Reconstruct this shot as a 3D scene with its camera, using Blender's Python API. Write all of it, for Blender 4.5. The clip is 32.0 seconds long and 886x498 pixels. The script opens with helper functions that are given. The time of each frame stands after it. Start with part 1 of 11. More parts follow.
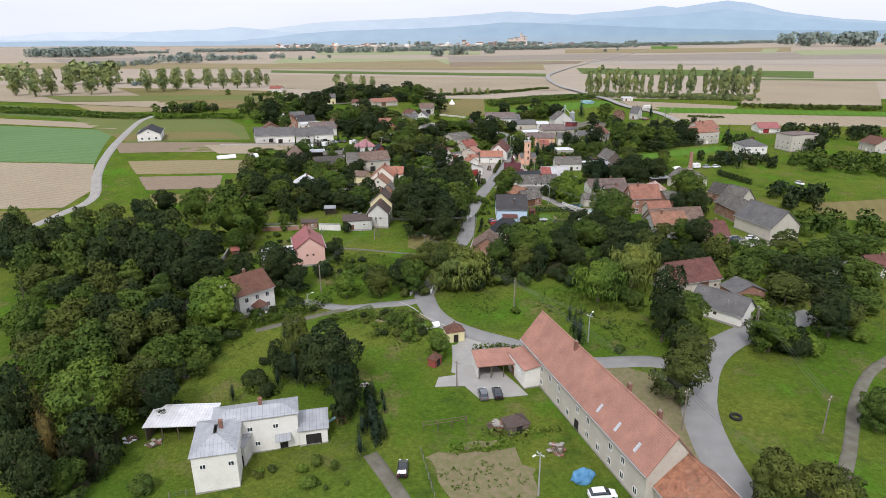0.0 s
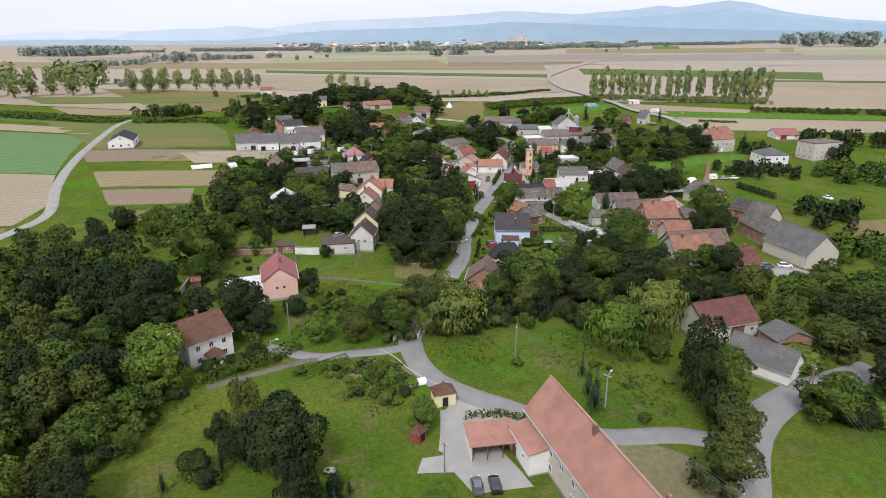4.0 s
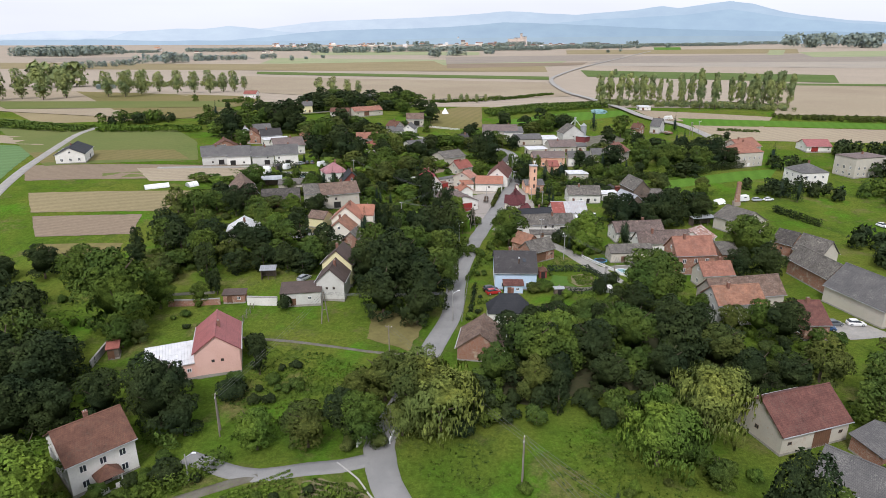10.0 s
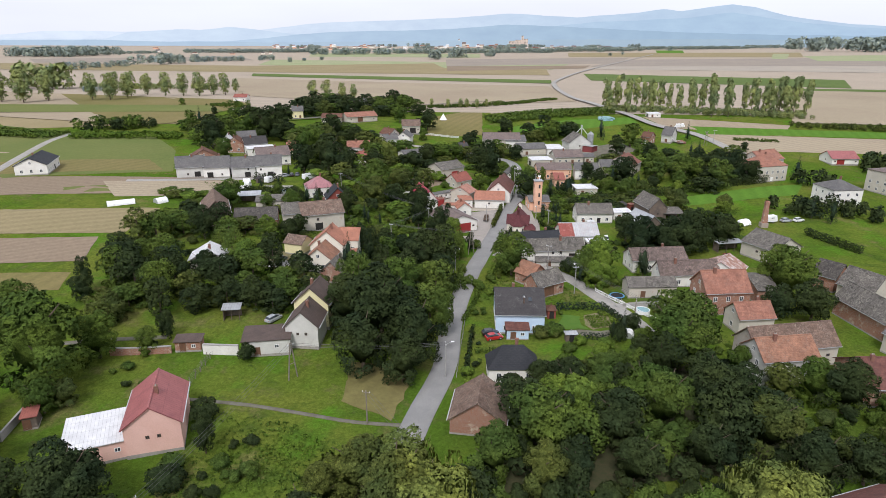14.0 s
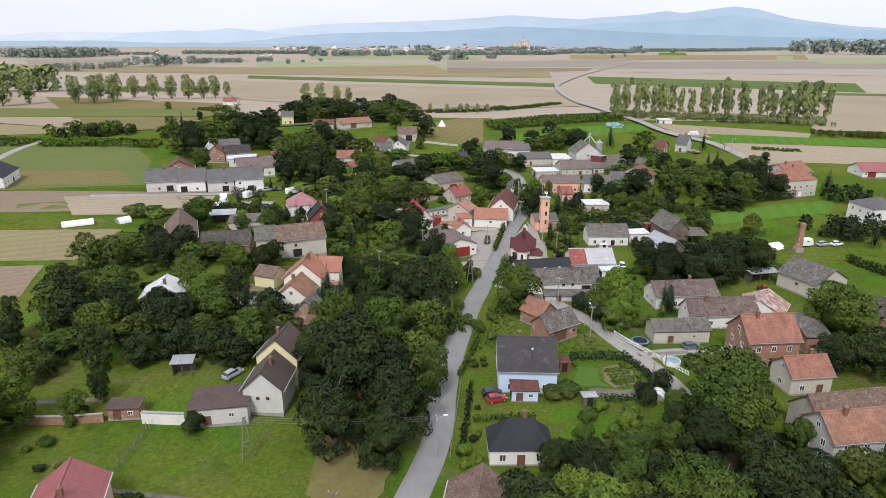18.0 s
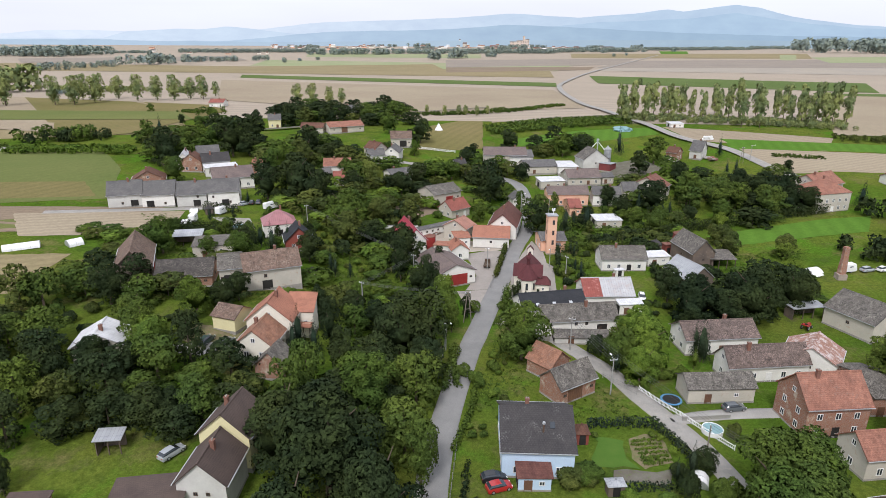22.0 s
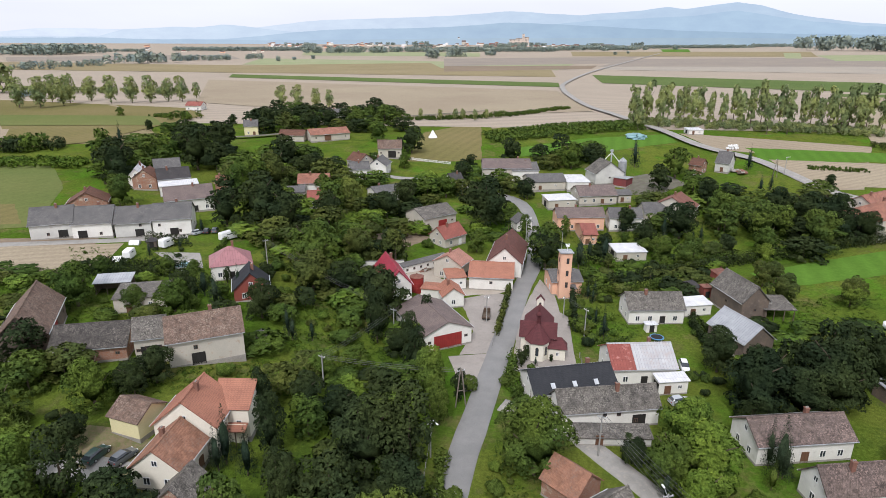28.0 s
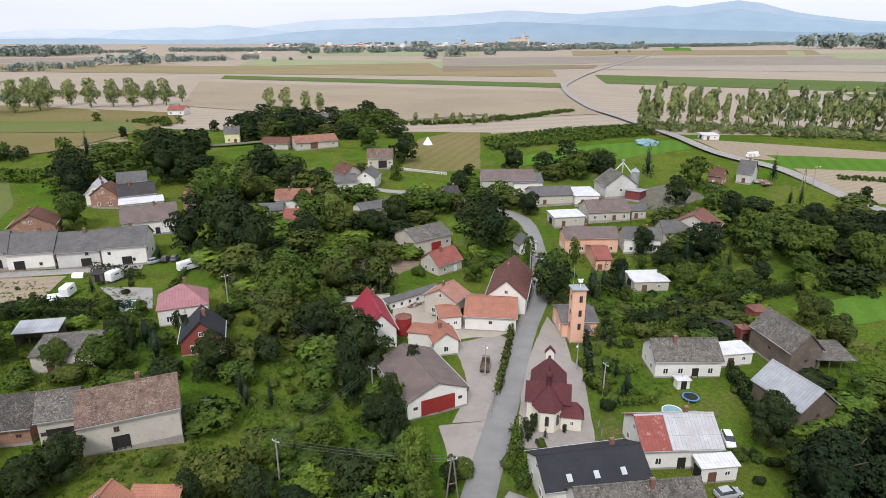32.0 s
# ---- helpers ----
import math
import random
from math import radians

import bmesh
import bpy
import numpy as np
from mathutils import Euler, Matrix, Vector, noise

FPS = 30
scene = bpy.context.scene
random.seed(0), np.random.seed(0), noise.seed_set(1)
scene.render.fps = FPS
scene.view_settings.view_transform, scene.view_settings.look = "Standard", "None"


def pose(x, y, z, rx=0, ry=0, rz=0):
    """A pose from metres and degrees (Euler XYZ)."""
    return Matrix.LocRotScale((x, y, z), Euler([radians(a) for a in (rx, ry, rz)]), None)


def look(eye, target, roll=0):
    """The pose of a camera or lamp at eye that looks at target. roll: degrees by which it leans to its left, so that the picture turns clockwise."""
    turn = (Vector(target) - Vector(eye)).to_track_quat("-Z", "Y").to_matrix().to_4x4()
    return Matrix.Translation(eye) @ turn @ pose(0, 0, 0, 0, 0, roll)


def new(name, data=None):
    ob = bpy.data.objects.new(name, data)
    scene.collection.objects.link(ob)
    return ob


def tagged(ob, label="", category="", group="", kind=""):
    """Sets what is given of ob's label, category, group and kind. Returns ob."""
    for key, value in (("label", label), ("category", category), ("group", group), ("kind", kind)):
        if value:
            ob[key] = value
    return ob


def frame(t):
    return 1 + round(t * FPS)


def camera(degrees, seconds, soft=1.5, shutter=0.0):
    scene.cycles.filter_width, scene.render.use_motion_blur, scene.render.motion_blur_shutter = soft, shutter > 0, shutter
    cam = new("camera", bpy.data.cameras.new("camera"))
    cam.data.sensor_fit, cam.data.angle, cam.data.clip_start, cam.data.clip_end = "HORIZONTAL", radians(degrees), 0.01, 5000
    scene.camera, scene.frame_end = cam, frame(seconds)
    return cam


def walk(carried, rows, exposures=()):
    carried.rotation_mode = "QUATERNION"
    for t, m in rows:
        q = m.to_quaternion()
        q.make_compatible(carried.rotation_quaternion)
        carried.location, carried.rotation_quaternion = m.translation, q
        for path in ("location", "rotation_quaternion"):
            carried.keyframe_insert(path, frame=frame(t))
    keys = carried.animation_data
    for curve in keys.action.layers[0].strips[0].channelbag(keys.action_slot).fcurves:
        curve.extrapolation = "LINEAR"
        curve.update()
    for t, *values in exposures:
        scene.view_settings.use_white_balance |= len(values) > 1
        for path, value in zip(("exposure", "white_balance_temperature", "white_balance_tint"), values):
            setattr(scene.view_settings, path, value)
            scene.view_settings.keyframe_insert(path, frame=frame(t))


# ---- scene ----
cam = camera(71.62, 32.0, soft=0.8)
PATH = [
    (0, (0.00, 0.00, 63.96), (-3.591, 47.119, 47.627), -0.38),
    (1, (0.15, 6.57, 63.96), (-3.428, 53.685, 47.619), -0.36),
    (2, (0.28, 13.11, 63.96), (-3.282, 60.229, 47.610), -0.33),
    (3, (0.40, 19.64, 63.96), (-3.167, 66.750, 47.602), -0.30),
    (4, (0.50, 26.14, 63.96), (-3.068, 73.250, 47.593), -0.27),
    (5, (0.59, 32.62, 63.95), (-2.977, 79.735, 47.600), -0.23),
    (6, (0.66, 39.08, 63.95), (-2.903, 86.198, 47.606), -0.19),
    (7, (0.71, 45.52, 63.94), (-2.846, 92.632, 47.589), -0.19),
    (8, (0.74, 51.93, 63.94), (-2.805, 99.045, 47.570), -0.19),
    (9, (0.76, 58.33, 63.93), (-2.771, 105.449, 47.579), -0.18),
    (10, (0.76, 64.71, 63.92), (-2.754, 111.833, 47.586), -0.18),
    (11, (0.75, 71.06, 63.91), (-2.749, 118.200, 47.597), -0.13),
    (12, (0.73, 77.41, 63.90), (-2.757, 124.549, 47.607), -0.08),
    (13, (0.69, 83.73, 63.88), (-2.814, 130.888, 47.642), 0.01),
    (14, (0.64, 90.04, 63.87), (-2.882, 137.211, 47.676), 0.10),
    (15, (0.58, 96.33, 63.85), (-2.968, 143.519, 47.707), 0.13),
    (16, (0.51, 102.61, 63.84), (-3.063, 149.815, 47.737), 0.17),
    (17, (0.43, 108.88, 63.82), (-3.148, 156.087, 47.729), 0.19),
    (18, (0.35, 115.14, 63.80), (-3.237, 162.351, 47.719), 0.21),
    (19, (0.27, 121.40, 63.78), (-3.319, 168.595, 47.675), 0.22),
    (20, (0.18, 127.64, 63.76), (-3.403, 174.834, 47.629), 0.22),
    (21, (0.10, 133.89, 63.73), (-3.474, 181.069, 47.579), 0.23),
    (22, (0.01, 140.13, 63.71), (-3.541, 187.302, 47.527), 0.24),
    (23, (-0.06, 146.37, 63.68), (-3.603, 193.536, 47.473), 0.23),
    (24, (-0.13, 152.61, 63.65), (-3.656, 199.772, 47.418), 0.23),
    (25, (-0.19, 158.86, 63.62), (-3.701, 206.015, 47.366), 0.21),
    (26, (-0.23, 165.12, 63.59), (-3.732, 212.267, 47.313), 0.20),
    (27, (-0.26, 171.39, 63.56), (-3.759, 218.527, 47.256), 0.20),
    (28, (-0.27, 177.67, 63.52), (-3.767, 224.802, 47.198), 0.20),
    (29, (-0.25, 183.97, 63.49), (-3.762, 231.100, 47.160), 0.14),
    (30, (-0.21, 190.29, 63.45), (-3.729, 237.417, 47.121), 0.08),
    (31, (-0.14, 196.63, 63.41), (-3.661, 243.753, 47.064), 0.02),
    (32, (-0.03, 203.00, 63.36), (-3.560, 250.115, 47.006), -0.04),
]
walk(cam, [(t, look(eye, target, roll)) for t, eye, target, roll in PATH], [(0, -0.16, 5960, 15), (32, -0.16, 5960, 15)])
# ---- light ----
SUN_EL, SUN_AZ = 50, 190
w = bpy.data.worlds.new("sky")
scene.world = w
w.use_nodes = True
wn, wl = w.node_tree.nodes, w.node_tree.links
sky = wn.new("ShaderNodeTexSky")
sky.sky_type = "NISHITA"
sky.sun_disc = False
sky.sun_elevation, sky.sun_rotation = radians(SUN_EL), radians(SUN_AZ)
sky.dust_density, sky.air_density, sky.altitude = 4.0, 1.2, 200
# a thin bright cloud layer evens out the blue of the sky
veil = wn.new("ShaderNodeMixRGB")
veil.inputs[0].default_value = 0.82
veil.inputs[2].default_value = (15.2, 15.3, 15.3, 1)
cl = wn.new("ShaderNodeTexNoise")
cl.inputs["Scale"].default_value, cl.inputs["Detail"].default_value = 2.2, 5
ctc = wn.new("ShaderNodeTexCoord")
cmap = wn.new("ShaderNodeMapping")
cmap.inputs["Scale"].default_value = (1, 1, 6)
cmul = wn.new("ShaderNodeMixRGB")
cmul.blend_type = "MULTIPLY"
cmul.inputs[0].default_value = 0.22
wl.new(ctc.outputs["Generated"], cmap.inputs[0])
wl.new(cmap.outputs[0], cl.inputs["Vector"])
wl.new(sky.outputs[0], veil.inputs[1])
wl.new(veil.outputs[0], cmul.inputs[1])
wl.new(cl.outputs["Fac"], cmul.inputs[2])
# an overcast sky is brightest overhead
csep = wn.new("ShaderNodeSeparateXYZ")
wl.new(ctc.outputs["Generated"], csep.inputs[0])
rise = wn.new("ShaderNodeMapRange")
for k, v in zip((1, 2, 3, 4), (0.0, 1.0, 0.82, 1.02)):
    rise.inputs[k].default_value = v
wl.new(csep.outputs[2], rise.inputs[0])
dome = wn.new("ShaderNodeMixRGB")
dome.blend_type = "MULTIPLY"
dome.inputs[0].default_value = 1.0
wl.new(cmul.outputs[0], dome.inputs[1])
wl.new(rise.outputs[0], dome.inputs[2])
wl.new(dome.outputs[0], wn["Background"].inputs[0])
wn["Background"].inputs[1].default_value = 0.110
sun = new("sun", bpy.data.lights.new("sun", "SUN"))
sun.data.energy, sun.data.angle, sun.data.color = 3.1, radians(14), (1, 0.95, 0.86)
sun.matrix_world = look((0, 0, 500), (-500 * math.sin(radians(SUN_AZ)) * math.cos(radians(SUN_EL)), -500 * math.cos(radians(SUN_AZ)) * math.cos(radians(SUN_EL)), 500 - 500 * math.sin(radians(SUN_EL))))

# ---- materials ----
MATS = {}


def start(name, rough, metal=0.0, spec=0.18):
    m = bpy.data.materials.new(name)
    m.use_nodes = True
    MATS[name] = m
    b = m.node_tree.nodes["Principled BSDF"]
    b.inputs["Roughness"].default_value = rough
    b.inputs["Metallic"].default_value = metal
    b.inputs["Specular IOR Level"].default_value = spec
    return m, m.node_tree.nodes, m.node_tree.links, b


def noise_of(n, l, vec, scale, detail=4.0, rough=0.55):
    t = n.new("ShaderNodeTexNoise")
    t.inputs["Scale"].default_value, t.inputs["Detail"].default_value, t.inputs["Roughness"].default_value = scale, detail, rough
    l.new(vec, t.inputs["Vector"])
    return t.outputs["Fac"]


def ramp(n, l, fac, lo, hi):
    r = n.new("ShaderNodeMapRange")
    r.inputs[1].default_value, r.inputs[2].default_value = lo, hi
    l.new(fac, r.inputs[0])
    return r.outputs[0]


def mixed(n, l, fac, a, b, mode="MIX"):
    x = n.new("ShaderNodeMixRGB")
    x.blend_type = mode
    for k, v in ((0, fac), (1, a), (2, b)):
        if isinstance(v, (int, float)):
            x.inputs[k].default_value = v
        elif isinstance(v, tuple):
            x.inputs[k].default_value = (*v, 1)
        else:
            l.new(v, x.inputs[k])
    return x.outputs[0]


def bumped(n, l, b, height, strength, dist):
    u = n.new("ShaderNodeBump")
    u.inputs["Strength"].default_value, u.inputs["Distance"].default_value = strength, dist
    l.new(height, u.inputs["Height"])
    l.new(u.outputs[0], b.inputs["Normal"])


def mat(name, a, b, coarse=0.3, fine=6.0, rough=0.9, bump=0.3, dist=0.05, metal=0.0, stain=None, amount=0.5, grain=0.25):
    """A surface of two tones at a coarse and a fine scale, with an optional stain colour in blotches."""
    m, n, l, bs = start(name, rough, metal)
    pos = n.new("ShaderNodeNewGeometry").outputs["Position"]
    big, small = noise_of(n, l, pos, coarse), noise_of(n, l, pos, fine, 6, 0.65)
    c = mixed(n, l, ramp(n, l, big, 0.35, 0.65), a, b)
    k = mixed(n, l, ramp(n, l, small, 0.2, 0.8), tuple(1 - grain for _ in a), tuple(1 + grain * 0.85 for _ in a))
    c = mixed(n, l, 1.0, c, k, "MULTIPLY")
    if stain:
        s = noise_of(n, l, pos, coarse * 2.7 + 0.1, 6, 0.7)
        c = mixed(n, l, ramp(n, l, s, 0.62 - 0.18 * amount, 0.74), c, stain)
    l.new(c, bs.inputs["Base Color"])
    bumped(n, l, bs, small, bump, dist)
    return m


def tiles(name, a, b, wear=None, amount=0.3, row=0.36, col=0.24, rough=0.8, joint=0.62):
    """Roof tiles in courses, by the roof's own metres along and down the slope."""
    m, n, l, bs = start(name, rough)
    uv = n.new("ShaderNodeTexCoord").outputs["UV"]
    pos = n.new("ShaderNodeNewGeometry").outputs["Position"]
    br = n.new("ShaderNodeTexBrick")
    br.inputs["Scale"].default_value = 1.0
    br.inputs["Brick Width"].default_value, br.inputs["Row Height"].default_value = col, row
    br.inputs["Mortar Size"].default_value, br.inputs["Mortar Smooth"].default_value = 0.025, 0.4
    br.inputs["Color1"].default_value, br.inputs["Color2"].default_value = (*a, 1), (*b, 1)
    br.inputs["Mortar"].default_value = (*(v * joint for v in a), 1)
    l.new(uv, br.inputs["Vector"])
    big = noise_of(n, l, pos, 0.35, 5, 0.6)
    c = mixed(n, l, 1.0, br.outputs["Color"], mixed(n, l, ramp(n, l, big, 0.3, 0.7), (0.80, 0.80, 0.82), (1.14, 1.12, 1.1)), "MULTIPLY")
    fine = noise_of(n, l, pos, 5.0, 5, 0.75)
    c = mixed(n, l, 0.7, c, mixed(n, l, ramp(n, l, fine, 0.3, 0.7), (0.72, 0.72, 0.72), (1.25, 1.25, 1.25)), "MULTIPLY")
    if wear and amount > 0.45:
        # moss and damp in uneven blotches
        damp = noise_of(n, l, pos, 1.1, 6, 0.75)
        c = mixed(n, l, min(1.0, amount), c, mixed(n, l, ramp(n, l, damp, 0.36, 0.62), (0.50, 0.50, 0.48), (1.30, 1.28, 1.25)), "MULTIPLY")
    if wear:
        # lichen and slipped tiles: specks that gather in patches
        zone = ramp(n, l, noise_of(n, l, pos, 0.45, 4, 0.6), 0.62 - 0.3 * amount, 0.72)
        speck = ramp(n, l, noise_of(n, l, pos, 3.6, 5, 0.8), 0.515, 0.56)
        both = mixed(n, l, 1.0, zone, speck, "MULTIPLY")
        c = mixed(n, l, both, c, wear)
    l.new(c, bs.inputs["Base Color"])
    bumped(n, l, bs, br.outputs["Fac"], -0.5, 0.04)
    return m


def seams(name, a, b, rough=0.45, metal=0.3, wear=None, amount=0.3, pitch=0.6):
    """Sheet metal with standing seams down the slope."""
    m, n, l, bs = start(name, rough, metal)
    uv = n.new("ShaderNodeTexCoord").outputs["UV"]
    pos = n.new("ShaderNodeNewGeometry").outputs["Position"]
    br = n.new("ShaderNodeTexBrick")
    br.inputs["Scale"].default_value = 1.0
    br.inputs["Brick Width"].default_value, br.inputs["Row Height"].default_value = pitch, 3.0
    br.offset = 0.0
    br.inputs["Mortar Size"].default_value = 0.025
    br.inputs["Color1"].default_value, br.inputs["Color2"].default_value = (*a, 1), (*b, 1)
    br.inputs["Mortar"].default_value = (*(v * 0.6 for v in a), 1)
    l.new(uv, br.inputs["Vector"])
    big = noise_of(n, l, pos, 0.5, 6, 0.65)
    c = mixed(n, l, 1.0, br.outputs["Color"], mixed(n, l, ramp(n, l, big, 0.3, 0.7), (0.82, 0.82, 0.84), (1.1, 1.1, 1.1)), "MULTIPLY")
    if wear:
        s = noise_of(n, l, pos, 0.9, 8, 0.75)
        c = mixed(n, l, ramp(n, l, s, 0.62 - 0.25 * amount, 0.7 - 0.12 * amount), c, wear)
    l.new(c, bs.inputs["Base Color"])
    bumped(n, l, bs, br.outputs["Fac"], -0.4, 0.04)
    return m


def foliage(name, a, b, c2, crisp=0.75):
    """Leaves: tone by tree, by clump, by spray and by single leaf."""
    m, n, l, bs = start(name, 0.85, 0, 0.04)
    rnd = n.new("ShaderNodeObjectInfo").outputs["Random"]
    geo = n.new("ShaderNodeNewGeometry")
    pos = geo.outputs["Position"]
    big = noise_of(n, l, pos, 0.4, 4)
    stand = noise_of(n, l, pos, 0.11, 2)
    c = mixed(n, l, ramp(n, l, big, 0.35, 0.65), a, b)
    c = mixed(n, l, ramp(n, l, rnd, 0.2, 1.1), c, c2)
    c = mixed(n, l, 1.0, c, mixed(n, l, ramp(n, l, stand, 0.35, 0.65), (0.78, 0.84, 0.95), (1.28, 1.18, 1.0)), "MULTIPLY")
    spray = mixed(n, l, geo.outputs["Random Per Island"], (0.70, 0.72, 0.70), (1.30, 1.28, 1.24))
    c = mixed(n, l, crisp, c, spray, "MULTIPLY")
    mid = noise_of(n, l, pos, 1.4, 3, 0.6)
    c = mixed(n, l, 1.0, c, mixed(n, l, ramp(n, l, mid, 0.36, 0.64), (0.76, 0.78, 0.76), (1.22, 1.2, 1.16)), "MULTIPLY")
    fine = noise_of(n, l, pos, 6.0, 2, 0.6)
    c = mixed(n, l, crisp, c, mixed(n, l, ramp(n, l, fine, 0.38, 0.62), (0.56, 0.58, 0.55), (1.44, 1.42, 1.38)), "MULTIPLY")
    l.new(c, bs.inputs["Base Color"])
    tr = n.new("ShaderNodeBsdfTranslucent")
    l.new(c, tr.inputs[0])
    add = n.new("ShaderNodeMixShader")
    add.inputs[0].default_value = 0.09
    l.new(bs.outputs[0], add.inputs[1])
    l.new(tr.outputs[0], add.inputs[2])
    l.new(add.outputs[0], n["Material Output"].inputs[0])
    return m


def ground_mat():
    """Lawns, rough meadow and weeds: greens in drifts, tufts, mown lines and dry or bare spots."""
    m, n, l, bs = start("grass", 0.95, 0, 0.0)
    pos = n.new("ShaderNodeNewGeometry").outputs["Position"]
    a, b = noise_of(n, l, pos, 0.03, 5, 0.6), noise_of(n, l, pos, 0.16, 8, 0.7)
    c, d = noise_of(n, l, pos, 1.3, 8, 0.75), noise_of(n, l, pos, 6.0, 4, 0.7)
    col = mixed(n, l, ramp(n, l, a, 0.4, 0.6), (0.064, 0.114, 0.014), (0.106, 0.131, 0.023))
    col = mixed(n, l, ramp(n, l, b, 0.5, 0.66), col, (0.046, 0.080, 0.014))
    lush = noise_of(n, l, pos, 0.055, 5, 0.65)
    col = mixed(n, l, ramp(n, l, lush, 0.55, 0.68), col, (0.069, 0.148, 0.014))
    dry = noise_of(n, l, pos, 0.08, 9, 0.72)
    col = mixed(n, l, ramp(n, l, dry, 0.54, 0.70), col, (0.155, 0.138, 0.055))
    col = mixed(n, l, 1.0, col, mixed(n, l, ramp(n, l, c, 0.3, 0.7), (0.58, 0.60, 0.56), (1.36, 1.32, 1.28)), "MULTIPLY")
    col = mixed(n, l, 0.8, col, mixed(n, l, ramp(n, l, d, 0.3, 0.7), (0.6, 0.6, 0.58), (1.4, 1.4, 1.4)), "MULTIPLY")
    l.new(col, bs.inputs["Base Color"])
    bumped(n, l, bs, c, 0.9, 0.3)


def rows_mat(name, a, b, angle, pitch, depth=0.5):
    """A field: tone drifts and the lines that machines leave."""
    m, n, l, bs = start(name, 0.95, 0, 0.03)
    pos = n.new("ShaderNodeNewGeometry").outputs["Position"]
    mp = n.new("ShaderNodeMapping")
    mp.inputs["Rotation"].default_value = (0, 0, radians(angle))
    l.new(pos, mp.inputs[0])
    wv = n.new("ShaderNodeTexWave")
    wv.inputs["Scale"].default_value, wv.inputs["Distortion"].default_value, wv.inputs["Detail"].default_value = 0.31 / pitch, 1.2, 3
    l.new(mp.outputs[0], wv.inputs["Vector"])
    big, fine = noise_of(n, l, pos, 0.012, 6, 0.65), noise_of(n, l, pos, 0.9, 6, 0.7)
    c = mixed(n, l, ramp(n, l, big, 0.35, 0.65), a, b)
    c = mixed(n, l, depth, c, mixed(n, l, wv.outputs["Fac"], (0.75, 0.75, 0.75), (1.15, 1.15, 1.15)), "MULTIPLY")
    c = mixed(n, l, 0.8, c, mixed(n, l, ramp(n, l, fine, 0.25, 0.75), (0.75, 0.75, 0.75), (1.22, 1.22, 1.2)), "MULTIPLY")
    l.new(c, bs.inputs["Base Color"])
    bumped(n, l, bs, fine, 0.6, 0.15)


ground_mat()
rows_mat("stubble", (0.262, 0.214, 0.154), (0.302, 0.254, 0.180), 62, 3, 0.3)
# stubble of the plain: lightened in colour to stand for distance haze
rows_mat("stubblehazed", (0.305, 0.258, 0.205), (0.335, 0.284, 0.224), 70, 14, 0.3)
rows_mat("wheat", (0.250, 0.205, 0.118), (0.215, 0.180, 0.100), 62, 4, 0.35)
rows_mat("plough", (0.190, 0.150, 0.108), (0.222, 0.172, 0.124), 62, 2.5, 0.3)
rows_mat("drygrass", (0.135, 0.125, 0.045), (0.175, 0.145, 0.065), 20, 5, 0.25)
rows_mat("greenfield", (0.070, 0.150, 0.018), (0.088, 0.165, 0.024), 12, 6, 0.3)
rows_mat("bluegreen", (0.10, 0.17, 0.07), (0.12, 0.19, 0.08), 62, 8, 0.3)
rows_mat("corngreen", (0.085, 0.125, 0.035), (0.105, 0.14, 0.045), 62, 1.5, 0.7)
rows_mat("meadow", (0.100, 0.128, 0.038), (0.135, 0.145, 0.050), 30, 5, 0.1)
# pale strips far out: haze lightening is put into the crop and soil colours
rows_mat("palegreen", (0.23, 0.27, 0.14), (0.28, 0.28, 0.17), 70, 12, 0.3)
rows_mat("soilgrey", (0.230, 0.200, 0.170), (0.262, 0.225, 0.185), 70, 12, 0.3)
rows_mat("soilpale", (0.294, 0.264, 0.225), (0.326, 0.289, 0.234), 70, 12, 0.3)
mat("soil", (0.20, 0.155, 0.10), (0.14, 0.13, 0.06), 0.8, 5, 0.95, 0.8, 0.1, stain=(0.09, 0.15, 0.03), amount=0.7)
mat("lawn_grass", (0.060, 0.124, 0.016), (0.072, 0.132, 0.019), 0.5, 7, 0.95, 0.5, 0.05)
mat("kerbstone", (0.33, 0.32, 0.30), (0.38, 0.365, 0.34), 0.6, 8, 0.9, 0.2, 0.02)
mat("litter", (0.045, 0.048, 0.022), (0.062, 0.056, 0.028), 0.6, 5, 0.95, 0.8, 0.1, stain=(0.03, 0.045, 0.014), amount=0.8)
mat("asphalt", (0.20, 0.197, 0.19), (0.235, 0.23, 0.22), 0.25, 14, 0.9, 0.2, 0.02, stain=(0.18, 0.18, 0.175), amount=0.3)
mat("asphaltold", (0.24, 0.23, 0.21), (0.30, 0.285, 0.26), 0.4, 9, 0.92, 0.3, 0.03, stain=(0.36, 0.33, 0.28), amount=0.5)
mat("gravel", (0.15, 0.138, 0.115), (0.11, 0.098, 0.075), 0.5, 9, 0.95, 0.5, 0.04, stain=(0.11, 0.14, 0.05), amount=0.6)
mat("concrete", (0.28, 0.27, 0.25), (0.32, 0.31, 0.285), 0.4, 8, 0.9, 0.25, 0.02, stain=(0.30, 0.28, 0.24), amount=0.3)
mat("paving", (0.265, 0.24, 0.215), (0.305, 0.275, 0.245), 0.3, 5, 0.9, 0.3, 0.03, stain=(0.22, 0.20, 0.175), amount=0.5)
mat("sand", (0.38, 0.335, 0.28), (0.34, 0.30, 0.245), 0.3, 5, 0.95, 0.3, 0.03)
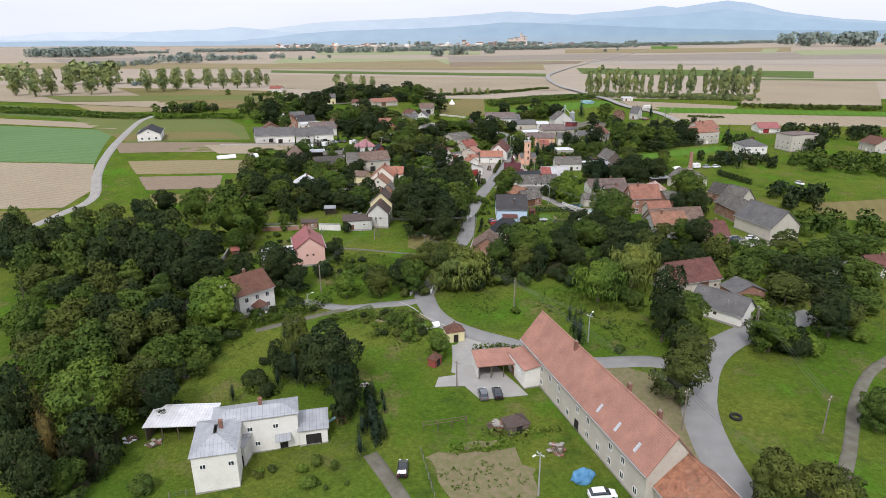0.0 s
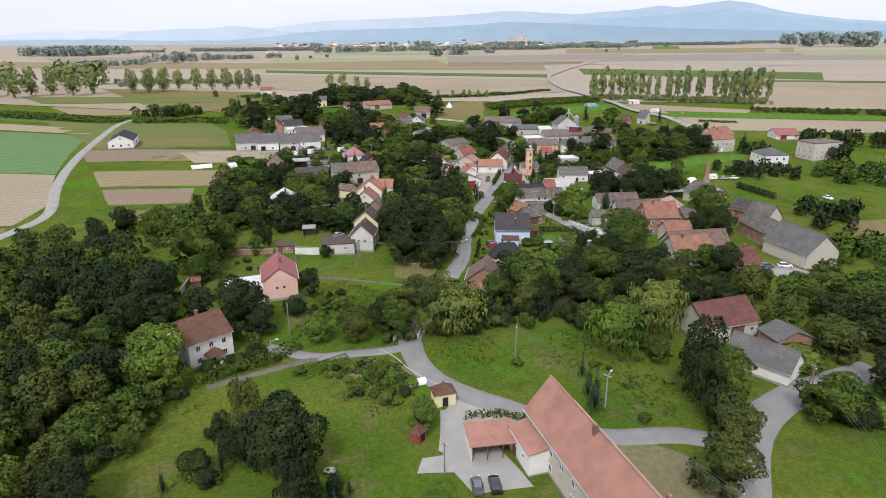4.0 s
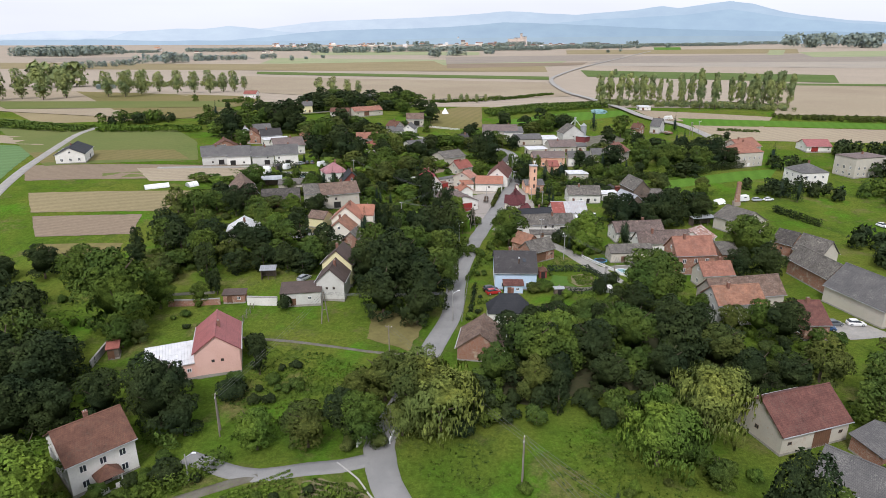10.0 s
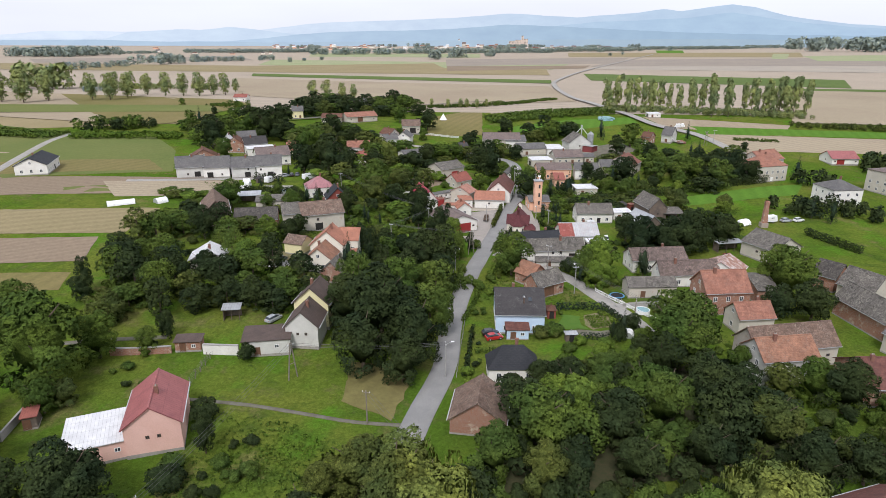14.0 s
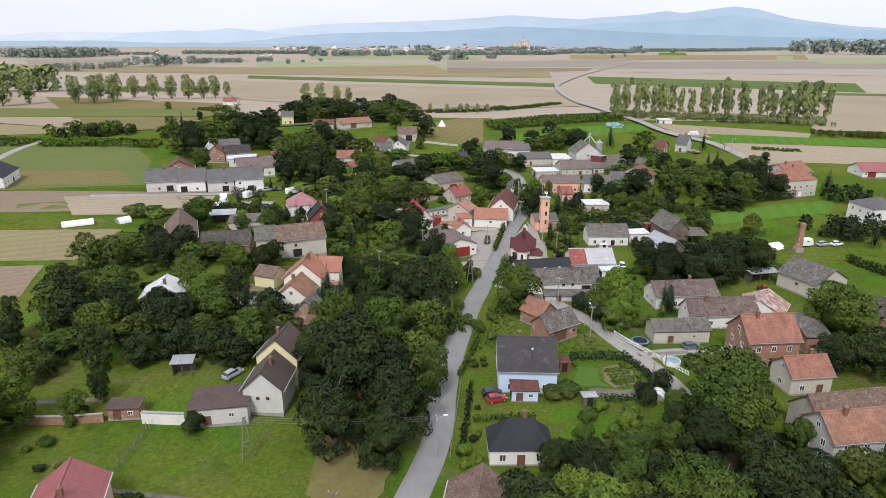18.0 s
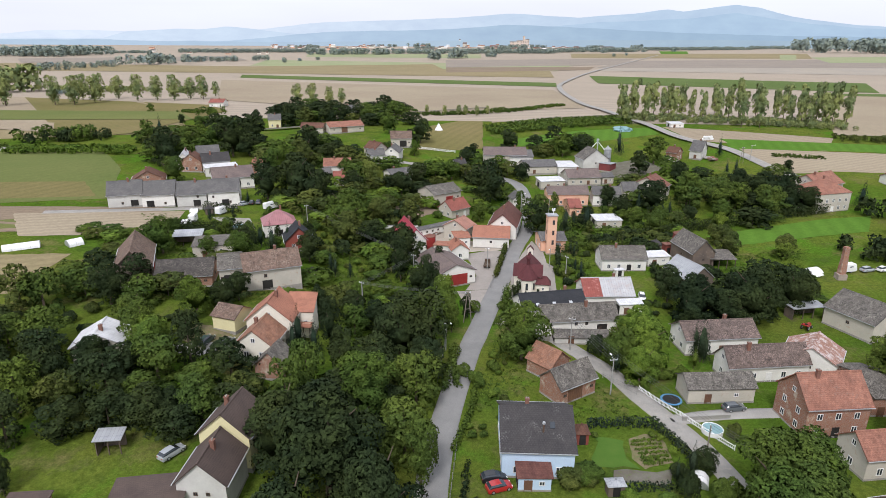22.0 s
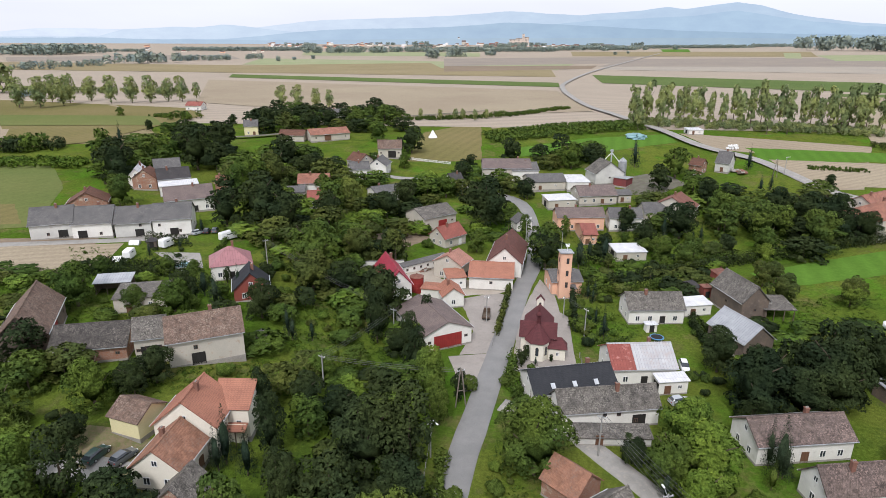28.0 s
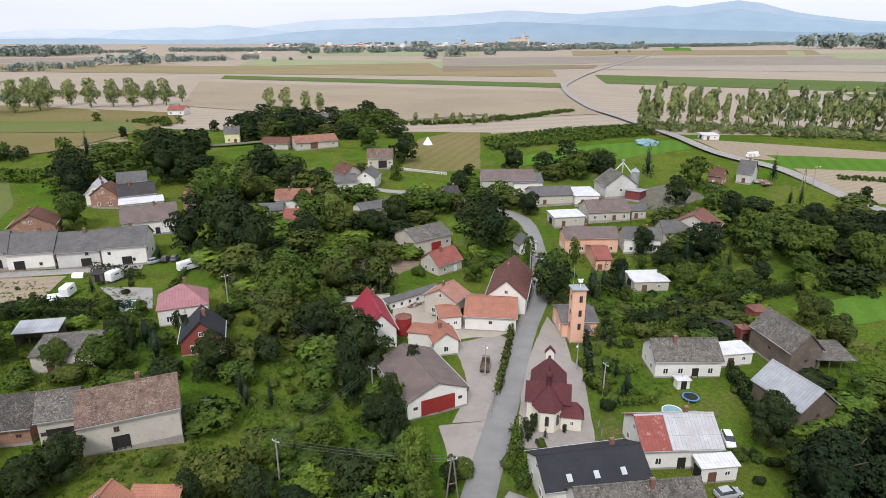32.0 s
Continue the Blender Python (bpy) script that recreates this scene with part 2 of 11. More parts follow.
# walls
for nm, a, b, st, am in (
    ("cream", (0.50, 0.46, 0.39), (0.44, 0.41, 0.35), (0.40, 0.28, 0.21), 0.25),
    ("ivory", (0.72, 0.68, 0.58), (0.68, 0.64, 0.54), None, 0),
    ("white", (0.72, 0.70, 0.65), (0.64, 0.62, 0.57), (0.54, 0.51, 0.46), 0.2),
    ("mill", (0.60, 0.50, 0.42), (0.56, 0.47, 0.40), None, 0),
    ("pink", (0.70, 0.45, 0.38), (0.66, 0.41, 0.34), None, 0),
    ("peach", (0.70, 0.43, 0.30), (0.66, 0.39, 0.27), (0.58, 0.38, 0.26), 0.1),
    ("blue", (0.50, 0.62, 0.75), (0.46, 0.58, 0.71), None, 0),
    ("yellow", (0.70, 0.64, 0.38), (0.65, 0.59, 0.34), None, 0),
    ("greywall", (0.55, 0.54, 0.50), (0.47, 0.46, 0.43), (0.40, 0.37, 0.33), 0.3),
    ("maroonwall", (0.20, 0.05, 0.05), (0.17, 0.05, 0.05), None, 0),
    ("redwood", (0.25, 0.07, 0.05), (0.20, 0.06, 0.05), None, 0),
    ("wood", (0.17, 0.13, 0.10), (0.11, 0.09, 0.075), (0.23, 0.19, 0.16), 0.3),
):
    mat(nm + "_wall", a, b, 0.35, 5, 0.9, 0.2, 0.02, stain=st, amount=am, grain=0.1)


def brickwork(name, a, b, mortar):
    m, n, l, bs = start(name, 0.9)
    uv = n.new("ShaderNodeTexCoord").outputs["UV"]
    pos = n.new("ShaderNodeNewGeometry").outputs["Position"]
    br = n.new("ShaderNodeTexBrick")
    br.inputs["Scale"].default_value = 1.0
    br.inputs["Brick Width"].default_value, br.inputs["Row Height"].default_value, br.inputs["Mortar Size"].default_value = 0.26, 0.08, 0.01
    br.inputs["Color1"].default_value, br.inputs["Color2"].default_value, br.inputs["Mortar"].default_value = (*a, 1), (*b, 1), (*mortar, 1)
    l.new(uv, br.inputs["Vector"])
    s = noise_of(n, l, pos, 0.5, 7, 0.7)
    c = mixed(n, l, ramp(n, l, s, 0.55, 0.68), br.outputs["Color"], (0.47, 0.40, 0.31))
    l.new(c, bs.inputs["Base Color"])
    bumped(n, l, bs, br.outputs["Fac"], -0.3, 0.02)


brickwork("brick_wall", (0.31, 0.14, 0.085), (0.25, 0.11, 0.07), (0.30, 0.25, 0.21))
# roofs
for nm, a, b, wr, am in (
    ("salmon", (0.36, 0.190, 0.143), (0.345, 0.18, 0.136), (0.34, 0.195, 0.155), 0.25),
    ("oldorange", (0.36, 0.165, 0.10), (0.29, 0.135, 0.085), (0.20, 0.15, 0.11), 0.8),
    ("salmonold", (0.30, 0.142, 0.10), (0.265, 0.127, 0.09), (0.22, 0.14, 0.11), 0.5),
    ("orange", (0.345, 0.158, 0.105), (0.32, 0.147, 0.098), (0.31, 0.15, 0.105), 0.3),
    ("orangeold", (0.30, 0.155, 0.10), (0.25, 0.13, 0.088), (0.20, 0.15, 0.12), 0.6),
    ("brown", (0.150, 0.075, 0.052), (0.122, 0.062, 0.044), (0.11, 0.075, 0.055), 0.5),
    ("brownold", (0.175, 0.120, 0.092), (0.130, 0.090, 0.072), (0.26, 0.21, 0.17), 0.8),
    ("redold", (0.215, 0.098, 0.074), (0.18, 0.084, 0.064), (0.17, 0.12, 0.10), 0.5),
    ("red", (0.27, 0.098, 0.076), (0.25, 0.09, 0.07), (0.22, 0.10, 0.08), 0.2),
    ("maroon", (0.148, 0.066, 0.054), (0.126, 0.058, 0.048), (0.12, 0.075, 0.062), 0.5),
    ("grey", (0.125, 0.121, 0.118), (0.108, 0.105, 0.102), (0.19, 0.182, 0.168), 0.45),
    ("greyold", (0.135, 0.125, 0.113), (0.095, 0.088, 0.08), (0.26, 0.24, 0.205), 0.95),
    ("greyred", (0.135, 0.105, 0.092), (0.110, 0.088, 0.08), (0.28, 0.20, 0.175), 0.9),
    ("darktile", (0.075, 0.068, 0.062), (0.052, 0.049, 0.046), (0.17, 0.152, 0.132), 0.9),
    ("darkgrey", (0.062, 0.058, 0.058), (0.052, 0.049, 0.049), (0.13, 0.125, 0.12), 0.2),
    ("anthracite", (0.036, 0.038, 0.043), (0.032, 0.034, 0.038), None, 0),
    ("umber", (0.098, 0.074, 0.064), (0.088, 0.067, 0.058), None, 0),
    ("wine", (0.105, 0.035, 0.037), (0.095, 0.031, 0.034), None, 0),
    ("taupe", (0.165, 0.13, 0.118), (0.155, 0.122, 0.112), (0.19, 0.16, 0.15), 0.1),
):
    tiles(nm + "_roof", a, b, wr, am)
seams("crimson_roof", (0.29, 0.105, 0.10), (0.27, 0.098, 0.094), 0.5, 0.0)
seams("crimson2_roof", (0.30, 0.035, 0.055), (0.28, 0.032, 0.05), 0.45, 0.0)
seams("pinkred_roof", (0.33, 0.16, 0.165), (0.31, 0.15, 0.155), 0.5, 0.0)
seams("metal_roof", (0.40, 0.41, 0.42), (0.36, 0.37, 0.38), 0.45, 0.35)
seams("whitemetal_roof", (0.60, 0.60, 0.60), (0.56, 0.56, 0.56), 0.5, 0.0, (0.58, 0.57, 0.55), 0.1)
seams("rusty_roof", (0.27, 0.145, 0.105), (0.33, 0.19, 0.145), 0.7, 0.0, (0.52, 0.48, 0.46), 0.55)
seams("redpart_roof", (0.25, 0.075, 0.06), (0.23, 0.07, 0.055), 0.6, 0.0, (0.40, 0.2, 0.17), 0.3)
seams("redwhite_roof", (0.40, 0.40, 0.405), (0.44, 0.44, 0.44), 0.5, 0.1, (0.38, 0.34, 0.32), 0.5)
mat("frame", (0.75, 0.74, 0.72), (0.7, 0.69, 0.67), 1, 8, 0.6, 0.05)
mat("frame_dark", (0.12, 0.08, 0.06), (0.10, 0.07, 0.05), 1, 8, 0.6, 0.05)
mat("door_red", (0.27, 0.035, 0.03), (0.24, 0.03, 0.028), 0.8, 8, 0.6, 0.1)
mat("door_brown", (0.16, 0.085, 0.05), (0.13, 0.07, 0.045), 0.8, 8, 0.7, 0.1)
mat("door_dark", (0.03, 0.028, 0.026), (0.025, 0.023, 0.021), 0.8, 8, 0.8, 0.1)
mat("door_green", (0.06, 0.14, 0.08), (0.05, 0.12, 0.07), 0.8, 8, 0.7, 0.1)
mat("chimney_brick", (0.22, 0.11, 0.08), (0.18, 0.095, 0.07), 1, 6, 0.9, 0.3)
mat("stone", (0.33, 0.31, 0.28), (0.27, 0.25, 0.22), 0.7, 5, 0.95, 0.5)
mat("bark", (0.13, 0.10, 0.075), (0.09, 0.07, 0.05), 1.2, 9, 0.95, 0.6)
mat("pole_wood", (0.23, 0.20, 0.165), (0.18, 0.155, 0.125), 0.8, 8, 0.9, 0.2)
mat("pole_concrete", (0.33, 0.32, 0.30), (0.28, 0.275, 0.26), 0.8, 8, 0.9, 0.2)
mat("wire", (0.10, 0.10, 0.10), (0.12, 0.12, 0.12), 1, 5, 0.5, 0)
mat("steel", (0.55, 0.56, 0.57), (0.5, 0.51, 0.52), 1, 6, 0.4, 0.05, metal=0.6)
mat("rubber", (0.02, 0.02, 0.02), (0.025, 0.025, 0.025), 1, 6, 0.8, 0.1)
mat("plastic_white", (0.78, 0.78, 0.77), (0.74, 0.74, 0.73), 1, 6, 0.45, 0.05)
mat("plastic_blue", (0.07, 0.19, 0.34), (0.10, 0.25, 0.40), 1, 6, 0.5, 0.2)
mat("plastic_teal", (0.20, 0.33, 0.34), (0.17, 0.28, 0.30), 1, 6, 0.5, 0.1)
m_, n_, l_, b_ = start("pane", 0.08, 0, 0.6)
b_.inputs["Base Color"].default_value = (0.035, 0.042, 0.05, 1)
m_, n_, l_, b_ = start("pond_water", 0.12, 0, 0.5)
b_.inputs["Base Color"].default_value = (0.03, 0.032, 0.026, 1)
for nm, c in (("paint_black", (0.012, 0.013, 0.016)), ("paint_white", (0.75, 0.75, 0.74)), ("paint_silver", (0.36, 0.38, 0.40)), ("paint_blue", (0.03, 0.07, 0.16)), ("paint_red", (0.35, 0.02, 0.02)), ("paint_grey", (0.10, 0.11, 0.12)), ("paint_brown", (0.10, 0.07, 0.05)), ("paint_green", (0.03, 0.06, 0.05))):
    m_, n_, l_, b_ = start(nm, 0.3, 0, 0.5)
    b_.inputs["Base Color"].default_value = (*c, 1)
    b_.inputs["Coat Weight"].default_value = 0.6
foliage("leaf_mid", (0.049, 0.080, 0.018), (0.068, 0.106, 0.021), (0.072, 0.104, 0.025))
foliage("leaf_dark", (0.020, 0.031, 0.015), (0.029, 0.044, 0.018), (0.035, 0.050, 0.020))
foliage("leaf_light", (0.085, 0.140, 0.024), (0.110, 0.165, 0.028), (0.098, 0.140, 0.028))
foliage("leaf_olive", (0.060, 0.078, 0.022), (0.080, 0.096, 0.026), (0.066, 0.086, 0.026))
foliage("leaf_willow", (0.122, 0.150, 0.040), (0.150, 0.178, 0.046), (0.110, 0.142, 0.036), 0.6)
foliage("leaf_poplar", (0.168, 0.208, 0.088), (0.198, 0.232, 0.100), (0.206, 0.242, 0.096), 0.5)
# leaves of the far belts: distance haze is mixed into this blue-grey colour
foliage("leaf_hazed", (0.205, 0.25, 0.235), (0.235, 0.28, 0.26), (0.22, 0.265, 0.25), 0.4)
foliage("leaf_spruce", (0.018, 0.032, 0.022), (0.027, 0.043, 0.027), (0.034, 0.050, 0.034))
foliage("leaf_rust", (0.095, 0.068, 0.020), (0.109, 0.082, 0.027), (0.061, 0.068, 0.020))
foliage("leaf_weed", (0.058, 0.102, 0.016), (0.082, 0.128, 0.020), (0.070, 0.104, 0.024))


# ---- builders ----
def S(a, b, v):
    t = min(1, max(0, (v - a) / (b - a)))
    return t * t * (3 - 2 * t)


def land(x, y):
    """Height of the ground: a shallow valley with higher fields beside and beyond the village."""
    z = -2.7 + 1.2 * S(115, 160, y) - 1.4 * S(-15, -60, x) * (1 - S(150, 190, y))
    z += 7.5 * S(-8, -62, x) * S(178, 280, y) + 5 * S(-70, -200, x) * S(200, 320, y) + 5 * S(35, 135, x) * S(250, 375, y)
    k = S(370, 545, y)
    return z * (1 - k) + (13 - 4 * S(600, 1100, y)) * k


def mesh_of(name, bm, material):
    me = bpy.data.meshes.new(name)
    bm.to_mesh(me)
    bm.free()
    me.materials.append(MATS[material])
    return me


def part(name, bm, material, parent, label=""):
    ob = new(name, bm if isinstance(bm, bpy.types.Mesh) else mesh_of(name, bm, material))
    ob.parent = parent
    if label:
        tagged(ob, label)
    return ob


def thing(name, x, y, z, rot, label, category, group="", kind=""):
    ob = new(name)
    ob.empty_display_size = 0.2
    ob.matrix_world = pose(x, y, z, 0, 0, rot)
    return tagged(ob, label, category, group, kind)


def box(bm, x0, y0, z0, x1, y1, z1):
    v = [bm.verts.new(p) for p in ((x0, y0, z0), (x1, y0, z0), (x1, y1, z0), (x0, y1, z0), (x0, y0, z1), (x1, y0, z1), (x1, y1, z1), (x0, y1, z1))]
    for f in ((3, 2, 1, 0), (4, 5, 6, 7), (0, 1, 5, 4), (1, 2, 6, 5), (2, 3, 7, 6), (3, 0, 4, 7)):
        bm.faces.new([v[i] for i in f])
    return v


def boxes(*rows):
    bm = bmesh.new()
    for r in rows:
        box(bm, *r)
    return bm


def unwrap(bm):
    """Metres along and across each face, for courses of bricks and tiles."""
    lay = bm.loops.layers.uv.verify()
    for f in bm.faces:
        n = f.normal
        u = Vector((0, 0, 1)).cross(n)
        u = u.normalized() if u.length > 1e-3 else Vector((1, 0, 0))
        v = n.cross(u)
        for lp in f.loops:
            lp[lay].uv = (lp.vert.co.dot(u), lp.vert.co.dot(v))


def slab(pts, thick):
    """A flat piece from its upper outline, with thickness."""
    bm = bmesh.new()
    f = bm.faces.new([bm.verts.new(p) for p in pts])
    f.normal_update()
    if f.normal.z < 0:
        f.normal_flip()
    n = f.normal.copy()
    e = bmesh.ops.extrude_face_region(bm, geom=[f])
    for g in e["geom"]:
        if isinstance(g, bmesh.types.BMVert):
            g.co -= n * thick
    bmesh.ops.recalc_face_normals(bm, faces=bm.faces)
    bm.normal_update()
    unwrap(bm)
    return bm


def prism(outline, z0):
    """Walls over an outline in the (y, z) plane, run along x from x0 to x1 : ((x0, x1), [(y, z), ...])"""
    (x0, x1), pts = outline
    bm = bmesh.new()
    a = [bm.verts.new((x0, y, z)) for y, z in pts]
    b = [bm.verts.new((x1, y, z)) for y, z in pts]
    bm.faces.new(a[::-1])
    bm.faces.new(b)
    for i in range(len(pts)):
        j = (i + 1) % len(pts)
        bm.faces.new((a[i], a[j], b[j], b[i]))
    bmesh.ops.recalc_face_normals(bm, faces=bm.faces)
    bm.normal_update()
    unwrap(bm)
    return bm


def arranged(name, verts, faces, material, smooth=False):
    me = bpy.data.meshes.new(name)
    me.from_pydata([tuple(v) for v in verts], [], [tuple(f) for f in faces])
    me.materials.append(MATS[material])
    if smooth:
        me.polygons.foreach_set("use_smooth", [True] * len(me.polygons))
    return me


def sprays(name, verts, materials, index=None, normals=None):
    """A mesh of separate three-cornered leaf sprays, three vertices each, shaded by the clump that they grow on."""
    n = len(verts) // 3
    me = bpy.data.meshes.new(name)
    me.vertices.add(3 * n)
    me.vertices.foreach_set("co", np.asarray(verts, dtype=np.float32).ravel())
    me.loops.add(3 * n)
    me.loops.foreach_set("vertex_index", np.arange(3 * n, dtype=np.int32))
    me.polygons.add(n)
    me.polygons.foreach_set("loop_start", np.arange(0, 3 * n, 3, dtype=np.int32))
    me.polygons.foreach_set("loop_total", np.full(n, 3, dtype=np.int32))
    for m in materials:
        me.materials.append(MATS[m])
    if index is not None:
        me.polygons.foreach_set("material_index", np.asarray(index, dtype=np.int32))
    me.update(calc_edges=True)
    if normals is not None:
        lay = me.attributes.new("custom_normal", "FLOAT_VECTOR", "POINT")
        lay.data.foreach_set("vector", np.asarray(normals, dtype=np.float32).ravel())
        me.update()
    return me


# ---- ground ----
def sheet(name, xs, ys, material, lift, label, category):
    nx = len(xs)
    verts = [(x, y, land(x, y) + lift) for y in ys for x in xs]
    faces = [(j * nx + i, j * nx + i + 1, (j + 1) * nx + i + 1, (j + 1) * nx + i) for j in range(len(ys) - 1) for i in range(nx - 1)]
    ob = new(name, arranged(name, verts, faces, material, True))
    return tagged(ob, label, category, kind="structure")


def spread(lo, a, b, hi, step):
    mid = list(range(a, b + 1, step))
    out, k = [], step
    v = a
    left = []
    while v > lo:
        k *= 1.35
        v -= k
        left.append(v)
    v, k, right = b, step, []
    while v < hi:
        k *= 1.35
        v += k
        right.append(v)
    return left[::-1] + mid + right


sheet("ground", spread(-4600, -400, 304, 4600, 8), spread(-700, 40, 648, 4930, 8), "grass", 0, "uneven green meadow and lawn ground of the village", "ground")
sheet("far_fields", spread(-4600, -400, 400, 4600, 40), spread(560, 600, 1200, 4920, 40), "stubblehazed", 0.12, "wide flat harvested fields beyond the village", "field")
WORDS = {
    "stubble": "harvested tan stubble field with machine lines", "wheat": "pale straw coloured harvested field", "plough": "brown ploughed field strip",
    "drygrass": "patch of dry yellowed grass", "greenfield": "bright green even grass or crop", "bluegreen": "dull blue-green crop field", "corngreen": "dark green maize field strip",
    "meadow": "olive green mown meadow strip", "palegreen": "pale green far field", "soilgrey": "grey-brown bare soil field far off", "soilpale": "pale bare soil field far off", "soil": "brown bare soil with weeds",
    "pond_water": "small dark still pond among trees", "lawn_grass": "short mown bright green garden lawn", "kerbstone": "pale concrete kerb along the road bend", "litter": "dark woodland floor of leaf litter and ivy", "asphalt": "grey worn asphalt village road", "asphaltold": "pale patched asphalt surface", "gravel": "grey-brown gravel track with weeds", "concrete": "light grey concrete surface",
    "paving": "beige block paved yard", "sand": "pale sandy yard surface",
}
LIFTS = {"n": 0}


def patch(name, material, pts, cell):
    """A sheet of another surface laid over the ground."""
    LIFTS["n"] += 1
    lift = (0.05 + 0.004 * (LIFTS["n"] % 12) if cell < 20 else 0.15 + 0.006 * LIFTS["n"]) + (0.02 if name == "yard" else 0)
    bm = bmesh.new()
    if cell < 20:
        # uneven edges: ragged where earth meets grass, nearly straight where it is paved
        amp, edge = (0.22 if material in ("paving", "concrete", "asphalt", "asphaltold") else 0.5 if name == "field" else 1.5), []
        for (ax, ay), (bx, by) in zip(pts, pts[1:] + pts[:1]):
            n = max(1, int(math.hypot(bx - ax, by - ay) / 2.0))
            for i in range(n):
                x, y = ax + (bx - ax) * i / n, ay + (by - ay) * i / n
                edge.append((x + amp * noise.noise((x * 0.35, y * 0.35, 1)), y + amp * noise.noise((x * 0.35, y * 0.35, 9))))
        pts = edge
    bm.faces.new([bm.verts.new((x, y, 0)) for x, y in pts])
    lo, hi = [min(p[k] for p in pts) for k in (0, 1)], [max(p[k] for p in pts) for k in (0, 1)]
    for k in (0, 1):
        c = math.ceil(lo[k] / cell) * cell
        step = max(cell, (hi[k] - lo[k]) / 60)
        while c < hi[k]:
            co, no = [0, 0, 0], [0, 0, 0]
            co[k], no[k] = c, 1
            bmesh.ops.bisect_plane(bm, geom=bm.verts[:] + bm.edges[:] + bm.faces[:], plane_co=co, plane_no=no)
            c += step
    for v in bm.verts:
        v.co.z = land(v.co.x, v.co.y) + lift
    for f in bm.faces:
        f.normal_update()
        if f.normal.z < 0:
            f.normal_flip()
        f.smooth = True
    tagged(new(name, mesh_of(name, bm, material)), WORDS[material], name.replace("_", " "), kind="structure")


ROADS = []


def ribbon(name, material, width, pts):
    """A road: a smoothed centre line with a slightly crowned surface and low edges."""
    line = [Vector(p) for p in pts]
    fine = []
    for i in range(len(line) - 1):
        p0, p1, p2, p3 = line[max(i - 1, 0)], line[i], line[i + 1], line[min(i + 2, len(line) - 1)]
        n = max(2, int((p2 - p1).length / 3)) if (p2 - p1).length < 120 else 12
        for k in range(n):
            t = k / n
            fine.append(0.5 * ((2 * p1) + (p2 - p0) * t + (2 * p0 - 5 * p1 + 4 * p2 - p3) * t * t + (3 * p1 - p0 - 3 * p2 + p3) * t ** 3))
    fine.append(line[-1])
    ROADS.extend((p.x, p.y, width / 2) for p in fine)
    lift = {"road": 0.14, "lane": 0.125, "track": 0.11, "footpath": 0.1, "kerb": 0.2}[name]
    verts, faces = [], []
    for i, p in enumerate(fine):
        d = (fine[min(i + 1, len(fine) - 1)] - fine[max(i - 1, 0)]).normalized()
        s = Vector((-d.y, d.x))
        wob = 1 + 0.05 * noise.noise((p.x * 0.2, p.y * 0.2, 3))
        for k, dz in ((-0.52, -0.12), (-0.5, 0), (-0.2, 0.03), (0.2, 0.03), (0.5, 0), (0.52, -0.12)):
            q = p + s * k * width * wob
            verts.append((q.x, q.y, land(q.x, q.y) + lift + 1.1 * S(400, 520, q.y) + dz))
    for i in range(len(fine) - 1):
        for k in range(5):
            a = i * 6 + k
            faces.append((a, a + 6, a + 7, a + 1))
    me = arranged(name, verts, faces, material, True)
    tagged(new(name, me), WORDS[material], {"footpath": "path"}.get(name, name), kind="structure")


# ---- buildings ----
ROOFS = {
    "salmon": "new salmon tile", "oldorange": "patched orange tile", "salmonold": "faded salmon tile", "orange": "bright orange tile", "orangeold": "weathered orange tile",
    "brown": "brown clay tile", "brownold": "mossy brown tile", "redold": "worn red tile", "red": "red tile", "maroon": "dark maroon tile", "grey": "grey tile", "greyold": "weathered grey tile",
    "greyred": "patchy grey and red tile", "darktile": "dark decayed tile", "darkgrey": "dark grey tile", "anthracite": "anthracite tile", "umber": "dark brown tile", "wine": "wine red metal tile",
    "taupe": "grey-brown", "crimson": "crimson sheet metal", "crimson2": "bright crimson sheet metal", "pinkred": "pale red sheet metal", "metal": "silver sheet metal", "whitemetal": "white sheet metal",
    "rusty": "rusty corrugated", "redwhite": "red and silver sheet metal",
}
WALLS = {"cream": "cream plastered", "ivory": "ivory plastered", "white": "white plastered", "pink": "pink plastered", "peach": "peach plastered", "blue": "pale blue", "yellow": "pale yellow", "greywall": "grey plastered", "maroonwall": "maroon boarded", "redwood": "red boarded", "wood": "dark wooden", "brick": "red brick"}
FRAME, PANE = {}, {}


def plate(xs, zs, holes, y0, y1):
    """A pierced board in one piece, between the planes y0 and y1."""
    bm = bmesh.new()
    g = {(i, j): bm.verts.new((x, y0, z)) for i, x in enumerate(xs) for j, z in enumerate(zs)}
    fs = [bm.faces.new((g[i, j], g[i + 1, j], g[i + 1, j + 1], g[i, j + 1])) for i in range(len(xs) - 1) for j in range(len(zs) - 1) if (i, j) not in holes]
    e = bmesh.ops.extrude_face_region(bm, geom=fs)
    for v in e["geom"]:
        if isinstance(v, bmesh.types.BMVert):
            v.co.y = y1
    bmesh.ops.recalc_face_normals(bm, faces=bm.faces)
    return bm


def window_meshes(w, h, tone):
    key = (w, h, tone)
    if key not in FRAME:
        t = 0.09
        FRAME[key] = mesh_of("window", plate([-w / 2, -w / 2 + t, -0.04, 0.04, w / 2 - t, w / 2], [-h / 2, -h / 2 + t, h / 2 - t, h / 2], {(1, 1), (3, 1)}, -0.06, 0.05), tone)
        PANE[key] = mesh_of("pane", boxes((-w / 2 + t, -0.012, -h / 2 + t, w / 2 - t, 0.03, h / 2 - t)), "pane")
    return FRAME[key], PANE[key]


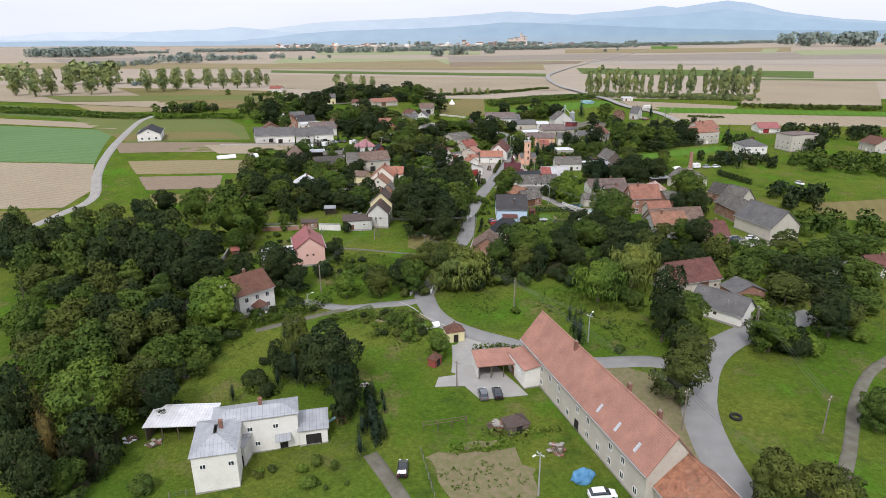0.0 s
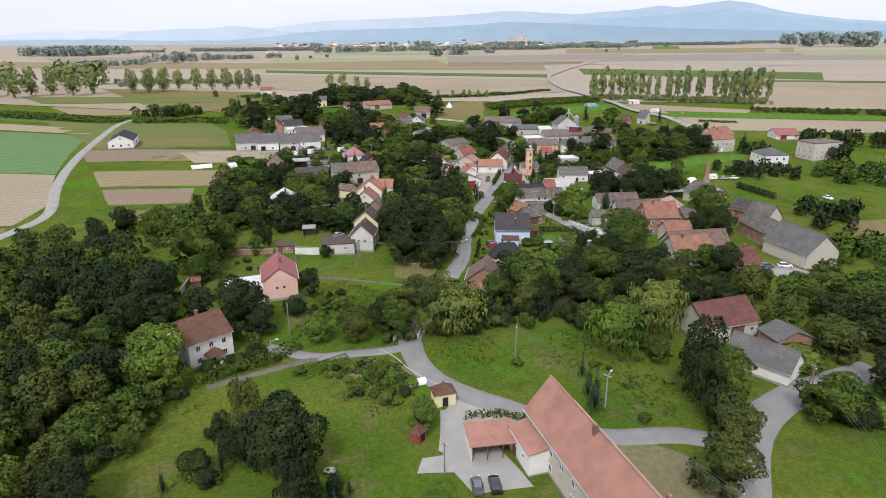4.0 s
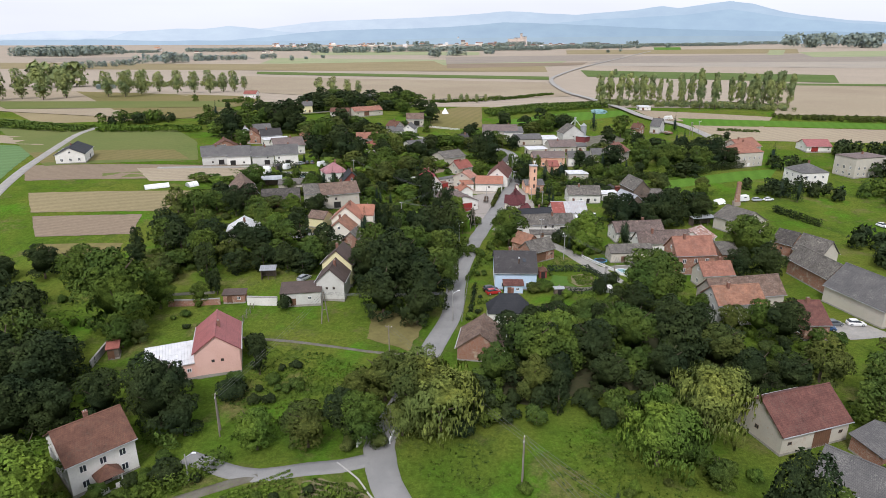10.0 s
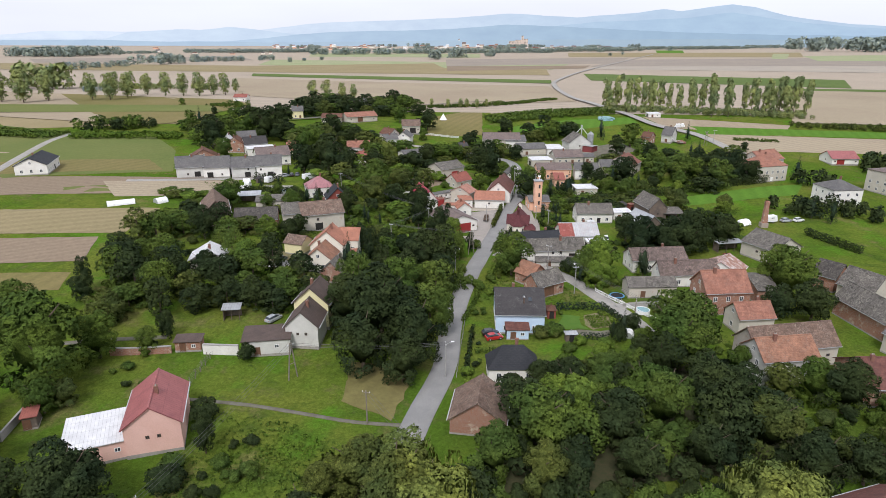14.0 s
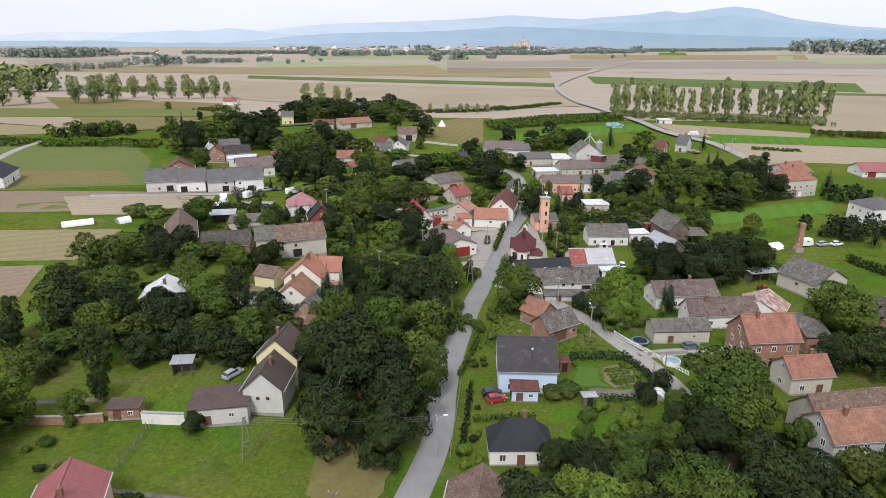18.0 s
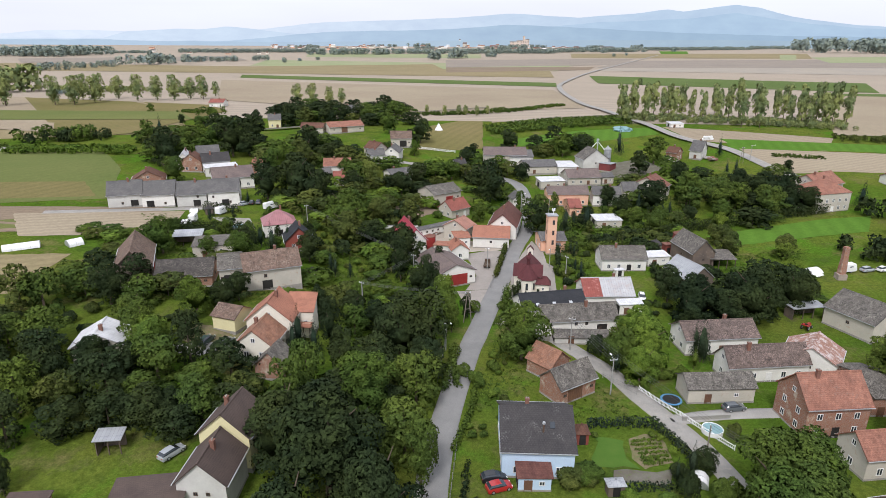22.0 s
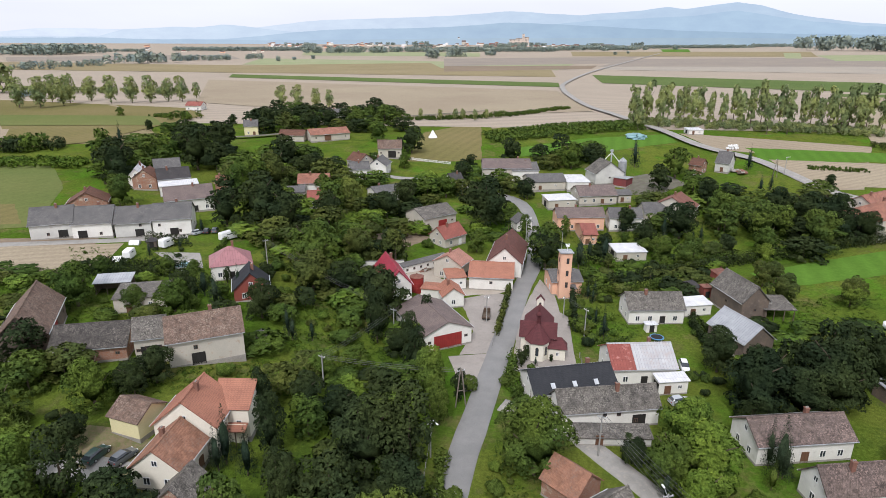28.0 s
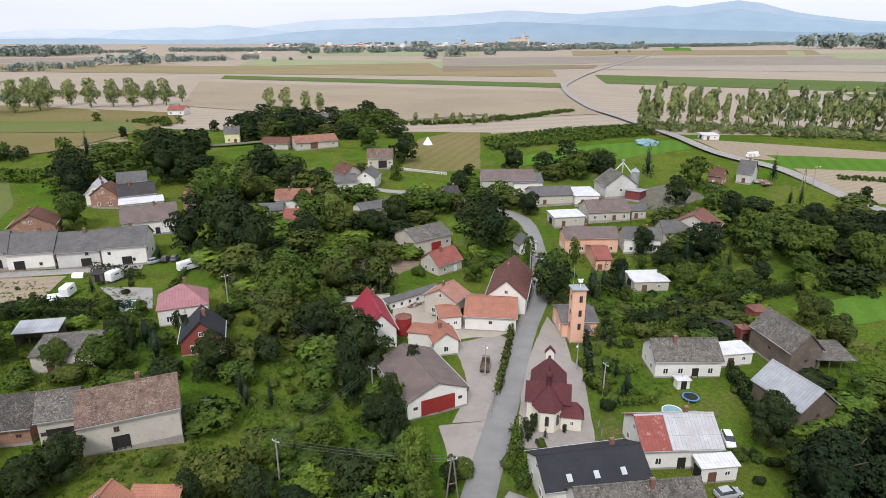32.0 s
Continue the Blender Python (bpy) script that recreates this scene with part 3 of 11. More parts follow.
def stack(cx, cy, rows):
    """Square rings one above the other, in one piece: rows of (z, half width, half depth)."""
    bm = bmesh.new()
    rings = [[bm.verts.new((cx + sx * a, cy + sy * b, z)) for sx, sy in ((-1, -1), (1, -1), (1, 1), (-1, 1))] for z, a, b in rows]
    for p, q in zip(rings, rings[1:]):
        for i in range(4):
            bm.faces.new((p[i], p[(i + 1) % 4], q[(i + 1) % 4], q[i]))
    bm.faces.new(rings[0][::-1])
    bm.faces.new(rings[-1])
    bm.normal_update()
    unwrap(bm)
    return bm


def window(parent, m, w=1.05, h=1.35, tone="frame"):
    f, p = window_meshes(w, h, tone)
    ob = new("window", f)
    ob.parent, ob.matrix_basis = parent, m
    pa = new("pane", p)
    pa.parent = ob
    return ob


def door(parent, m, w, h, material, label=""):
    """A boarded door in its frame, in one piece."""
    n = max(2, int(w / 0.45))
    line = [(-w / 2 - 0.1, 0.05), (-w / 2 - 0.1, -0.09), (-w / 2, -0.09), (-w / 2, -0.04)]
    for i in range(1, n):
        x = -w / 2 + i * w / n
        line += [(x - 0.025, -0.04), (x - 0.015, -0.015), (x + 0.015, -0.015), (x + 0.025, -0.04)]
    line += [(w / 2, -0.04), (w / 2, -0.09), (w / 2 + 0.1, -0.09), (w / 2 + 0.1, 0.05)]
    bm = bmesh.new()
    a = [bm.verts.new((x, y, 0)) for x, y in line]
    b = [bm.verts.new((x, y, h)) for x, y in line]
    for i in range(len(line)):
        j = (i + 1) % len(line)
        bm.faces.new((a[i], a[j], b[j], b[i]))
    bm.faces.new(a[::-1])
    bm.faces.new(b)
    bmesh.ops.recalc_face_normals(bm, faces=bm.faces)
    ob = part("door", bm, material, parent, label)
    ob.matrix_basis = m
    return ob


def facade(parent, rng, length, off, side, axis, eave, kind, tone="frame"):
    """Windows and doors on one wall. axis 0: a long wall; 1: an end wall."""
    turn = {(0, -1): 0, (0, 1): 180, (1, 1): 90, (1, -1): -90}[(axis, side)]

    def at(u, z):
        p = (u * -side if axis == 0 else 0, side * off, z) if axis == 0 else (side * off, u * side, z)
        return pose(*p, 0, 0, turn)
    floors = 2 if eave > 4.7 else 1
    if kind in ("barn", "workshop"):
        if axis == 0 and side < 0 or kind == "workshop" and axis == 1:
            hh = min(3.4, eave - 0.4)
            door(parent, at(length * rng.uniform(-0.2, 0.2) if kind == "barn" else 0, 0.02), 3.4 if kind == "barn" else 6.5, hh, rng.choice(["door_brown", "door_dark", "door_red"]) if kind == "barn" else "door_red")
            for u in (-0.38, 0.38):
                window(parent, at(length * u, eave * 0.55), 0.8, 0.6, "frame_dark")
        elif rng.random() < 0.7:
            window(parent, at(0, eave * 0.6), 0.8, 0.7, "frame_dark")
        return
    if kind == "shed":
        if axis == 0 and side < 0:
            door(parent, at(-length * 0.2, 0.02), 1.1, 2.0, "door_brown")
            if length > 4:
                window(parent, at(length * 0.22, eave * 0.55), 0.9, 0.8)
        return
    if kind == "farm" and length < 40:
        for i in range(int(length / 3)):
            if rng.random() < 0.55:
                window(parent, at((i + 0.5) * 3 - length / 2 + rng.uniform(-0.5, 0.5), rng.choice((1.3, 1.5, min(3.6, eave - 0.8)))), 0.75, 0.85, "frame_dark")
        if axis == 0 and side < 0:
            door(parent, at(length * rng.uniform(-0.3, 0.3), 0.02), 2.2, 2.4, "door_dark")
        return
    gap = 2.9 if kind != "farm" else 3.6
    n = max(1, int((length - 1.0) / gap))
    for fl in range(floors):
        z = 1.55 + fl * 2.75
        if z + 0.8 > eave:
            continue
        for i in range(n):
            u = (i - (n - 1) / 2) * (length - 1.2) / max(n, 1)
            if kind == "farm" and rng.random() < 0.25:
                continue
            if fl == 0 and axis == 0 and i == n // 2:
                door(parent, at(u, 0.02), 1.1, 2.1, rng.choice(["door_brown", "door_dark", "frame"]))
            else:
                window(parent, at(u, z), 1.05, 1.3, tone)
    return


KINDS = {"house": "house", "farm": "farmhouse", "barn": "barn", "shed": "shed", "chapel": "chapel", "workshop": "workshop", "fire": "fire station"}


def house(x, y, rot, L, W, eave, ridge, roof, wall, kind, lift=0.0):
    BLOCKS.append((x, y, rot, L / 2, W / 2))
    rng = random.Random(int(x * 31 + y * 17))
    z = land(x, y) + lift
    name = KINDS[kind].replace(" ", "_")
    state = {"barn": "old ", "farm": "long ", "shed": "small "}.get(kind, "")
    th = thing(name, x, y, z, rot, f"{state}{WALLS[wall]} {KINDS[kind]} with {ROOFS[roof]} roof", KINDS[kind], "village buildings")
    w, l, rm = W / 2 - 0.4, L / 2 - 0.35, roof + "_roof"
    slope = (ridge - eave) / (W / 2)
    ez = eave + 0.4 * slope - 0.2
    part("wall", prism(((-l, l), [(-w, -1.2), (w, -1.2), (w, ez), (0, ridge - 0.2), (-w, ez)]), 0), wall + "_wall", th)
    plinth = boxes((-l - 0.04, -w - 0.04, -1.2, l + 0.04, w + 0.04, 0.35))
    part("plinth", plinth, "stone", th)
    for s in (-1, 1):
        if roof == "redwhite":
            k = -L / 2 + L * 0.36
            part("roof_slope", slab([(-L / 2, 0, ridge), (k, 0, ridge), (k, s * W / 2, eave), (-L / 2, s * W / 2, eave)], 0.16), "redpart_roof", th, "red painted sheet metal")
            part("roof_slope", slab([(k + 0.02, 0, ridge), (L / 2, 0, ridge), (L / 2, s * W / 2, eave), (k + 0.02, s * W / 2, eave)], 0.16), rm, th, "silver sheet metal")
        else:
            # a slight sag along old ridges
            part("roof_slope", slab([(-L / 2, s * 0.02, ridge), (L / 2, s * 0.02, ridge), (L / 2, s * W / 2, eave), (-L / 2, s * W / 2, eave)], 0.17), rm, th)
        if kind != "shed":
            part("gutter", boxes((-L / 2, s * (W / 2 + 0.09) - 0.07, eave - 0.16, L / 2, s * (W / 2 + 0.09) + 0.07, eave - 0.04)), "steel", th)
    if kind != "shed":
        part("ridge_cap", prism(((-L / 2 - 0.02, L / 2 + 0.02), [(-0.2, ridge - 0.1), (-0.12, ridge + 0.07), (0.12, ridge + 0.07), (0.2, ridge - 0.1)]), 0), rm, th)
    if kind in ("house", "farm"):
        for cx in ([rng.uniform(-0.25, 0.25) * L] if kind == "house" else [-0.38 * L, -0.2 * L, 0.15 * L] if L > 40 else [0.1 * L]):
            cy = rng.choice((-1, 1)) * 0.6
            c = part("chimney", stack(cx, cy, [(ridge - 1.4, 0.32, 0.3), (ridge + 0.7, 0.32, 0.3), (ridge + 0.7, 0.38, 0.36), (ridge + 0.84, 0.38, 0.36)]), "chimney_brick", th)
            for dx in (-0.14, 0.14):
                part("flue", boxes((cx + dx - 0.08, cy - 0.08, ridge + 0.84, cx + dx + 0.08, cy + 0.08, ridge + 1.05)), "stone", c)
    if kind == "farm" and roof == "salmon":
        for u in (0.16, 0.28, 0.40):
            for s in (1,):
                v = 0.62
                sk = part("skylight", slab([(u * -L - 0.3, s * W / 2 * v, ridge - (ridge - eave) * v + 0.1), (u * -L + 0.3, s * W / 2 * v, ridge - (ridge - eave) * v + 0.1), (u * -L + 0.3, s * W / 2 * (v + 0.22), ridge - (ridge - eave) * (v + 0.22) + 0.1), (u * -L - 0.3, s * W / 2 * (v + 0.22), ridge - (ridge - eave) * (v + 0.22) + 0.1)], 0.08), "steel", th)
    fk = "house" if kind in ("chapel", "fire") else kind
    if wall == "pink" or roof == "umber":
        for s in (-1, 1):
            for u in (-0.9, 0.9):
                window(th, pose(s * l, u, 3.3, 0, 0, 90 * s), 0.6, 0.6, "frame_dark")
        facade(th, rng, 2 * l, w, 1, 0, 3.0, "shed")
    elif kind != "chapel":
        for s in (-1, 1):
            facade(th, rng, 2 * l, w, s, 0, eave, fk)
            facade(th, rng, 2 * w, l, s, 1, eave, fk)
            if kind == "house" and ridge - eave > 2.4:
                window(th, pose(s * l, 0, eave + (ridge - eave) * 0.3, 0, 0, 90 * s), 0.9, 1.0)
    return th


def annex(x, y, rot, L, W, eave, rise, roof, wall, kind, lift=0.0):
    BLOCKS.append((x, y, rot, L / 2, W / 2))
    rng = random.Random(int(x * 13 + y * 29))
    z = land(x, y) + lift
    rm = roof + "_roof"
    nm = {"hip": "house", "shed": "shed", "carport": "carport", "stable": "stable"}[kind]
    lab = {"hip": "house with hipped", "shed": "outbuilding with low", "carport": "open shelter with low", "stable": "long low stable with"}[kind]
    th = thing(nm, x, y, z, rot, f"{WALLS[wall]} {lab} {ROOFS[roof]} roof", nm, "village buildings")
    w, l = W / 2 - 0.3, L / 2 - 0.3
    if kind == "carport":
        part("wall", boxes((-l, w - 0.18, -1, l, w, eave + rise * 0.8)), wall + "_wall", th)
        part("wall", boxes((-l, -w, -1, -l + 0.18, w - 0.18, eave)), wall + "_wall", th)
        n = max(2, int(L / 2.6))
        for i in range(n + 1):
            px = -l + 0.1 + i * (2 * l - 0.2) / n
            part("post", boxes((px - 0.08, -w, -1, px + 0.08, -w + 0.16, eave)), "bark", th)
    else:
        part("wall", boxes((-l, -w, -1.2, l, w, eave - 0.1)) if kind == "hip" else prism(((-l, l), [(-w, -1.2), (w, -1.2), (w, eave + rise - 0.2), (-w, eave - 0.15)]), 0), wall + "_wall", th)
        part("plinth", boxes((-l - 0.04, -w - 0.04, -1.2, l + 0.04, w + 0.04, 0.3)), "stone", th)
    if kind == "hip":
        r = max(0.3, (L - W) / 2) if L >= W else 0.3
        q = max(0.0, (W - L) / 2)
        zt = eave + rise
        for s in (-1, 1):
            part("roof_slope", slab([(-L / 2, s * W / 2, eave), (L / 2, s * W / 2, eave), (r, s * q, zt), (-r, s * q, zt)], 0.12), rm, th)
            tri = [(s * L / 2, -W / 2, eave), (s * L / 2, W / 2, eave), (s * r, q, zt), (s * r, -q, zt)] if q > 0.05 else [(s * L / 2, -W / 2, eave), (s * L / 2, W / 2, eave), (s * r, 0, zt)]
            part("roof_slope", slab(tri, 0.12), rm, th)
        part("chimney", stack(0.8, 0.5, [(eave, 0.3, 0.3), (zt + 1.0, 0.3, 0.3), (zt + 1.0, 0.36, 0.36), (zt + 1.12, 0.36, 0.36)]), "chimney_brick", th)
        if roof == "metal":
            for u in np.arange(-l + 1.6, l - 0.8, 4.2):
                window(th, pose(float(u), -w, 4.9), 0.95, 0.9)
                if L > 12:
                    window(th, pose(float(u) + 1.0, -w, 1.9), 0.95, 0.9)
            if L > 12:
                door(th, pose(l - 2.6, -w, 0.02), 1.1, 2.1, "door_dark")
                part("canopy", slab([(l - 3.9, -w - 1.5, 2.6), (l - 1.3, -w - 1.5, 2.6), (l - 1.3, -w + 0.02, 3.2), (l - 3.9, -w + 0.02, 3.2)], 0.08), rm, th)
        else:
            for s in (-1, 1):
                facade(th, rng, 2 * l, w, s, 0, eave, "house")
                facade(th, rng, 2 * w, l, s, 1, eave, "house")
    else:
        part("roof_slope", slab([(-L / 2, -W / 2, eave), (L / 2, -W / 2, eave), (L / 2, W / 2, eave + rise), (-L / 2, W / 2, eave + rise)], 0.14), rm, th)
        if kind == "stable":
            for i in range(int(L / 2.4)):
                window(th, pose(-l + 1.2 + i * 2.4, -w, 1.5), 0.7, 0.7, "frame_dark")
        elif kind == "shed" and roof == "metal":
            door(th, pose(0, -w, 0.02), 2.4, 2.2, "door_dark")
        elif kind == "shed":
            facade(th, rng, 2 * l, w, -1, 0, eave, "shed")
            door(th, pose(-l, 0, 0.02, 0, 0, -90), min(2.4, W * 0.6), min(2.3, eave - 0.5), "door_dark")
    return th


# ---- trees ----
def leaf_cloud(rng, centres, radii, per, size, squash=0.85, droop=0.0, cull=False, heart=None):
    """Small leaf sprays scattered over the skins of many overlapping clumps: corners, and the normals that the clumps give them.
    cull: no sprays deep inside a neighbouring clump. heart: the crown's middle, which shares in the normals."""
    centres, radii = np.asarray(centres, dtype=float), np.asarray(radii, dtype=float)
    vs, ns = [], []
    flat = np.array([1, 1, squash])
    for i, (c, r) in enumerate(zip(centres, radii)):
        n = max(6, int(per * r * r / 3.2))
        d = rng.normal(size=(n, 3))
        d /= np.linalg.norm(d, axis=1)[:, None]
        d[:, 2] = np.where(d[:, 2] < -0.55, -d[:, 2], d[:, 2])
        p = c + d * r * (0.72 + 0.4 * rng.random((n, 1)) ** 1.5) * flat
        if cull:
            gap = np.linalg.norm((p[:, None] - centres[None]) / flat, axis=2) / radii[None]
            gap[:, i] = 9
            keep = gap.min(1) > 0.84
            p, d = p[keep], d[keep]
            n = len(p)
            if not n:
                continue
        soft = d + np.array([0, 0, 0.15])
        if heart is not None:
            out = p - heart
            soft = soft + 0.55 * out / np.linalg.norm(out, axis=1)[:, None]
        soft = soft + rng.normal(scale=0.2, size=(n, 3))
        soft /= np.linalg.norm(soft, axis=1)[:, None]
        nrm = soft + rng.normal(scale=0.45, size=(n, 3))
        nrm /= np.linalg.norm(nrm, axis=1)[:, None]
        a = np.cross(nrm, rng.normal(size=(n, 3)))
        a /= np.linalg.norm(a, axis=1)[:, None]
        b = np.cross(nrm, a)
        s = size * (0.55 + 0.9 * rng.random((n, 1)))
        if droop:
            a = np.cross(np.array([0, 0, -1.0]), nrm) * 0.4
            b = np.array([0, 0, -1.0]) * droop + 0.2 * b
        q = np.stack([p - a * s * 0.62 - b * s * 0.45, p + a * s * 0.62 - b * s * 0.45, p + b * s * 0.85], 1)
        back = (np.cross(q[:, 1] - q[:, 0], q[:, 2] - q[:, 0]) * soft).sum(1) < 0
        q[back] = q[back][:, ::-1]
        vs.append(q.reshape(-1, 3))
        ns.append(np.repeat(soft, 3, axis=0))
    return np.concatenate(vs), np.concatenate(ns)


def limbs(rng, h, spreadr, r0, n):
    """A tapered trunk with a few limbs, six sides each."""
    vs, fs = [], []

    def tube(a, b, ra, rb):
        a, b = Vector(a), Vector(b)
        d = (b - a).normalized()
        u = d.orthogonal().normalized()
        v = d.cross(u)
        k = len(vs)
        for c, r in ((a, ra), (a.lerp(b, 0.5) + u * r0 * 0.3, (ra + rb) / 2), (b, rb)):
            for i in range(6):
                t = i * math.pi / 3
                vs.append(tuple(c + (u * math.cos(t) + v * math.sin(t)) * r))
        for j in range(2):
            for i in range(6):
                fs.append((k + j * 6 + i, k + j * 6 + (i + 1) % 6, k + j * 6 + 6 + (i + 1) % 6, k + j * 6 + 6 + i))
    tube((0, 0, -0.6), (0, 0, h * 0.72), r0, r0 * 0.35)
    for i in range(n):
        t = 2 * math.pi * i / n + rng.random()
        z = h * (0.28 + 0.3 * rng.random())
        tube((0, 0, z), (math.cos(t) * spreadr * 0.65, math.sin(t) * spreadr * 0.65, z + h * 0.28), r0 * 0.5, r0 * 0.12)
    return vs, fs


TREES = {}
# sprays on a crown and their size, by how near the camera comes: near, middle, far
TIERS = ((0.92, 1.03), (0.58, 1.3), (0.22, 2.0))


def tier(y):
    return 0 if y < 300 else 1 if y < 430 else 2


def lobes(rng, n, spread3, lift, hearts):
    """Clumps gathered round a few boughs, so that the crown is uneven."""
    d = rng.normal(size=(hearts, 3))
    d /= np.linalg.norm(d, axis=1)[:, None]
    d[:, 2] = np.abs(d[:, 2]) * 1.6 - 0.7
    bough = np.array([0, 0, lift]) + d * spread3 * (0.5 + 0.4 * rng.random((hearts, 1)))
    e = rng.normal(size=(n, 3))
    e /= np.linalg.norm(e, axis=1)[:, None]
    return bough[rng.integers(0, hearts, n)] + e * spread3 * 0.46 * (0.6 + 0.55 * rng.random((n, 1)))


def tree_meshes(kind, variant, leaf, step=0):
    """Nominal trees, 10 m high and 4 m in radius; scaled where they stand."""
    key = (kind, variant, leaf, step)
    if key in TREES:
        return TREES[key]
    k_n, k_s = TIERS[step]
    rng = np.random.default_rng(100 * variant + len(kind) * 7)
    if kind == "broad":
        c = lobes(rng, 58, np.array([3.1, 3.1, 3.7]), 5.3, 11)
        a = rng.random(16) * 6.28
        q = 1.7 + 1.2 * rng.random(16)
        c = np.concatenate([c, np.stack([np.cos(a) * q, np.sin(a) * q, 0.9 + 2.0 * rng.random(16)], 1)])
        r = 0.62 + 0.6 * rng.random(len(c))
        core, most, size, flat = (0, 0, 4.7, 2.35, 3.6), 5900, 0.225, 0.85
        t = limbs(rng, 10, 4, 0.28, 5)
    elif kind == "tall":
        n = 46
        z = np.linspace(0.7, 9.3, n)
        a = rng.random(n) * 6.28
        q = 2.5 * np.sin(np.clip((z - 0.7) / 9.6, 0, 1) * math.pi) ** 0.6 * (0.55 + 0.45 * rng.random(n))
        c = np.stack([np.cos(a) * q, np.sin(a) * q, z], 1)
        r = 0.6 + 0.55 * rng.random(n)
        core, most, size, flat = (0, 0, 4.9, 1.5, 3.9), 4600, 0.215, 1.1
        t = limbs(rng, 10, 2.5, 0.22, 4)
    elif kind == "poplar":
        n = 34
        z = np.linspace(1.8, 9.5, n)
        a = rng.random(n) * 6.28
        q = (1.5 + 0.6 * np.sin(z * 1.3 + variant)) * (0.5 + 0.5 * rng.random(n))
        c = np.stack([np.cos(a) * q, np.sin(a) * q, z], 1)
        r = 0.6 + 0.6 * rng.random(n)
        core, most, size, flat = (0, 0, 5.8, 1.1, 3.0), 3600, 0.27, 1.2
        t = limbs(rng, 10, 3, 0.2, 5)
    elif kind == "willow":
        c = lobes(rng, 40, np.array([3.0, 3.0, 2.7]), 6.6, 9)
        r = 0.7 + 0.5 * rng.random(len(c))
        core, most, size, flat = (0, 0, 5.8, 2.2, 2.7), 3600, 0.21, 0.85
        t = limbs(rng, 9, 4, 0.3, 5)
    elif kind == "conifer":
        n = 60
        z = np.linspace(0.7, 9.8, n)
        a = np.arange(n) * 2.4
        q = (9.95 - z) / 9 * 2.7
        c = np.stack([np.cos(a) * q * 0.85, np.sin(a) * q * 0.85, z], 1)
        r = 0.22 + q * 0.36
        core, most, size, flat = (0, 0, 4.0, 1.2, 3.8), 3300, 0.26, 0.6
        t = limbs(rng, 10, 1, 0.2, 0)
    else:
        n = 26
        d = rng.normal(size=(n, 3))
        d /= np.linalg.norm(d, axis=1)[:, None]
        d[:, 2] = np.abs(d[:, 2])
        c = np.array([0, 0, 1.7]) + d * np.array([2.9, 2.9, 4.4]) * (0.45 + 0.55 * rng.random((n, 1)))
        r = 0.9 + 0.7 * rng.random(n)
        core, most, size, flat = (0, 0, 2.8, 2.1, 2.9), 1900, 0.37, 1.3
        t = limbs(rng, 7, 2.5, 0.12, 5)
    x, y, z, rr, rz = core
    heart = np.array([x, y, z])
    v, nv = leaf_cloud(rng, c, r, 3.0 * most / len(c) * 3.2 / float((r * r).mean()), size * k_s, flat, 0.5 if kind == "conifer" else 0.0, True, heart)
    q, m = v.reshape(-1, 3, 3), nv.reshape(-1, 3, 3)
    up = np.flatnonzero(m[:, 0, 2] > (-0.9 if kind == "conifer" else -0.32))
    pick = rng.permutation(up)[: int(most * k_n)]
    v, nv = q[pick].reshape(-1, 3), m[pick].reshape(-1, 3)
    if kind == "willow":
        # hanging curtains of twigs
        a = rng.random(58) * 6.28
        q = 2.4 + 1.5 * rng.random(58)
        c2 = np.stack([np.cos(a) * q, np.sin(a) * q, 2.3 + 4.2 * rng.random(58)], 1)
        v2, n2 = leaf_cloud(rng, c2, np.full(58, 0.8), 240 * k_n, 0.5 * k_s, 1.9, 1.0, True, heart)
        v, nv = np.concatenate([v, v2]), np.concatenate([nv, n2])
    # a ragged dark inside keeps the sky from showing through the whole crown
    cv = []
    for j in range(9):
        for i in range(12):
            th, ph = math.pi * (j + 0.5) / 9, 2 * math.pi * (i + 0.5 * (j % 2)) / 12
            s = 0.62 + 0.3 * rng.random()
            cv.append((x + rr * s * math.sin(th) * math.cos(ph), y + rr * s * math.sin(th) * math.sin(ph), z + rz * s * math.cos(th)))
    inner = []
    for j in range(8):
        for i in range(12):
            p, q, u, w = j * 12 + i, j * 12 + (i + 1) % 12, (j + 1) * 12 + (i + 1) % 12, (j + 1) * 12 + i
            inner += [cv[p], cv[w], cv[u], cv[p], cv[u], cv[q]]
    inner = np.array(inner)
    dn = inner - heart
    dn /= np.linalg.norm(dn, axis=1)[:, None]
    crown = sprays("crown", np.concatenate([v, inner]), [leaf], None, np.concatenate([nv, dn]))
    trunk = arranged("trunk", t[0], t[1], "bark")
    TREES[key] = (trunk, crown)
    LEAVES[key] = (v.reshape(-1, 3, 3), nv.reshape(-1, 3, 3))
    return TREES[key]


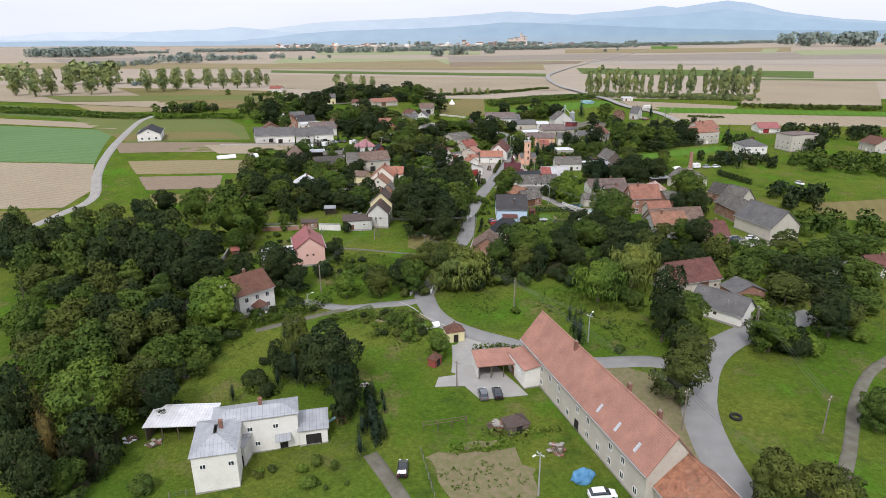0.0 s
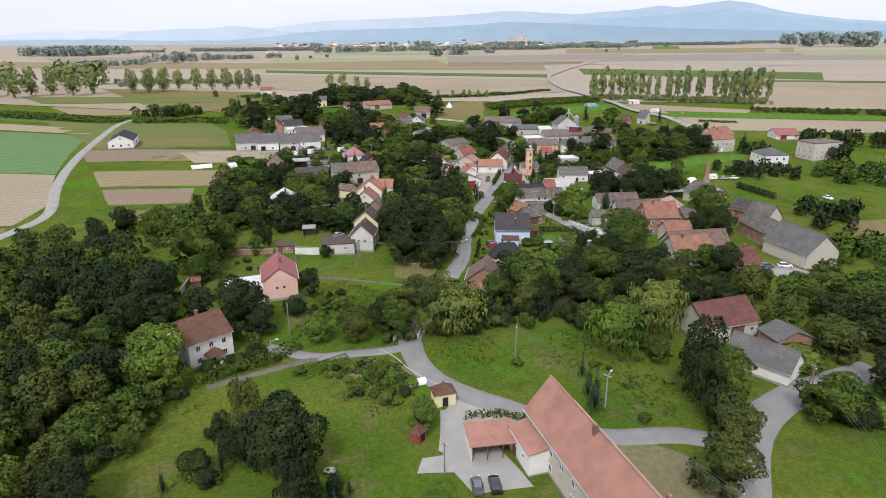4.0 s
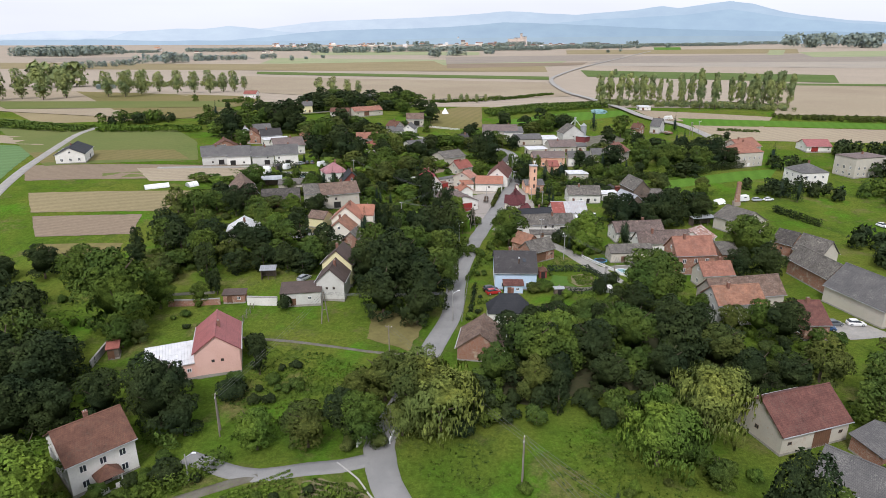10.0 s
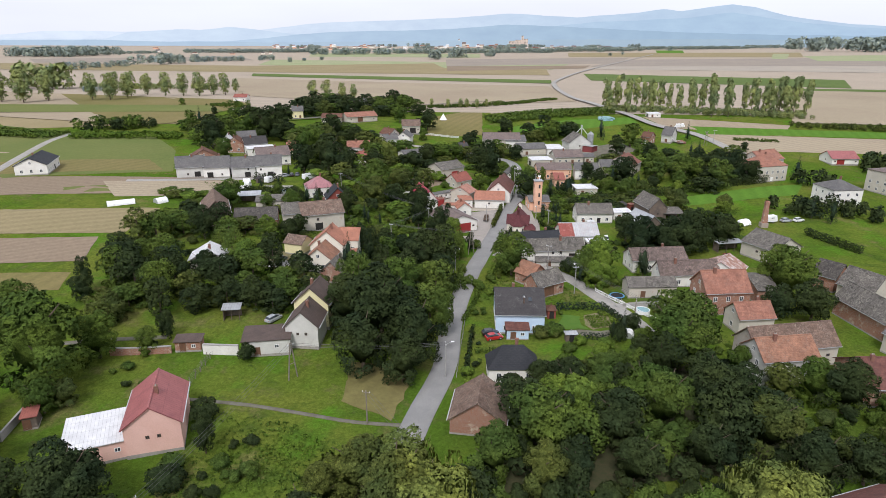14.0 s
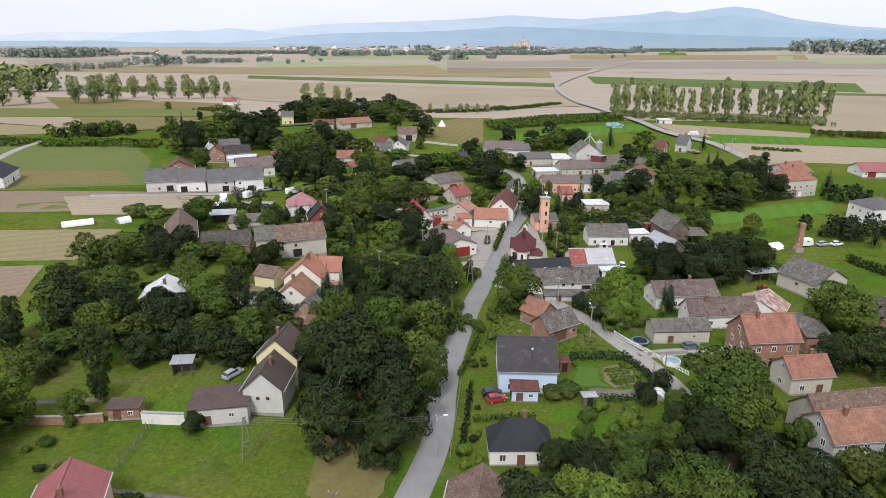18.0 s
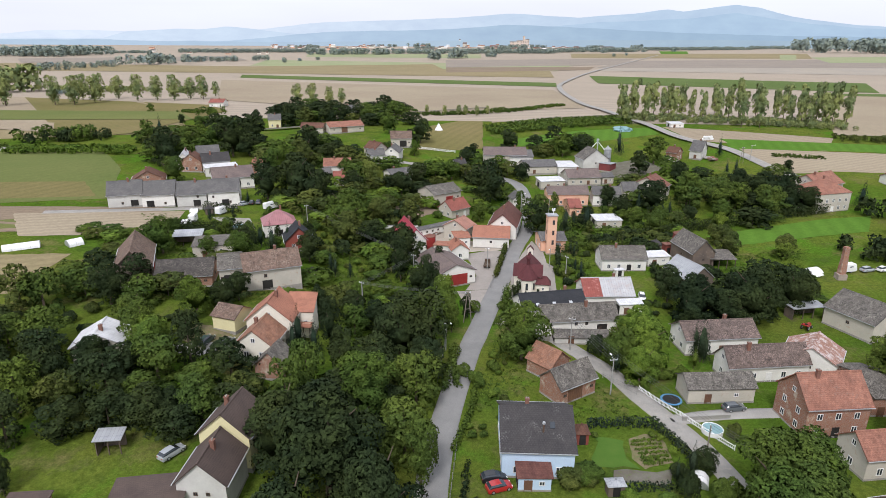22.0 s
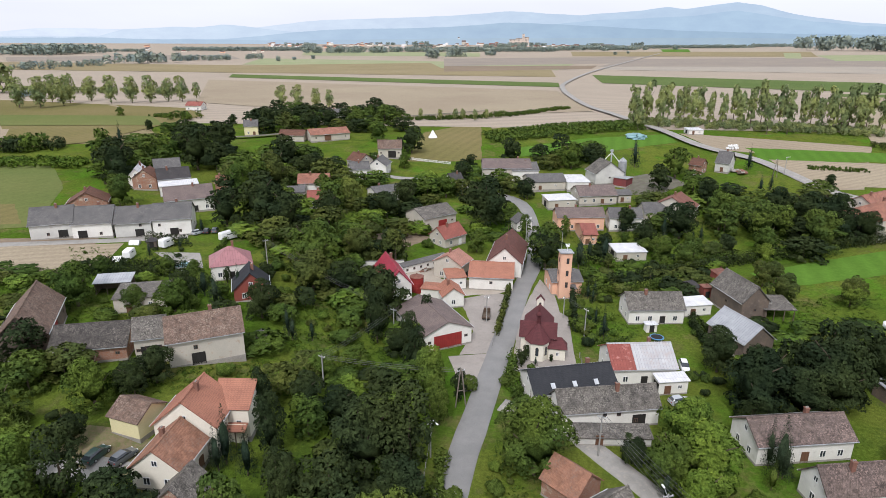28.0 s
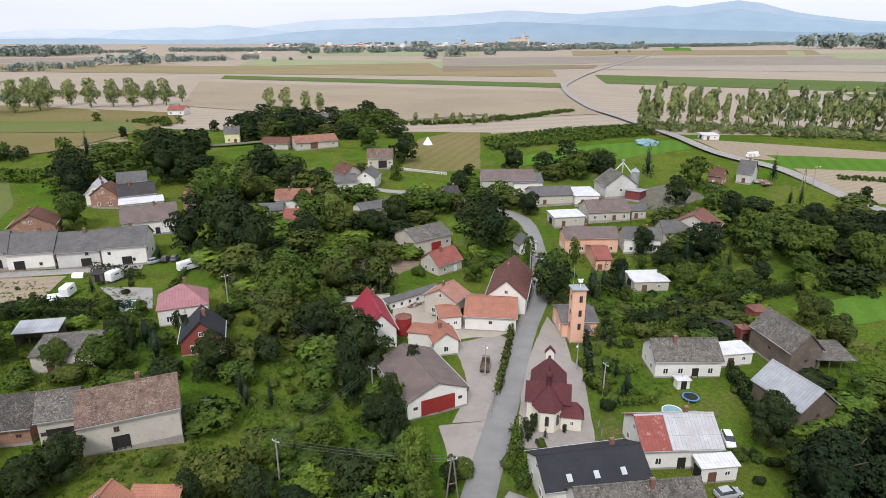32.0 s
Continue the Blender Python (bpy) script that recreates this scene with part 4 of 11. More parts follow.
LEAVES = {}
TREE_WORDS = {
    ("broad", "leaf_mid"): ("broad green deciduous tree with a dense crown", "tree"), ("broad", "leaf_dark"): ("dark green broad-crowned deciduous tree", "tree"), ("broad", "leaf_light"): ("bright light green leafy tree", "tree"),
    ("broad", "leaf_olive"): ("olive green tree with a loose crown", "tree"), ("willow", "leaf_light"): ("bright green weeping willow with hanging branches", "willow"), ("willow", "leaf_willow"): ("yellow-green weeping willow with hanging branches", "willow"), ("tall", "leaf_mid"): ("tall slender green deciduous tree", "tree"),
    ("tall", "leaf_dark"): ("tall slender dark green tree", "tree"), ("tall", "leaf_olive"): ("tall slender olive green tree", "tree"), ("broad", "leaf_poplar"): ("pale green broad poplar in a grove", "poplar"), ("tall", "leaf_poplar"): ("tall pale green poplar in a field row", "poplar"), ("poplar", "leaf_poplar"): ("tall grey-green poplar in a field row", "poplar"),
    ("conifer", "leaf_spruce"): ("dark narrow spruce tree", "conifer"), ("conifer", "leaf_rust"): ("browning rust coloured conifer", "conifer"), ("bush", "leaf_mid"): ("rounded green garden bush", "bush"), ("bush", "leaf_dark"): ("dark green rounded bush", "bush"),
    ("bush", "leaf_light"): ("light green rounded bush", "bush"), ("bush", "leaf_olive"): ("olive green untidy shrub", "bush"),
}
PLANT = random.Random(5)


def tree(kind, leaf, x, y, h, r):
    trunk, crown = tree_meshes(kind, PLANT.randrange(3 if kind in ("broad", "tall", "bush") else 2), leaf, tier(y))
    label, cat = TREE_WORDS.get((kind, leaf), ("green leafy deciduous tree", "tree"))
    nom = 7.0 if kind == "bush" else 10.0
    th = thing({"bush": "bush", "willow": "willow_tree", "conifer": "conifer_tree", "poplar": "poplar_tree"}.get(kind, "poplar_tree" if leaf == "leaf_poplar" else "tree"), x, y, land(x, y), 0, label, cat, "village trees")
    th.matrix_world = pose(x, y, land(x, y), PLANT.uniform(-2, 2), PLANT.uniform(-2, 2), PLANT.uniform(0, 360)) @ Matrix.Diagonal((r / 4, r / 4 * PLANT.uniform(0.9, 1.1), h / nom, 1))
    part("trunk", trunk, "", th)
    part("crown", crown, "", th)


def inside(x, y, pts):
    c = False
    for (x0, y0), (x1, y1) in zip(pts, pts[1:] + pts[:1]):
        if (y0 > y) != (y1 > y) and x < (x1 - x0) * (y - y0) / (y1 - y0) + x0:
            c = not c
    return c


TAKEN = []


def leaves_of(kind, variant, leaf, step):
    tree_meshes(kind, variant, leaf, step)
    return LEAVES[kind, variant, leaf, step]


def wood(pts, gap, h0, h1, mix):
    """A dense stand of trees, too many to count: kinds by (kind, leaf, share)."""
    rng = random.Random(int(pts[0][0] * 7 + pts[0][1]))
    nrng = np.random.default_rng(int(abs(pts[0][0])))
    lo, hi = [min(p[k] for p in pts) for k in (0, 1)], [max(p[k] for p in pts) for k in (0, 1)]
    area = (hi[0] - lo[0]) * (hi[1] - lo[1])
    names = ["bark"] + sorted({m[1] for m in mix})
    vs, ns, ix = [], [], []
    for _ in range(int(area / gap / gap * 5)):
        x, y = rng.uniform(lo[0], hi[0]), rng.uniform(lo[1], hi[1])
        if not inside(x, y, pts):
            continue
        g = gap * rng.uniform(0.8, 1.2)
        if any((x - a) ** 2 + (y - b) ** 2 < g * g for a, b in TAKEN) or blocked(x, y, 2.0):
            continue
        TAKEN.append((x, y))
        kind, leaf, _ = rng.choices(mix, [m[2] for m in mix])[0]
        h = rng.uniform(h0 * 0.8, h1 * 1.12) * (0.55 if kind == "bush" else 1)
        r = gap * rng.uniform(0.68, 0.92)
        q, nv = leaves_of(kind, rng.randrange(3 if kind in ("broad", "tall", "bush") else 2), leaf, min(2, tier(y) + 1) if y > 250 else tier(y))
        keep = nrng.random(len(q)) < (0.5 if tier(y) == 0 else 0.75)
        q, nv = q[keep], nv[keep]
        mid = q.mean(1, keepdims=True)
        q = mid + (q - mid) * (1.3 if tier(y) == 0 else 1.15)
        a = rng.uniform(0, 6.28)
        c, s_ = math.cos(a), math.sin(a)
        turn = np.array([[c, s_, 0], [-s_, c, 0], [0, 0, 1]])
        m = turn * np.array([r / 4, r / 4, h / (7 if kind == "bush" else 10)])
        vs.append(q.reshape(-1, 3) @ m + np.array([x, y, land(x, y) - (0 if kind == "bush" else 0.11 * h)]))
        ns.append(nv.reshape(-1, 3) @ turn)
        ix.append(np.full(len(q), names.index(leaf)))
        t = np.linspace(0, 6.28, 6)
        w_ = 0.028 * h
        vs.append(np.array([p for i in range(5) for p in ((x + w_ * math.cos(t[i]), y + w_ * math.sin(t[i]), land(x, y) - 0.5), (x + w_ * math.cos(t[i + 1]), y + w_ * math.sin(t[i + 1]), land(x, y) - 0.5), (x, y, land(x, y) + h * 0.8))]))
        ns.append(np.repeat(np.array([(math.cos(t[i]), math.sin(t[i]), 0.0) for i in range(5)]), 3, axis=0))
        ix.append(np.zeros(5, dtype=int))
    # dark floor sheet, added so that bright grass doesn't show between the trees
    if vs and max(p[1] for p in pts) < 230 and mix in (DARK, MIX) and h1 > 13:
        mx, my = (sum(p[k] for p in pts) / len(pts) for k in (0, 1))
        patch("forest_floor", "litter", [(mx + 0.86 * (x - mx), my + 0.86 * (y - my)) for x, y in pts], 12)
    if vs:
        tagged(new("woodland", sprays("woodland", np.concatenate(vs), names, np.concatenate(ix), np.concatenate(ns))), "dense stand of mixed green deciduous trees", "woodland", kind="stuff")


BLOCKS = [(-92, 147.5, 0, 9, 4.5), (-81, 144, 0, 5, 5), (-56.5, 250.5, 0, 9, 6), (-62, 208, 0, 20, 6), (-30, 200, 0, 16, 6)]


def blocked(x, y, margin):
    if any((x - a) ** 2 + (y - b) ** 2 < (w + 2.5) ** 2 for a, b, w in ROADS):
        return True
    for a, b, rot, hl, hw in BLOCKS:
        c, s = math.cos(radians(rot)), math.sin(radians(rot))
        u, v = (x - a) * c + (y - b) * s, -(x - a) * s + (y - b) * c
        if abs(u) < hl + margin and abs(v) < hw + margin:
            return True
    return False


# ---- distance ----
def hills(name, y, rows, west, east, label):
    """A glowing backdrop ridge far behind the plain; haze is painted into its colour, brighter towards the west."""
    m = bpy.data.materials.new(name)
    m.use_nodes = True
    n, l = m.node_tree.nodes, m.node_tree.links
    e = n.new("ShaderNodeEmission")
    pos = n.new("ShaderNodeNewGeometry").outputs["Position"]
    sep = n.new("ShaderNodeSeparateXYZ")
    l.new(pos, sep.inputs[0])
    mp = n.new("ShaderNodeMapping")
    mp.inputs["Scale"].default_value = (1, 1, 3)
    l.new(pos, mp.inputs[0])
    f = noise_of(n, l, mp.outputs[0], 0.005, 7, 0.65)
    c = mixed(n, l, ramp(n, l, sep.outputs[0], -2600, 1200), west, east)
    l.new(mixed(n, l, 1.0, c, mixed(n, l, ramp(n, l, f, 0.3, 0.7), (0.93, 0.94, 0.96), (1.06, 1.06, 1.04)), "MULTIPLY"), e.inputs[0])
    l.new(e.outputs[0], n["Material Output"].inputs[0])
    MATS[name] = m
    verts = []
    xs = [p[0] for p in rows]
    x, k = xs[0], 0
    while x <= xs[-1]:
        zz = float(np.interp(x, xs, [p[1] for p in rows])) + 4 * noise.noise((x * 0.006, y * 0.01, 0)) + 1.5 * noise.noise((x * 0.03, y, 1))
        verts += [(x, y, -40), (x, y + 8, zz)]
        x += 20
        k += 1
    faces = [(2 * i, 2 * i + 2, 2 * i + 3, 2 * i + 1) for i in range(k - 1)]
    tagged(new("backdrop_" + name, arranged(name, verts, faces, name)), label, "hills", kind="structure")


# ---- roads, yards and fields ----
ribbon("road", "asphalt", 5, [(19.4, 119.2), (14.2, 121.3), (9.8, 123.8), (5.1, 126.5), (-1.9, 129.9), (-9.3, 135.0), (-14.0, 142.2), (-16.1, 148.8), (-16.6, 153.1), (-14.3, 164.4), (-10.7, 186.3), (-7.5, 204.3), (-7.2, 227.5), (-4.1, 255.9), (-0.8, 275.0), (4.5, 304.8), (9.2, 332.0), (14.8, 356.7), (16.3, 381.9), (14.6, 411.0), (8.8, 421.5), (1.5, 425.6)])
ribbon("road", "asphalt", 6.5, [(39.0, 72.5), (39.3, 81.8), (39.0, 90.1), (40.6, 103.7), (46.4, 118.8), (53.8, 128.9), (64.3, 136.7), (66.2, 137.4), (81.5, 144.9)])
ribbon("road", "asphalt", 4.5, [(45.3, 117.5), (35.5, 120.4), (25.0, 119.1), (19.4, 119.2)])
ribbon("lane", "asphalt", 3.0, [(-17.1, 147.9), (-21.9, 145.9), (-27.6, 145.0), (-35.0, 143.4), (-40.4, 144.4), (-44.0, 145.9), (-48.9, 147.7)])
ribbon("lane", "gravel", 1.9, [(-35.0, 143.4), (-41.6, 140.1), (-49.2, 135.8), (-56.1, 131.5)])
ribbon("track", "gravel", 2.2, [(92.7, 128.7), (85.9, 123.5), (79.9, 118.6), (71.2, 107.5), (61.6, 91.6), (53.1, 79.0)])
ribbon("lane", "asphaltold", 4, [(3.4, 277.3), (9.3, 274.4), (14.8, 270.5), (20.5, 262.6), (26.4, 254.0), (30.0, 245.6), (33.8, 238.0), (36.9, 231.2), (38.9, 224.6), (40.2, 219.0)])
ribbon("lane", "asphaltold", 4, [(-165.2, 203.0), (-162.5, 215.2), (-159.9, 231.2), (-174.8, 259.6), (-198.8, 314.4), (-233.8, 398.9), (-239.5, 429.4)])
ribbon("footpath", "gravel", 0.9, [(-55.8, 187.7), (-43.3, 186.8), (-31.4, 184.8), (-22.2, 183.1), (-11.9, 182.8)])
ribbon("track", "gravel", 2.5, [(-19.1, 85.6), (-14.8, 79.5), (-11.4, 74.1)])
ribbon("road", "asphaltold", 5.5, [(145.2, 415.3), (135.3, 427.8), (129.4, 453.2), (123.3, 472.8), (106.6, 497.2), (98.2, 532.4), (84.8, 611.5), (73.8, 683.8), (75.3, 838.1), (93.9, 978.0), (164.2, 1242.1), (304.2, 1665.3), (604.8, 2554.5)])
ribbon("lane", "asphaltold", 3.5, [(-44.9, 434.9), (-38.1, 434.6), (-18.6, 439.4), (-7.1, 432.2)])
ribbon("lane", "gravel", 3.5, [(-144.2, 491.9), (-124.7, 499.7), (-106.1, 513.1)])
ribbon("lane", "gravel", 3, [(-87.8, 546.8), (-71.3, 561.6), (-57.7, 582.4), (-2.5, 623.6)])
ribbon("lane", "asphaltold", 3.5, [(-146.0, 324.8), (-129.6, 331.7), (-102.7, 342.5), (-90.0, 347.8)])
ribbon("lane", "concrete", 3, [(34.2, 238.1), (43.6, 240.7), (55.4, 242.3)])
ribbon("track", "gravel", 1.4, [(-92.4, 205.3), (-83.5, 207.4), (-70.4, 209.4)])
ribbon("kerb", "kerbstone", 0.26, [(-22.8, 146.6), (-18.6, 143.0), (-16.2, 139.7), (-12.6, 136.2), (-8.6, 133.2), (-6.4, 131.6)])
patch("yard", "concrete", [(-7.6, 124.8), (-2.5, 127.2), (1.4, 118.4), (8.6, 105.5), (-0.8, 103.1), (-4.1, 108.0), (-9.9, 107.2), (-9.6, 111.1), (-6.1, 112.2)], 8)
patch("yard", "concrete", [(-5.0, 129.7), (3.1, 124.8), (8.8, 123.8), (7.7, 119.5), (-2.6, 123.0), (-3.9, 111.9), (-7.0, 113.2), (-7.4, 122.7)], 8)
patch("yard", "paving", [(-7.2, 325.1), (2.9, 330.8), (5.5, 328.8), (0.8, 296.9), (-5.4, 295.6), (-2.8, 306.9), (-4.9, 317.7)], 8)
patch("yard", "paving", [(-7.8, 294.6), (1.1, 296.9), (-1.5, 281.8), (-4.5, 281.0), (-5.8, 287.7)], 8)
patch("yard", "paving", [(15.2, 341.4), (18.2, 329.7), (18.5, 319.4), (20.3, 316.8), (19.1, 291.0), (5.8, 289.3), (7.9, 314.0), (11.8, 329.2)], 8)
patch("yard", "sand", [(-22.6, 344.1), (-14.3, 347.1), (-12.2, 339.1), (5.7, 339.1), (5.5, 331.0), (-7.3, 327.3), (-17.4, 325.9), (-22.8, 335.7)], 8)
patch("yard", "asphaltold", [(-92.9, 333.2), (-80.1, 334.2), (-73.9, 322.8), (-79.9, 322.2)], 8)
patch("yard", "gravel", [(60.4, 449.6), (77.4, 455.4), (83.4, 438.4), (70.1, 427.6), (55.8, 427.3)], 8)
patch("yard", "asphaltold", [(81.6, 203.9), (91.3, 205.6), (95.3, 198.5), (83.8, 196.2)], 8)
patch("yard", "concrete", [(-65.2, 247.6), (-56.7, 250.0), (-51.3, 249.4), (-56.2, 245.1), (-63.3, 245.3)], 8)
patch("soil", "soil", [(20.5, 117.6), (30, 117.2), (40, 112), (37.6, 103.6), (35.9, 92.3), (35.8, 74), (33.5, 76), (26, 97)], 8)
patch("pond", "pond_water", [(-85.4, 146.6), (-81, 149), (-77, 142.4), (-80.2, 139)], 8)
patch("vegetable_bed", "soil", [(-9.6, 86.1), (2.8, 88.5), (8.3, 83.7), (8.2, 78.5), (-4.6, 75.7)], 8)
patch("vegetable_bed", "soil", [(-27.1, 143.1), (-19.1, 142.0), (-13.7, 137.0), (-19.4, 134.3), (-27.1, 136.4)], 8)
patch("vegetable_bed", "soil", [(25.2, 232.6), (31.0, 233.8), (31.6, 226.0), (25.4, 224.6)], 8)
patch("lawn", "lawn_grass", [(19.6, 232.2), (24.2, 232.3), (24.9, 224.6), (18.4, 224.0)], 8)
patch("yard", "gravel", [(20.9, 223.4), (30.8, 224.4), (29.8, 221.0), (20.6, 220.4)], 8)
patch("soil", "soil", [(-63, 250), (-64, 256), (-57.3, 256), (-50, 254.5), (-50.5, 247.2), (-57.3, 247.4)], 8)
patch("soil", "drygrass", [(-27.3, 203.6), (-17.4, 203.9), (-14.1, 196.0), (-15.8, 184.2), (-25.9, 189.1)], 8)
patch("field", "plough", [(-40.8, 358.8), (-29.4, 377.8), (-18.3, 374.4), (-26.4, 358.8)], 8)
patch("field", "drygrass", [(-37.0, 522.9), (-5.3, 566.2), (-3.6, 472.6), (-38.5, 460.9)], 8)
patch("field", "greenfield", [(75.0, 347.1), (118.2, 361.1), (138.7, 365.8), (128.1, 347.9), (78.5, 336.2)], 8)
patch("field", "greenfield", [(16.0, 493.8), (52.1, 515.3), (97.3, 529.2), (98.2, 508.1), (57.0, 487.9), (15.3, 478.2)], 8)
patch("field", "stubble", [(-1.4, 571.2), (55.6, 644.3), (69.6, 602.0), (1.3, 540.4)], 8)
patch("field", "stubble", [(105.5, 532.8), (193.0, 503.2), (174.7, 471.9), (112.5, 492.1)], 8)
patch("field", "greenfield", [(128.6, 487.5), (173.7, 470.2), (166.1, 457.2), (126.1, 471.2)], 8)
patch("field", "stubble", [(124.7, 467.8), (164.3, 454.2), (150.5, 430.5), (138.7, 428.6)], 8)
patch("field", "bluegreen", [(-346.7, 388.1), (-228.2, 363.5), (-183.8, 271.4), (-249.4, 273.7)], 8)
patch("field", "stubble", [(-247.8, 271.9), (-183.5, 270.5), (-164.9, 240.0), (-165.7, 220.6), (-203.0, 217.0)], 8)
patch("field", "drygrass", [(-201.7, 215.4), (-165.8, 218.4), (-160.3, 206.0), (-182.5, 192.2)], 8)
patch("field", "corngreen", [(-450.4, 509.8), (-243.5, 435.2), (-234.9, 398.9), (-392.5, 441.7)], 8)
patch("field", "stubble", [(-377.2, 423.7), (-240.8, 390.8), (-230.7, 368.2), (-353.5, 396.0)], 8)
patch("field", "stubble", [(-153.9, 321.5), (-104.3, 338.3), (-100.7, 322.0), (-122.0, 306.4), (-137.2, 301.7)], 8)
patch("field", "wheat", [(-170.8, 276.8), (-114.3, 292.0), (-112.2, 265.4), (-156.3, 258.3)], 8)
patch("field", "plough", [(-153.8, 255.1), (-118.2, 261.2), (-112.7, 244.6), (-142.2, 240.2)], 8)
patch("field", "drygrass", [(-138.5, 235.4), (-112.1, 238.2), (-109.2, 228.6), (-131.0, 225.8)], 8)
patch("field", "meadow", [(-161.6, 308.8), (-125.9, 329.3), (-109.4, 324.8), (-156.6, 301.3)], 8)
patch("field", "plough", [(-202.6, 316.3), (-113.9, 341.3), (-104.5, 316.1), (-183.1, 292.1)], 8)
patch("yard", "soil", [(-5.5, 84.8), (5.4, 89.1), (8.6, 81.1), (8.1, 75.4), (-3.6, 74.6), (-4.9, 80.2)], 8)
patch("yard", "soil", [(-3.5, 89.4), (2.4, 91.1), (2.8, 89.9), (-3.2, 87.8)], 8)
patch("field", "greenfield", [(128.2, 497.2), (307.3, 476.3), (298.8, 462.2), (131.5, 476.4)],12)
patch("field", "stubble", [(130.9, 474.3), (297.6, 460.2), (277.9, 427.3), (150.6, 433.9), (131.3, 459.9)],12)
patch("field", "drygrass", [(133.1, 254.5), (179.4, 265.4), (153.7, 223.8), (125.0, 233.3)],12)
patch("field", "stubble", [(-638.6, 729.6), (-285.1, 637.0), (-220.0, 561.0), (-205.0, 474.3), (-265.9, 476.9), (-465.9, 527.9)], 60)
patch("field", "drygrass", [(-413.6, 670.5), (-223.4, 624.7), (-190.2, 581.3), (-198.2, 504.9), (-201.4, 474.6), (-228.5, 453.8)], 60)
patch("field", "stubble", [(-367.3, 981.7), (67.7, 835.9), (74.3, 635.5), (-56.2, 584.4), (-235.8, 668.1)], 60)
patch("field", "corngreen", [(-390.0, 1113.5), (84.1, 979.1), (77.1, 895.1), (-363.5, 1036.8)], 60)
patch("field", "corngreen", [(153.8, 1163.7), (500.4, 1030.7), (408.7, 838.8), (138.1, 976.6)], 60)
patch("field", "stubble", [(324.8, 801.9), (441.4, 763.6), (299.2, 503.8), (197.0, 511.1)], 60)
patch("field", "corngreen", [(335.0, 827.5), (500.0, 809.5), (478.5, 774.0), (320.0, 789.7)], 60)
patch("field", "wheat", [(-1309.0, 1511.7), (106.7, 1333.8), (93.9, 1107.6), (-1052.7, 1212.4)], 60)
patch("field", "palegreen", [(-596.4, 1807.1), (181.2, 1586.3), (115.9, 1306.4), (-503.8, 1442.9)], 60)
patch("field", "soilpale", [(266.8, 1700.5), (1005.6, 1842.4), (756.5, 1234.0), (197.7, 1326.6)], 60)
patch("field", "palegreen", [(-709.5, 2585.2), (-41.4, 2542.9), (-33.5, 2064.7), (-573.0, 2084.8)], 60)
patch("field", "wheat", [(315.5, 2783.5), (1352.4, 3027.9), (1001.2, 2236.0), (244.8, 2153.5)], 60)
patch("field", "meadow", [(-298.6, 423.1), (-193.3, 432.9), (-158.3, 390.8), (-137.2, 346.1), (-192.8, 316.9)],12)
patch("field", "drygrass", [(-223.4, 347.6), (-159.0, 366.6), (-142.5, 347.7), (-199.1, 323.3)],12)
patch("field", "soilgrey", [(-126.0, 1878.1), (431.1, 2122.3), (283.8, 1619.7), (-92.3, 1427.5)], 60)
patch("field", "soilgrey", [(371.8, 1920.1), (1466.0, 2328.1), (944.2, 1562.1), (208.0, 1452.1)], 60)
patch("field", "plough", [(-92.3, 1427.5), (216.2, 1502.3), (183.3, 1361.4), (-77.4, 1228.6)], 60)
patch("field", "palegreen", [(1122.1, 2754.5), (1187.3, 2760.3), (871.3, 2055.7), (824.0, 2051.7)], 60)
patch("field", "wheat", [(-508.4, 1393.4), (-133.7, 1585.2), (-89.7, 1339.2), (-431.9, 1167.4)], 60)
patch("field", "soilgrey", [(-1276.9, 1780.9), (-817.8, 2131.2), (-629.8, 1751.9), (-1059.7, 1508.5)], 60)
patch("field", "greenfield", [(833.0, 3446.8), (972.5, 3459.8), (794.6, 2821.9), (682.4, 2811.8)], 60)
patch("field", "wheat", [(-371.9, 520.0), (-202.8, 532.5), (-168.8, 483.3), (-288.4, 443.4)],12)
patch("field", "meadow", [(-421.7, 565.5), (-223.7, 575.2), (-193.2, 533.2), (-363.7, 512.5)], 60)
patch("field", "palegreen", [(1070.7, 2392.7), (1624.8, 2674.0), (1175.0, 1928.1), (866.5, 1863.8)], 60)


def tube(bm, x, y, z0, z1, r0, r1, n=10):
    a = [bm.verts.new((x + r0 * math.cos(2 * math.pi * i / n), y + r0 * math.sin(2 * math.pi * i / n), z0)) for i in range(n)]
    b = [bm.verts.new((x + r1 * math.cos(2 * math.pi * i / n), y + r1 * math.sin(2 * math.pi * i / n), z1)) for i in range(n)]
    for i in range(n):
        bm.faces.new((a[i], a[(i + 1) % n], b[(i + 1) % n], b[i]))
    bm.faces.new(a[::-1])
    if r1 > 0.01:
        bm.faces.new(b)
    return bm


def lathe(rows, n=12, x=0.0, y=0.0, turn=0.0):
    """One round piece from rows of (radius, z)."""
    bm = bmesh.new()
    rings = [[bm.verts.new((x + r * math.cos(turn + 2 * math.pi * i / n), y + r * math.sin(turn + 2 * math.pi * i / n), z)) for i in range(n)] for r, z in rows]
    for p, q in zip(rings, rings[1:]):
        for i in range(n):
            bm.faces.new((p[i], p[(i + 1) % n], q[(i + 1) % n], q[i]))
    bm.faces.new(rings[0][::-1])
    bm.faces.new(rings[-1])
    bm.normal_update()
    unwrap(bm)
    return bm


